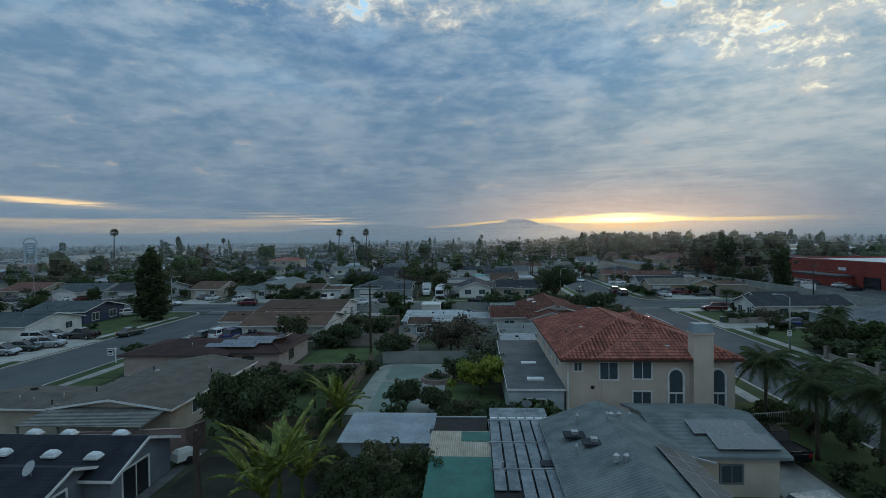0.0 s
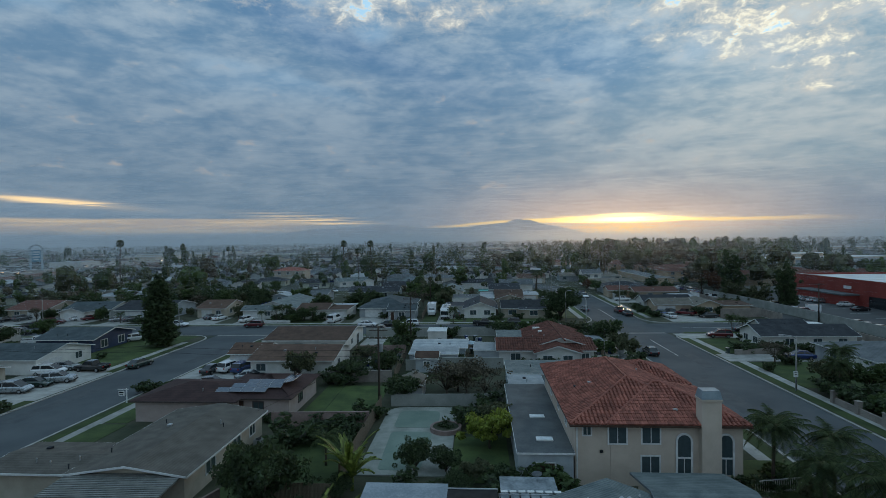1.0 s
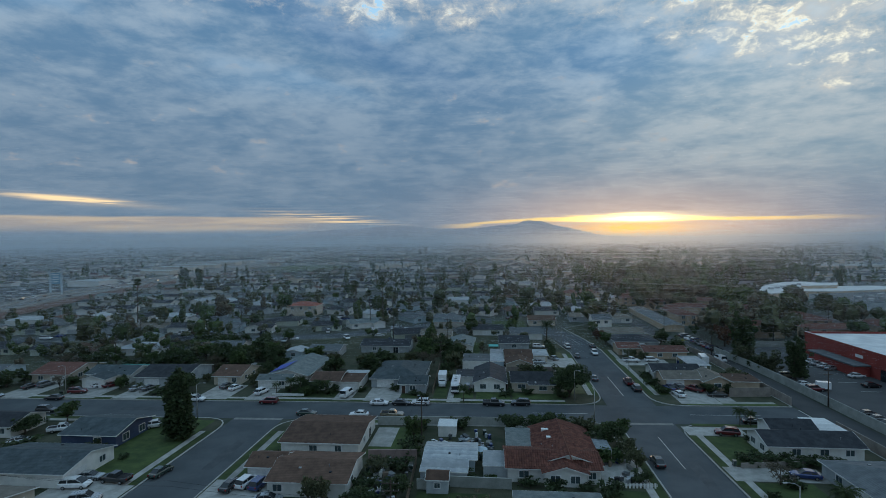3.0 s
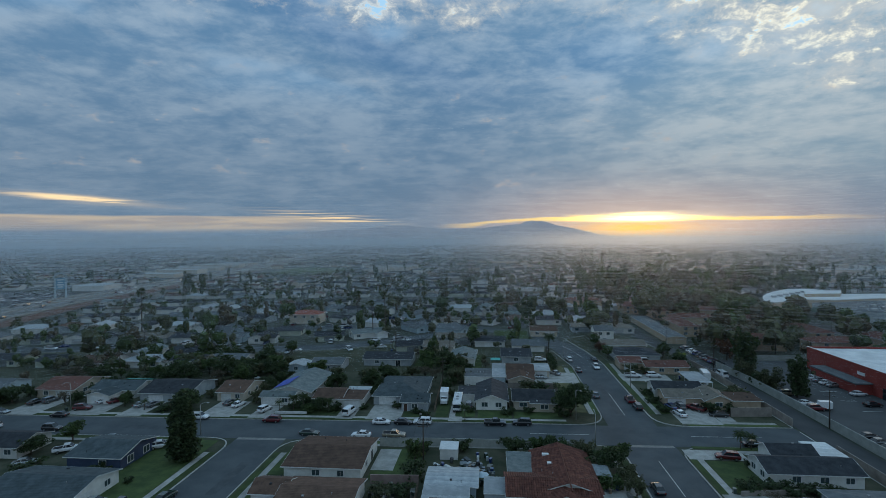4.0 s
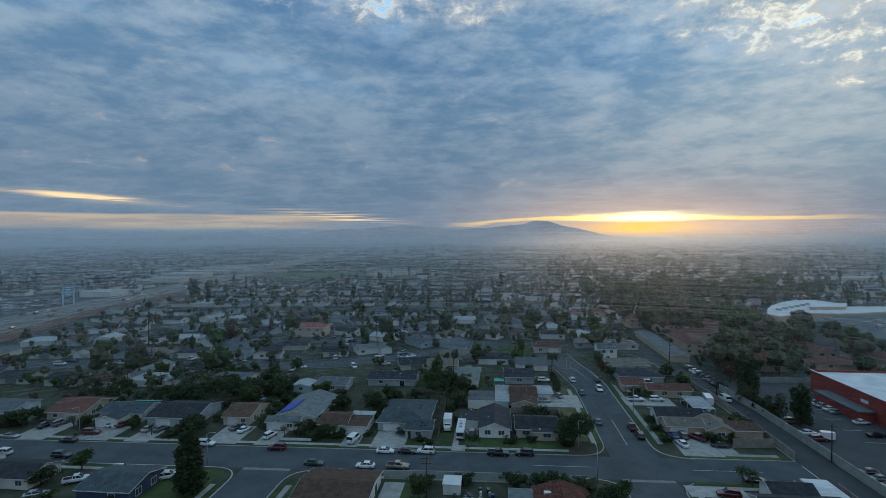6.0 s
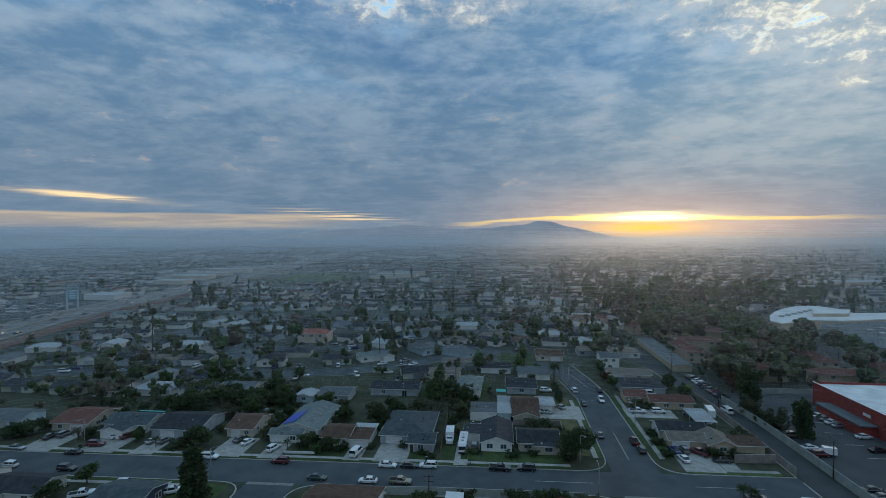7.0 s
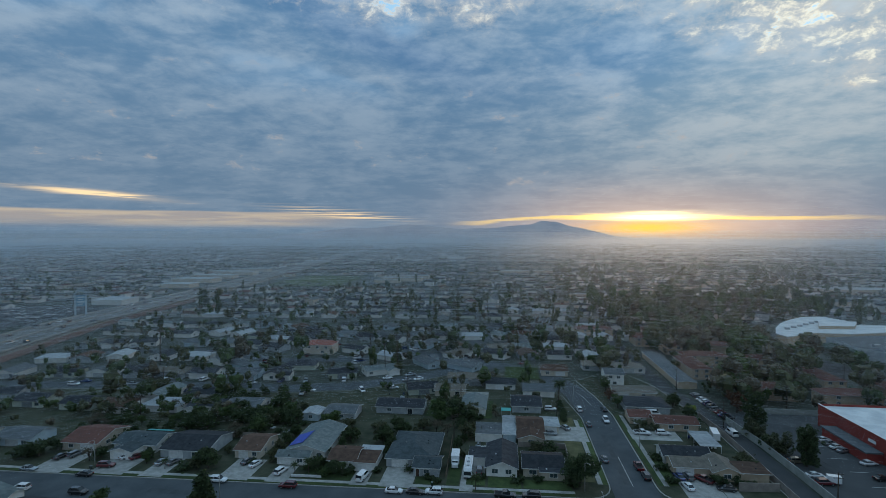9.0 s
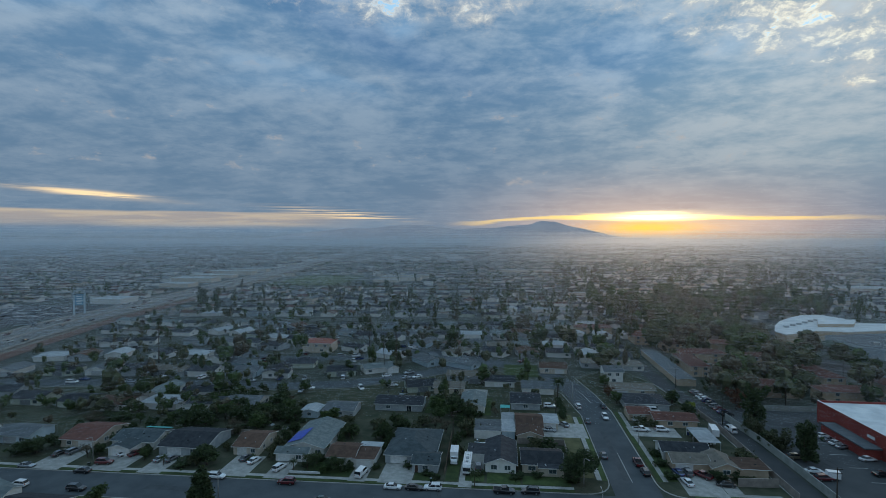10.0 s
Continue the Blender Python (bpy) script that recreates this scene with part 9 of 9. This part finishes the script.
for kind, x, y, s, w, label in (
    ("fine_dark", -18.4, 39.6, 1.35, 0.86, "broad dark garden tree beside a block wall"), ("fine_dark", -21.0, 42.2, 1.05, 0.8, T), ("fine_dark", -13.8, 43.4, 0.42, 1.3, T), ("fine_dark", -15.0, 38.2, 0.6, 1.1, T),
    ("fine_olive", -7.0, 33.2, 0.86, 1.0, T), ("fine_dark", -4.9, 33.2, 0.7, 0.85, T), ("fine_dark", -8.6, 30.6, 0.72, 1.0, T), ("fine_olive", -9.8, 33.0, 0.6, 1.0, T), ("fine_dark", -5.6, 30.2, 0.6, 1.0, T), ("fine_olive", -11.2, 35.8, 0.5, 1.1, T),
    ("fine_dark", 25.8, 41.2, 0.55, 1.0, T), ("fine_dark", 26.0, 36.4, 0.62, 1.0, T), ("fine_olive", 24.6, 43.8, 0.5, 1.1, T), ("fine_dark", -7.9, 48.6, 0.66, 1.0, T), ("fine_dark", -5.0, 48.4, 0.5, 1.1, T), ("fine_olive", -2.4, 46.6, 0.5, 1.1, T), ("fine_dark", 0.2, 46.0, 0.42, 1.3, T), ("fine_dark", -3.8, 44.2, 0.42, 1.3, T),
    ("shrub", 0.4, 43.8, 1.0, 1.4, S), ("bush", 3.6, 44.4, 1.15, 1.5, S), ("shrub", -7.6, 42.8, 1.1, 1.3, S),
    ("gold", -0.8, 54.0, 1.0, 1.05, "golden yellow-green garden tree"), ("olive", 0.0, 58.6, 0.55, 1.1, T), ("shrub", -2.6, 60.6, 1.2, 1.4, S),
    ("shrub", -21.4, 54.2, 1.35, 1.4, "round dark shrub on a lawn"), ("shrub", -18.8, 58.2, 0.95, 1.5, S), ("shrub", -16.6, 58.2, 0.9, 1.5, S), ("shrub", -15.6, 55.4, 0.9, 1.1, S), ("shrub", -15.4, 62.0, 1.0, 1.3, S),
    ("oak", -12.2, 68.8, 0.55, 1.2, T), ("thin", -6.2, 70.4, 0.9, 1.3, "thin half-bare reddish garden tree"), ("thin", -3.6, 71.6, 0.85, 1.4, "thin half-bare reddish garden tree"), ("olive", -4.8, 73.6, 0.62, 1.4, T), ("thin", -1.0, 70.0, 0.8, 1.2, "thin half-bare reddish garden tree"), ("shrub", -0.4, 66.0, 1.0, 1.3, S), ("shrub", -5.6, 58.6, 0.55, 1.0, "small shrub in a round planter"),
    ("olive", -29.4, 78.0, 0.82, 0.85, "small round tree with a yellowish crown"), ("shrub", -27.0, 61.0, 0.5, 1.0, S), ("shrub", -29.8, 60.8, 0.5, 1.2, S), ("shrub", -23.4, 77.0, 1.2, 1.4, S), ("oak", -21.0, 78.4, 0.5, 1.3, T), ("shrub", -47.6, 72.6, 0.8, 1.7, "clipped dark hedge beside a drive"), ("shrub", -50.2, 72.4, 0.7, 1.4, S),
    ("oak", -16.8, 81.4, 0.6, 1.0, T), ("ash", -17.4, 105.4, 0.7, 0.9, T), ("shrub", -16.8, 100.0, 1.5, 1.1, S), ("shrub", -17.2, 111.0, 1.3, 1.2, S), ("shrub", -18.0, 92.0, 1.1, 1.4, S), ("olive", -21.6, 90.0, 0.5, 1.3, T), ("shrub", -22.6, 85.0, 1.0, 1.4, S),
    ("shrub", -5.8, 88.6, 0.9, 1.3, S), ("bush", -1.0, 87.6, 0.8, 1.2, S), ("shrub", 5.4, 87.2, 0.75, 1.4, S), ("shrub", 9.4, 85.8, 0.85, 1.6, S), ("shrub", 14.8, 86.0, 0.7, 1.4, S),
    ("oak", 3.6, 111.4, 0.62, 1.2, T), ("ash", 9.0, 112.0, 0.5, 1.3, T), ("shrub", -8.0, 112.8, 1.3, 1.1, S), ("oak", 12.8, 110.6, 0.72, 1.1, T), ("olive", 18.4, 109.2, 0.7, 1.2, T), ("oak", 21.8, 104.6, 0.75, 1.15, T), ("bush", 21.0, 98.0, 1.4, 1.2, S), ("olive", 25.0, 101.0, 0.55, 1.2, T), ("ash", 25.6, 108.4, 0.6, 1.0, T), ("olive", 25.2, 95.2, 0.55, 1.1, T), ("shrub", 25.0, 90.2, 1.0, 1.1, S), ("shrub", 18.4, 84.6, 1.3, 1.0, S),
    ("fine_dark", 19.6, 137.4, 1.85, 1.08, "large round dense tree on the street corner"), ("shrub", 13.0, 158.6, 1.4, 1.3, S), ("olive", 9.0, 158.0, 0.6, 1.2, T),
    ("shrub", 43.6, 85.0, 0.75, 0.9, "small round clipped shrub"), ("thin", 47.6, 90.6, 0.6, 1.4, "small bare-branched tree in a front yard"), ("shrub", 48.8, 89.6, 0.9, 1.2, S), ("shrub", 51.6, 108.6, 0.8, 1.2, S),
    ("shrub", 46.4, 98.8, 0.9, 1.7, S), ("shrub", 49.4, 99.2, 1.0, 1.6, S), ("shrub", 53.0, 98.6, 0.9, 1.6, S), ("shrub", 57.0, 98.4, 0.9, 1.6, S), ("shrub", 61.0, 98.4, 0.8, 1.6, S),
    ("olive", 47.0, 76.6, 0.62, 1.3, T), ("shrub", 45.0, 72.4, 1.2, 1.4, S), ("shrub", 45.8, 68.4, 1.3, 1.5, S), ("bush", 46.4, 63.6, 1.4, 1.5, S), ("ash", 49.6, 72.6, 0.6, 1.3, T), ("shrub", 44.6, 59.0, 1.3, 1.4, S), ("bush", 50.0, 66.4, 1.5, 1.6, S), ("oak", 52.4, 60.4, 0.6, 1.3, T), ("shrub", 45.4, 53.0, 1.3, 1.5, S), ("ash", 54.6, 74.6, 0.5, 1.3, T),
    ("shrub", 19.6, 44.4, 0.75, 1.7, "broad shrub with reddish leaf tips"), ("shrub", 22.4, 46.0, 0.6, 1.6, S), ("shrub", 22.2, 33.4, 0.5, 1.4, S), ("bush", 24.6, 33.0, 0.5, 1.2, S),  ("bush", 24.4, 47.4, 0.8, 1.6, S),  ("shrub", 22.0, 36.0, 0.6, 1.3, S),
    ("shrub", -81.4, 96.8, 0.95, 1.4, S), ("shrub", -72.6, 93.4, 0.5, 1.2, S), ("ash", -101.0, 112.0, 0.6, 1.3, T), ("shrub", -96.0, 95.0, 1.3, 1.6, S), ("oak", -104.0, 104.0, 0.6, 1.4, T), ("shrub", -64.8, 63.0, 1.0, 1.2, S),
    ("oak", -86.4, 136.0, 0.85, 1.2, "dense dark tree in a front yard"), ("olive", -89.0, 134.6, 0.6, 1.0, T), ("shrub", -92.0, 134.8, 1.1, 1.6, S), ("ash", -106.2, 136.4, 0.5, 1.0, T), ("oak", -122.6, 138.4, 0.5, 1.2, T), ("thin", -124.8, 136.4, 0.7, 1.2, "thin bare front yard tree"), ("oak", -142.6, 137.4, 0.8, 1.3, T), ("shrub", -147.0, 136.4, 1.6, 1.6, S),
    ("oak", -48.6, 136.6, 0.55, 1.1, T), ("bush", -51.0, 136.0, 1.2, 1.3, S), ("shrub", -44.6, 137.4, 1.1, 1.2, S), ("shrub", -21.6, 136.8, 0.6, 1.8, S), ("oak", 57.2, 142.6, 0.42, 1.1, "small round clipped tree"), ("shrub", 62.6, 142.6, 1.2, 0.9, S),
    ("tall", 84.6, 181.6, 1.08, 0.8, "tall dark eucalyptus beside the lane wall"), ("tall_olive", 82.6, 176.4, 0.55, 1.1, T), ("tall", 87.8, 157.4, 0.85, 0.9, "tall dark tree by the car park"), ("tall_olive", 84.4, 165.8, 0.52, 1.3, T), ("tall", 90.6, 161.4, 0.55, 1.1, T), ("oak", 83.8, 170.6, 0.6, 1.3, T), ("rust", 88.0, 203.0, 1.1, 1.0, "tall thin rust-brown street tree"), ("olive", 69.4, 152.6, 0.6, 1.4, T), ("olive", 70.4, 157.0, 0.55, 1.4, T), ("oak", 67.0, 192.0, 0.8, 1.2, T), ("gold", 70.0, 199.0, 0.9, 1.0, "small yellow-green garden tree"),
    ("ash", 44.0, 204.0, 0.7, 1.0, T), ("rust", 42.8, 213.0, 0.6, 1.0, T), ("ash", 43.6, 226.0, 0.7, 1.0, T), ("olive", 47.0, 182.0, 0.55, 1.4, T), ("olive", 51.6, 180.4, 0.45, 1.3, T), ("oak", 65.4, 206.0, 0.9, 1.1, T),
    ("cypress", -52.9, 250.5, 0.55, 1.0, "dark columnar cypress tree"), ("tall", -279.0, 446.0, 1.25, 1.0, "large dark tree beside the freeway"),
):
    plant(kind, x, y, s, label, "shrub" if kind in ("shrub", "bush") else "tree", "", wide=w)


def yard_trees():
    """Back yards of the row north of the cross street."""
    rng = random.Random(21)
    placed = []
    for _ in range(2500):
        if len(placed) == 95:
            break
        x, y = rng.uniform(-150, 2), rng.uniform(158, 204)
        if (-76 < x < -28 and 175 < y < 199) or (-12 < x < 20 and y < 184) or (-68 < x < -52 and y < 168) or (-36 < x < -19 and y < 165) or any(math.hypot(x - a, y - b) < 4.5 for a, b in placed) or (y > 190 and not claim(x, y, 7)):
            continue
        kind = rng.choice(("oak", "oak", "olive", "ash", "shrub", "thin"))
        plant(kind, x, y, rng.uniform(0.5, 0.95), S if kind == "shrub" else "leafy tree in a back yard", "shrub" if kind == "shrub" else "tree", "back yard trees", wide=rng.uniform(1.0, 1.4))
        placed.append((x, y))
    for x in np.arange(-97, -74, 3.1):
        plant("oak", x, 173.4 + 1.2 * math.sin(x), 0.78, "tall dense dark hedge tree", "tree", "tall hedge", wide=1.15)
    for k in range(12):
        plant("shrub", 21.6 + rng.uniform(-0.5, 0.5), 186 + k * 1.9, 0.6, "low dark street-side hedge", "shrub", "street hedge", wide=1.3)


yard_trees()


def gap_trees():
    """Trees in the gaps between the street houses and in their front yards."""
    rng = random.Random(77)
    for x0, x1, ys in ((-126.6, -123.4, (139, 146, 152, 158)), (-107.6, -105.8, (139, 148, 155)), (-89.2, -83.4, (140, 146, 152, 158)), (-72.8, -68.6, (142, 149, 155, 161)), (-53.6, -52.2, (141, 148, 155, 162)), (-36.8, -35.8, (150, 156)), (-15.8, -12.4, (151, 157, 163)), (17.0, 18.2, (143, 147)), (-147, -141, (142, 148, 155, 162))):
        for y in ys:
            x = rng.uniform(x0, x1)
            plant(rng.choice(("far_oak", "far_oak", "far_olive")), x, y, rng.uniform(0.42, 0.68), "dark leafy tree between two houses", "tree", "trees between houses", wide=rng.uniform(0.7, 1.0))
    for x, y in ((-133.6, 139.6), (-111.0, 140.4), (-93.4, 138.4), (-90.8, 138.0), (-75.4, 140.6), (-57.0, 138.0), (-54.6, 139.8), (-36.4, 139.0), (-27.2, 141.4), (-19.0, 134.6), (-6.6, 138.6), (3.4, 137.6), (8.6, 138.4), (17.4, 137.0), (44.8, 142.0), (45.0, 150.0), (45.2, 157.0), (58.8, 142.4), (66.0, 142.6)):
        plant("shrub", x, y, rng.uniform(0.5, 0.95), "dark front yard shrub by a house", "shrub", "front yard shrubs", wide=rng.uniform(1.0, 1.5))


gap_trees()
# a bare trunk in the dark yard
sn = thing("bare_trunk", -17.6, 30.9, 0, 0, "dead bare dark reddish tree trunk", "tree trunk")
part("trunk", Geo().tube([(0, 0, -0.1), (0.05, 0.02, 1.5), (0.0, 0.05, 3.4), (0.06, 0.0, 4.9)], [0.27, 0.21, 0.19, 0.13], 9), POLEWOOD, sn)
for a, z in ((0.6, 4.3), (3.4, 4.0), (2.0, 4.6)):
    part("stub", Geo().tube([(0.03, 0, z), (0.3 * math.cos(a), 0.3 * math.sin(a), z + 0.25), (0.42 * math.cos(a), 0.42 * math.sin(a), z + 0.55)], [0.07, 0.05, 0.03], 6), POLEWOOD, sn)


def banana(x, y, h, seed, n=14):
    rng = np.random.default_rng(seed)
    b = thing("banana_plant", x, y, 0, seed * 40, "banana plant with long torn yellow-green leaves", "banana plant", "banana plants")
    part("stem", Geo().tube([(0, 0, 0), (0.05, 0, h * 0.6), (0.1, 0.05, h)], [0.17, 0.13, 0.07], 8), BANANA, b)
    for k in range(n):
        ang, lift, length = 2.4 * k + rng.uniform(-0.3, 0.3), rng.uniform(0.9, 2.0), rng.uniform(2.4, 3.5)
        g = Geo()
        side = Vector((-math.sin(ang), math.cos(ang), 0))
        pts = [Vector((math.cos(ang) * length * f * 0.85, math.sin(ang) * length * f * 0.85, h * 0.95 + length * (lift * f - 0.75 * f * f))) for f in np.linspace(0, 1, 10)]
        for i in range(9):
            w0, w1 = 0.26 * math.sin(math.pi * min(0.97, 0.1 + i / 10)), 0.26 * math.sin(math.pi * min(0.97, 0.1 + (i + 1) / 10))
            for s in (-1, 1):
                tear = rng.uniform(-0.1, 0.12)
                a, c = pts[i], pts[i + 1]
                g.add([tuple(a), tuple(c), tuple(c + side * s * (w1 + tear) + Vector((0, 0, 0.10))), tuple(a + side * s * w0 + Vector((0, 0, 0.10)))], [(0, 1, 2, 3)])
            g.beam(tuple(pts[i]), tuple(pts[i + 1]), 0.03, 0.03)
        part("leaf", g, BANANA, b)


for x, y, h, s in ((-12.6, 30.6, 2.5, 1), (-13.6, 31.4, 2.2, 2), (-11.4, 31.2, 2.0, 3), (-13.0, 29.4, 1.8, 4), (-13.4, 45.8, 1.2, 7), (-12.8, 44.8, 1.1, 8)):
    banana(x, y, h, s)

# ---------- yard clutter ----------
def wheelie_bin(x, y, turn, paint, group="wheelie bins"):
    b = thing("wheelie_bin", x, y, 0.03, turn, "plastic wheelie bin with a closed lid", "bin", group)
    part("body", Geo().loft([[(-0.22, -0.25, 0.08), (0.22, -0.25, 0.08), (0.22, 0.25, 0.08), (-0.22, 0.25, 0.08)], [(-0.29, -0.33, 1.0), (0.29, -0.33, 1.0), (0.29, 0.33, 1.0), (-0.29, 0.33, 1.0)]]), paint, b)
    part("lid", Geo().slab([(-0.31, -0.37, 1.0), (0.31, -0.37, 1.0), (0.31, 0.35, 1.04), (-0.31, 0.35, 1.04)], 0.06), paint, b)
    for s in (-0.26, 0.26):
        part("wheel", Geo().tube([(s - 0.03, 0.27, 0.1), (s + 0.03, 0.27, 0.1)], [0.1, 0.1], 8), RUBBER, b)


def drum(x, y, paint, label):
    b = thing("storage_drum", x, y, 0.0, 0, label, "drum")
    part("shell", Geo().tube([(0, 0, 0), (0, 0, 0.02), (0, 0, 0.86), (0, 0, 0.88)], [0.27, 0.29, 0.29, 0.27], 12), paint, b)
    part("rim", Geo().tube([(0, 0, 0.56), (0, 0, 0.6)], [0.305, 0.305], 12), paint, b)


def crate(x, y, turn, w, d, h, paint, label):
    b = thing("crate", x, y, 0.0, turn, label, "crate")
    ring = lambda z, k: [(-w / 2 + k, -d / 2 + k, z), (w / 2 - k, -d / 2 + k, z), (w / 2 - k, d / 2 - k, z), (-w / 2 + k, d / 2 - k, z)]
    g = Geo().loft([ring(0, 0.02), ring(0.03, 0), ring(h * 0.45, 0), ring(h * 0.47, 0.03), ring(h * 0.52, 0.03), ring(h * 0.54, 0), ring(h, 0)])
    part("case", g, paint, b)
    part("lid", Geo().box(-w / 2 - 0.03, -d / 2 - 0.03, h - 0.02, w / 2 + 0.03, d / 2 + 0.03, h + 0.04), paint, b)


def clutter():
    rng = random.Random(14)
    hues = [WHITE, STEEL, WALLS[1], GREYWOOD, WOOD, R_PALE, PAINTS["grey"], FELT, PATIOSHEET, WALLS[2]]
    spots = [(-24, 80, -15.5, 95, 34), (-4, 95.8, -0.8, 107, 12), (-8, 100, -1, 110, 26), (-13, 100, -5, 107, 22), (-4, 46, 1, 66, 0), (-13, 42, -6, 46.5, 0), (18.5, 89, 25, 99, 12), (60, 163, 68, 178, 14), (-10, 155, -5, 162, 8), (3, 67, 5, 71, 0), (-49, 205, -32, 210, 6), (-82, 163, -70, 168, 10)]
    for x0, y0, x1, y1, n in spots:
        for _ in range(n):
            x, y = rng.uniform(x0, x1), rng.uniform(y0, y1)
            k = rng.random()
            hue = rng.choice(hues)
            if k < 0.25:
                drum(x, y, hue, "metal storage drum in a cluttered yard")
            elif k < 0.8:
                crate(x, y, rng.uniform(0, 180), rng.uniform(0.5, 2.2), rng.uniform(0.4, 1.2), rng.uniform(0.3, 1.1), hue, "stacked crate in a cluttered back yard")
            else:
                wheelie_bin(x, y, rng.uniform(0, 360), rng.choice((PAINTS["green"], PAINTS["blue"], PAINTS["grey"])))
    um = thing("garden_umbrella", -3.2, 97.4, 0, 0, "pale blue garden umbrella over a table", "umbrella")
    part("pole", Geo().tube([(0, 0, 0), (0, 0, 2.3)], [0.03, 0.03], 6), STEEL, um)
    can = Geo()
    can.add([(0, 0, 2.45)] + [(1.4 * math.cos(a), 1.4 * math.sin(a), 2.0) for a in np.linspace(0, 2 * math.pi, 9)[:-1]], [(0, k + 1, (k + 1) % 8 + 1) for k in range(8)])
    part("canopy", can, WALLS[4], um)
    for x, y in ((-119.6, 131.0), (43.2, 97.4), (-38.0, 80.4), (52.6, 147.6), (-20.0, 132.8), (26.4, 74.6)):
        wheelie_bin(x, y, 0, PAINTS["green"])
    # machinery by the white picket fence
    for k in range(7):
        crate(19.4 + k * 0.9, 89.4 + 0.4 * (k % 3), 15 * k, 0.7, 0.5, 0.8, (STEEL, RUBBER, PAINTS["grey"])[k % 3], "grey machine part behind a fence")


clutter()
# tarpaulin on the blue-grey roof
m = solid("roof_tarpaulin", Geo().slab([(-66.6, 147.0, 2.80), (-62.2, 147.2, 4.05), (-62.0, 157.0, 4.05), (-66.6, 155.6, 2.80)], 0.03), BLUETARP, "bright blue tarpaulin spread on a roof slope", "tarpaulin")
m.location.z = 0.12
solid("roof_awning", Geo().slab([(-119.0, 153.9, 2.9), (-110.0, 153.9, 2.9), (-110.0, 155.6, 2.6), (-119.0, 155.6, 2.6)], 0.05), TEAL, "teal awning behind a grey roof", "awning")
cp = thing("carport", 63.6, 169.0, 0, 0, "white sheet carport in a side yard", "carport")
part("sheet_roof", Geo().slab([(-3.5, -6, 2.3), (3.0, -6, 2.3), (3.0, 6, 2.6), (-3.5, 6, 2.6)], 0.06), R_PALE, cp)
for x in (-3.3, 2.8):
    for y in (-5.8, 0, 5.8):
        part("post", Geo().box(x - 0.05, y - 0.05, 0, x + 0.05, y + 0.05, 2.4), WHITE, cp)
tl = thing("box_trailer", 69.2, 175.6, 0, 80, "white box trailer in a side yard", "trailer")
part("body", Geo().box(-3, -1.1, 0.6, 3, 1.1, 2.8), PAINTS["white"], tl)
for s in (-1.0, 1.0):
    part("wheel", Geo().tube([(0, s - 0.1, 0.35), (0, s + 0.1, 0.35)], [0.35, 0.35], 10), RUBBER, tl)
gz = thing("shade_canopy", 0.2, 189.0, 0, 0, "small teal shade canopy on posts", "canopy")
part("canopy", Geo().slab([(-1.8, -1.4, 2.5), (1.8, -1.4, 2.5), (1.8, 1.4, 2.7), (-1.8, 1.4, 2.7)], 0.06), TEAL, gz)
for x in (-1.7, 1.7):
    for y in (-1.3, 1.3):
        part("post", Geo().box(x - 0.04, y - 0.04, 0, x + 0.04, y + 0.04, 2.55), STEEL, gz)
ac = thing("air_conditioner", -24.9, 53.6, 0, 0, "grey outdoor air conditioning unit by a wall", "air conditioner")
part("case", Geo().box(-0.4, -0.4, 0.05, 0.4, 0.4, 0.85), STEEL, ac)
part("grille", Geo().tube([(0, 0, 0.85), (0, 0, 0.9)], [0.3, 0.3], 14), BLACK, ac)

for kind in list(STOCK):
    if kind not in PLACED:
        for o in [*STOCK[kind].children_recursive, STOCK[kind]]:
            bpy.data.objects.remove(o)
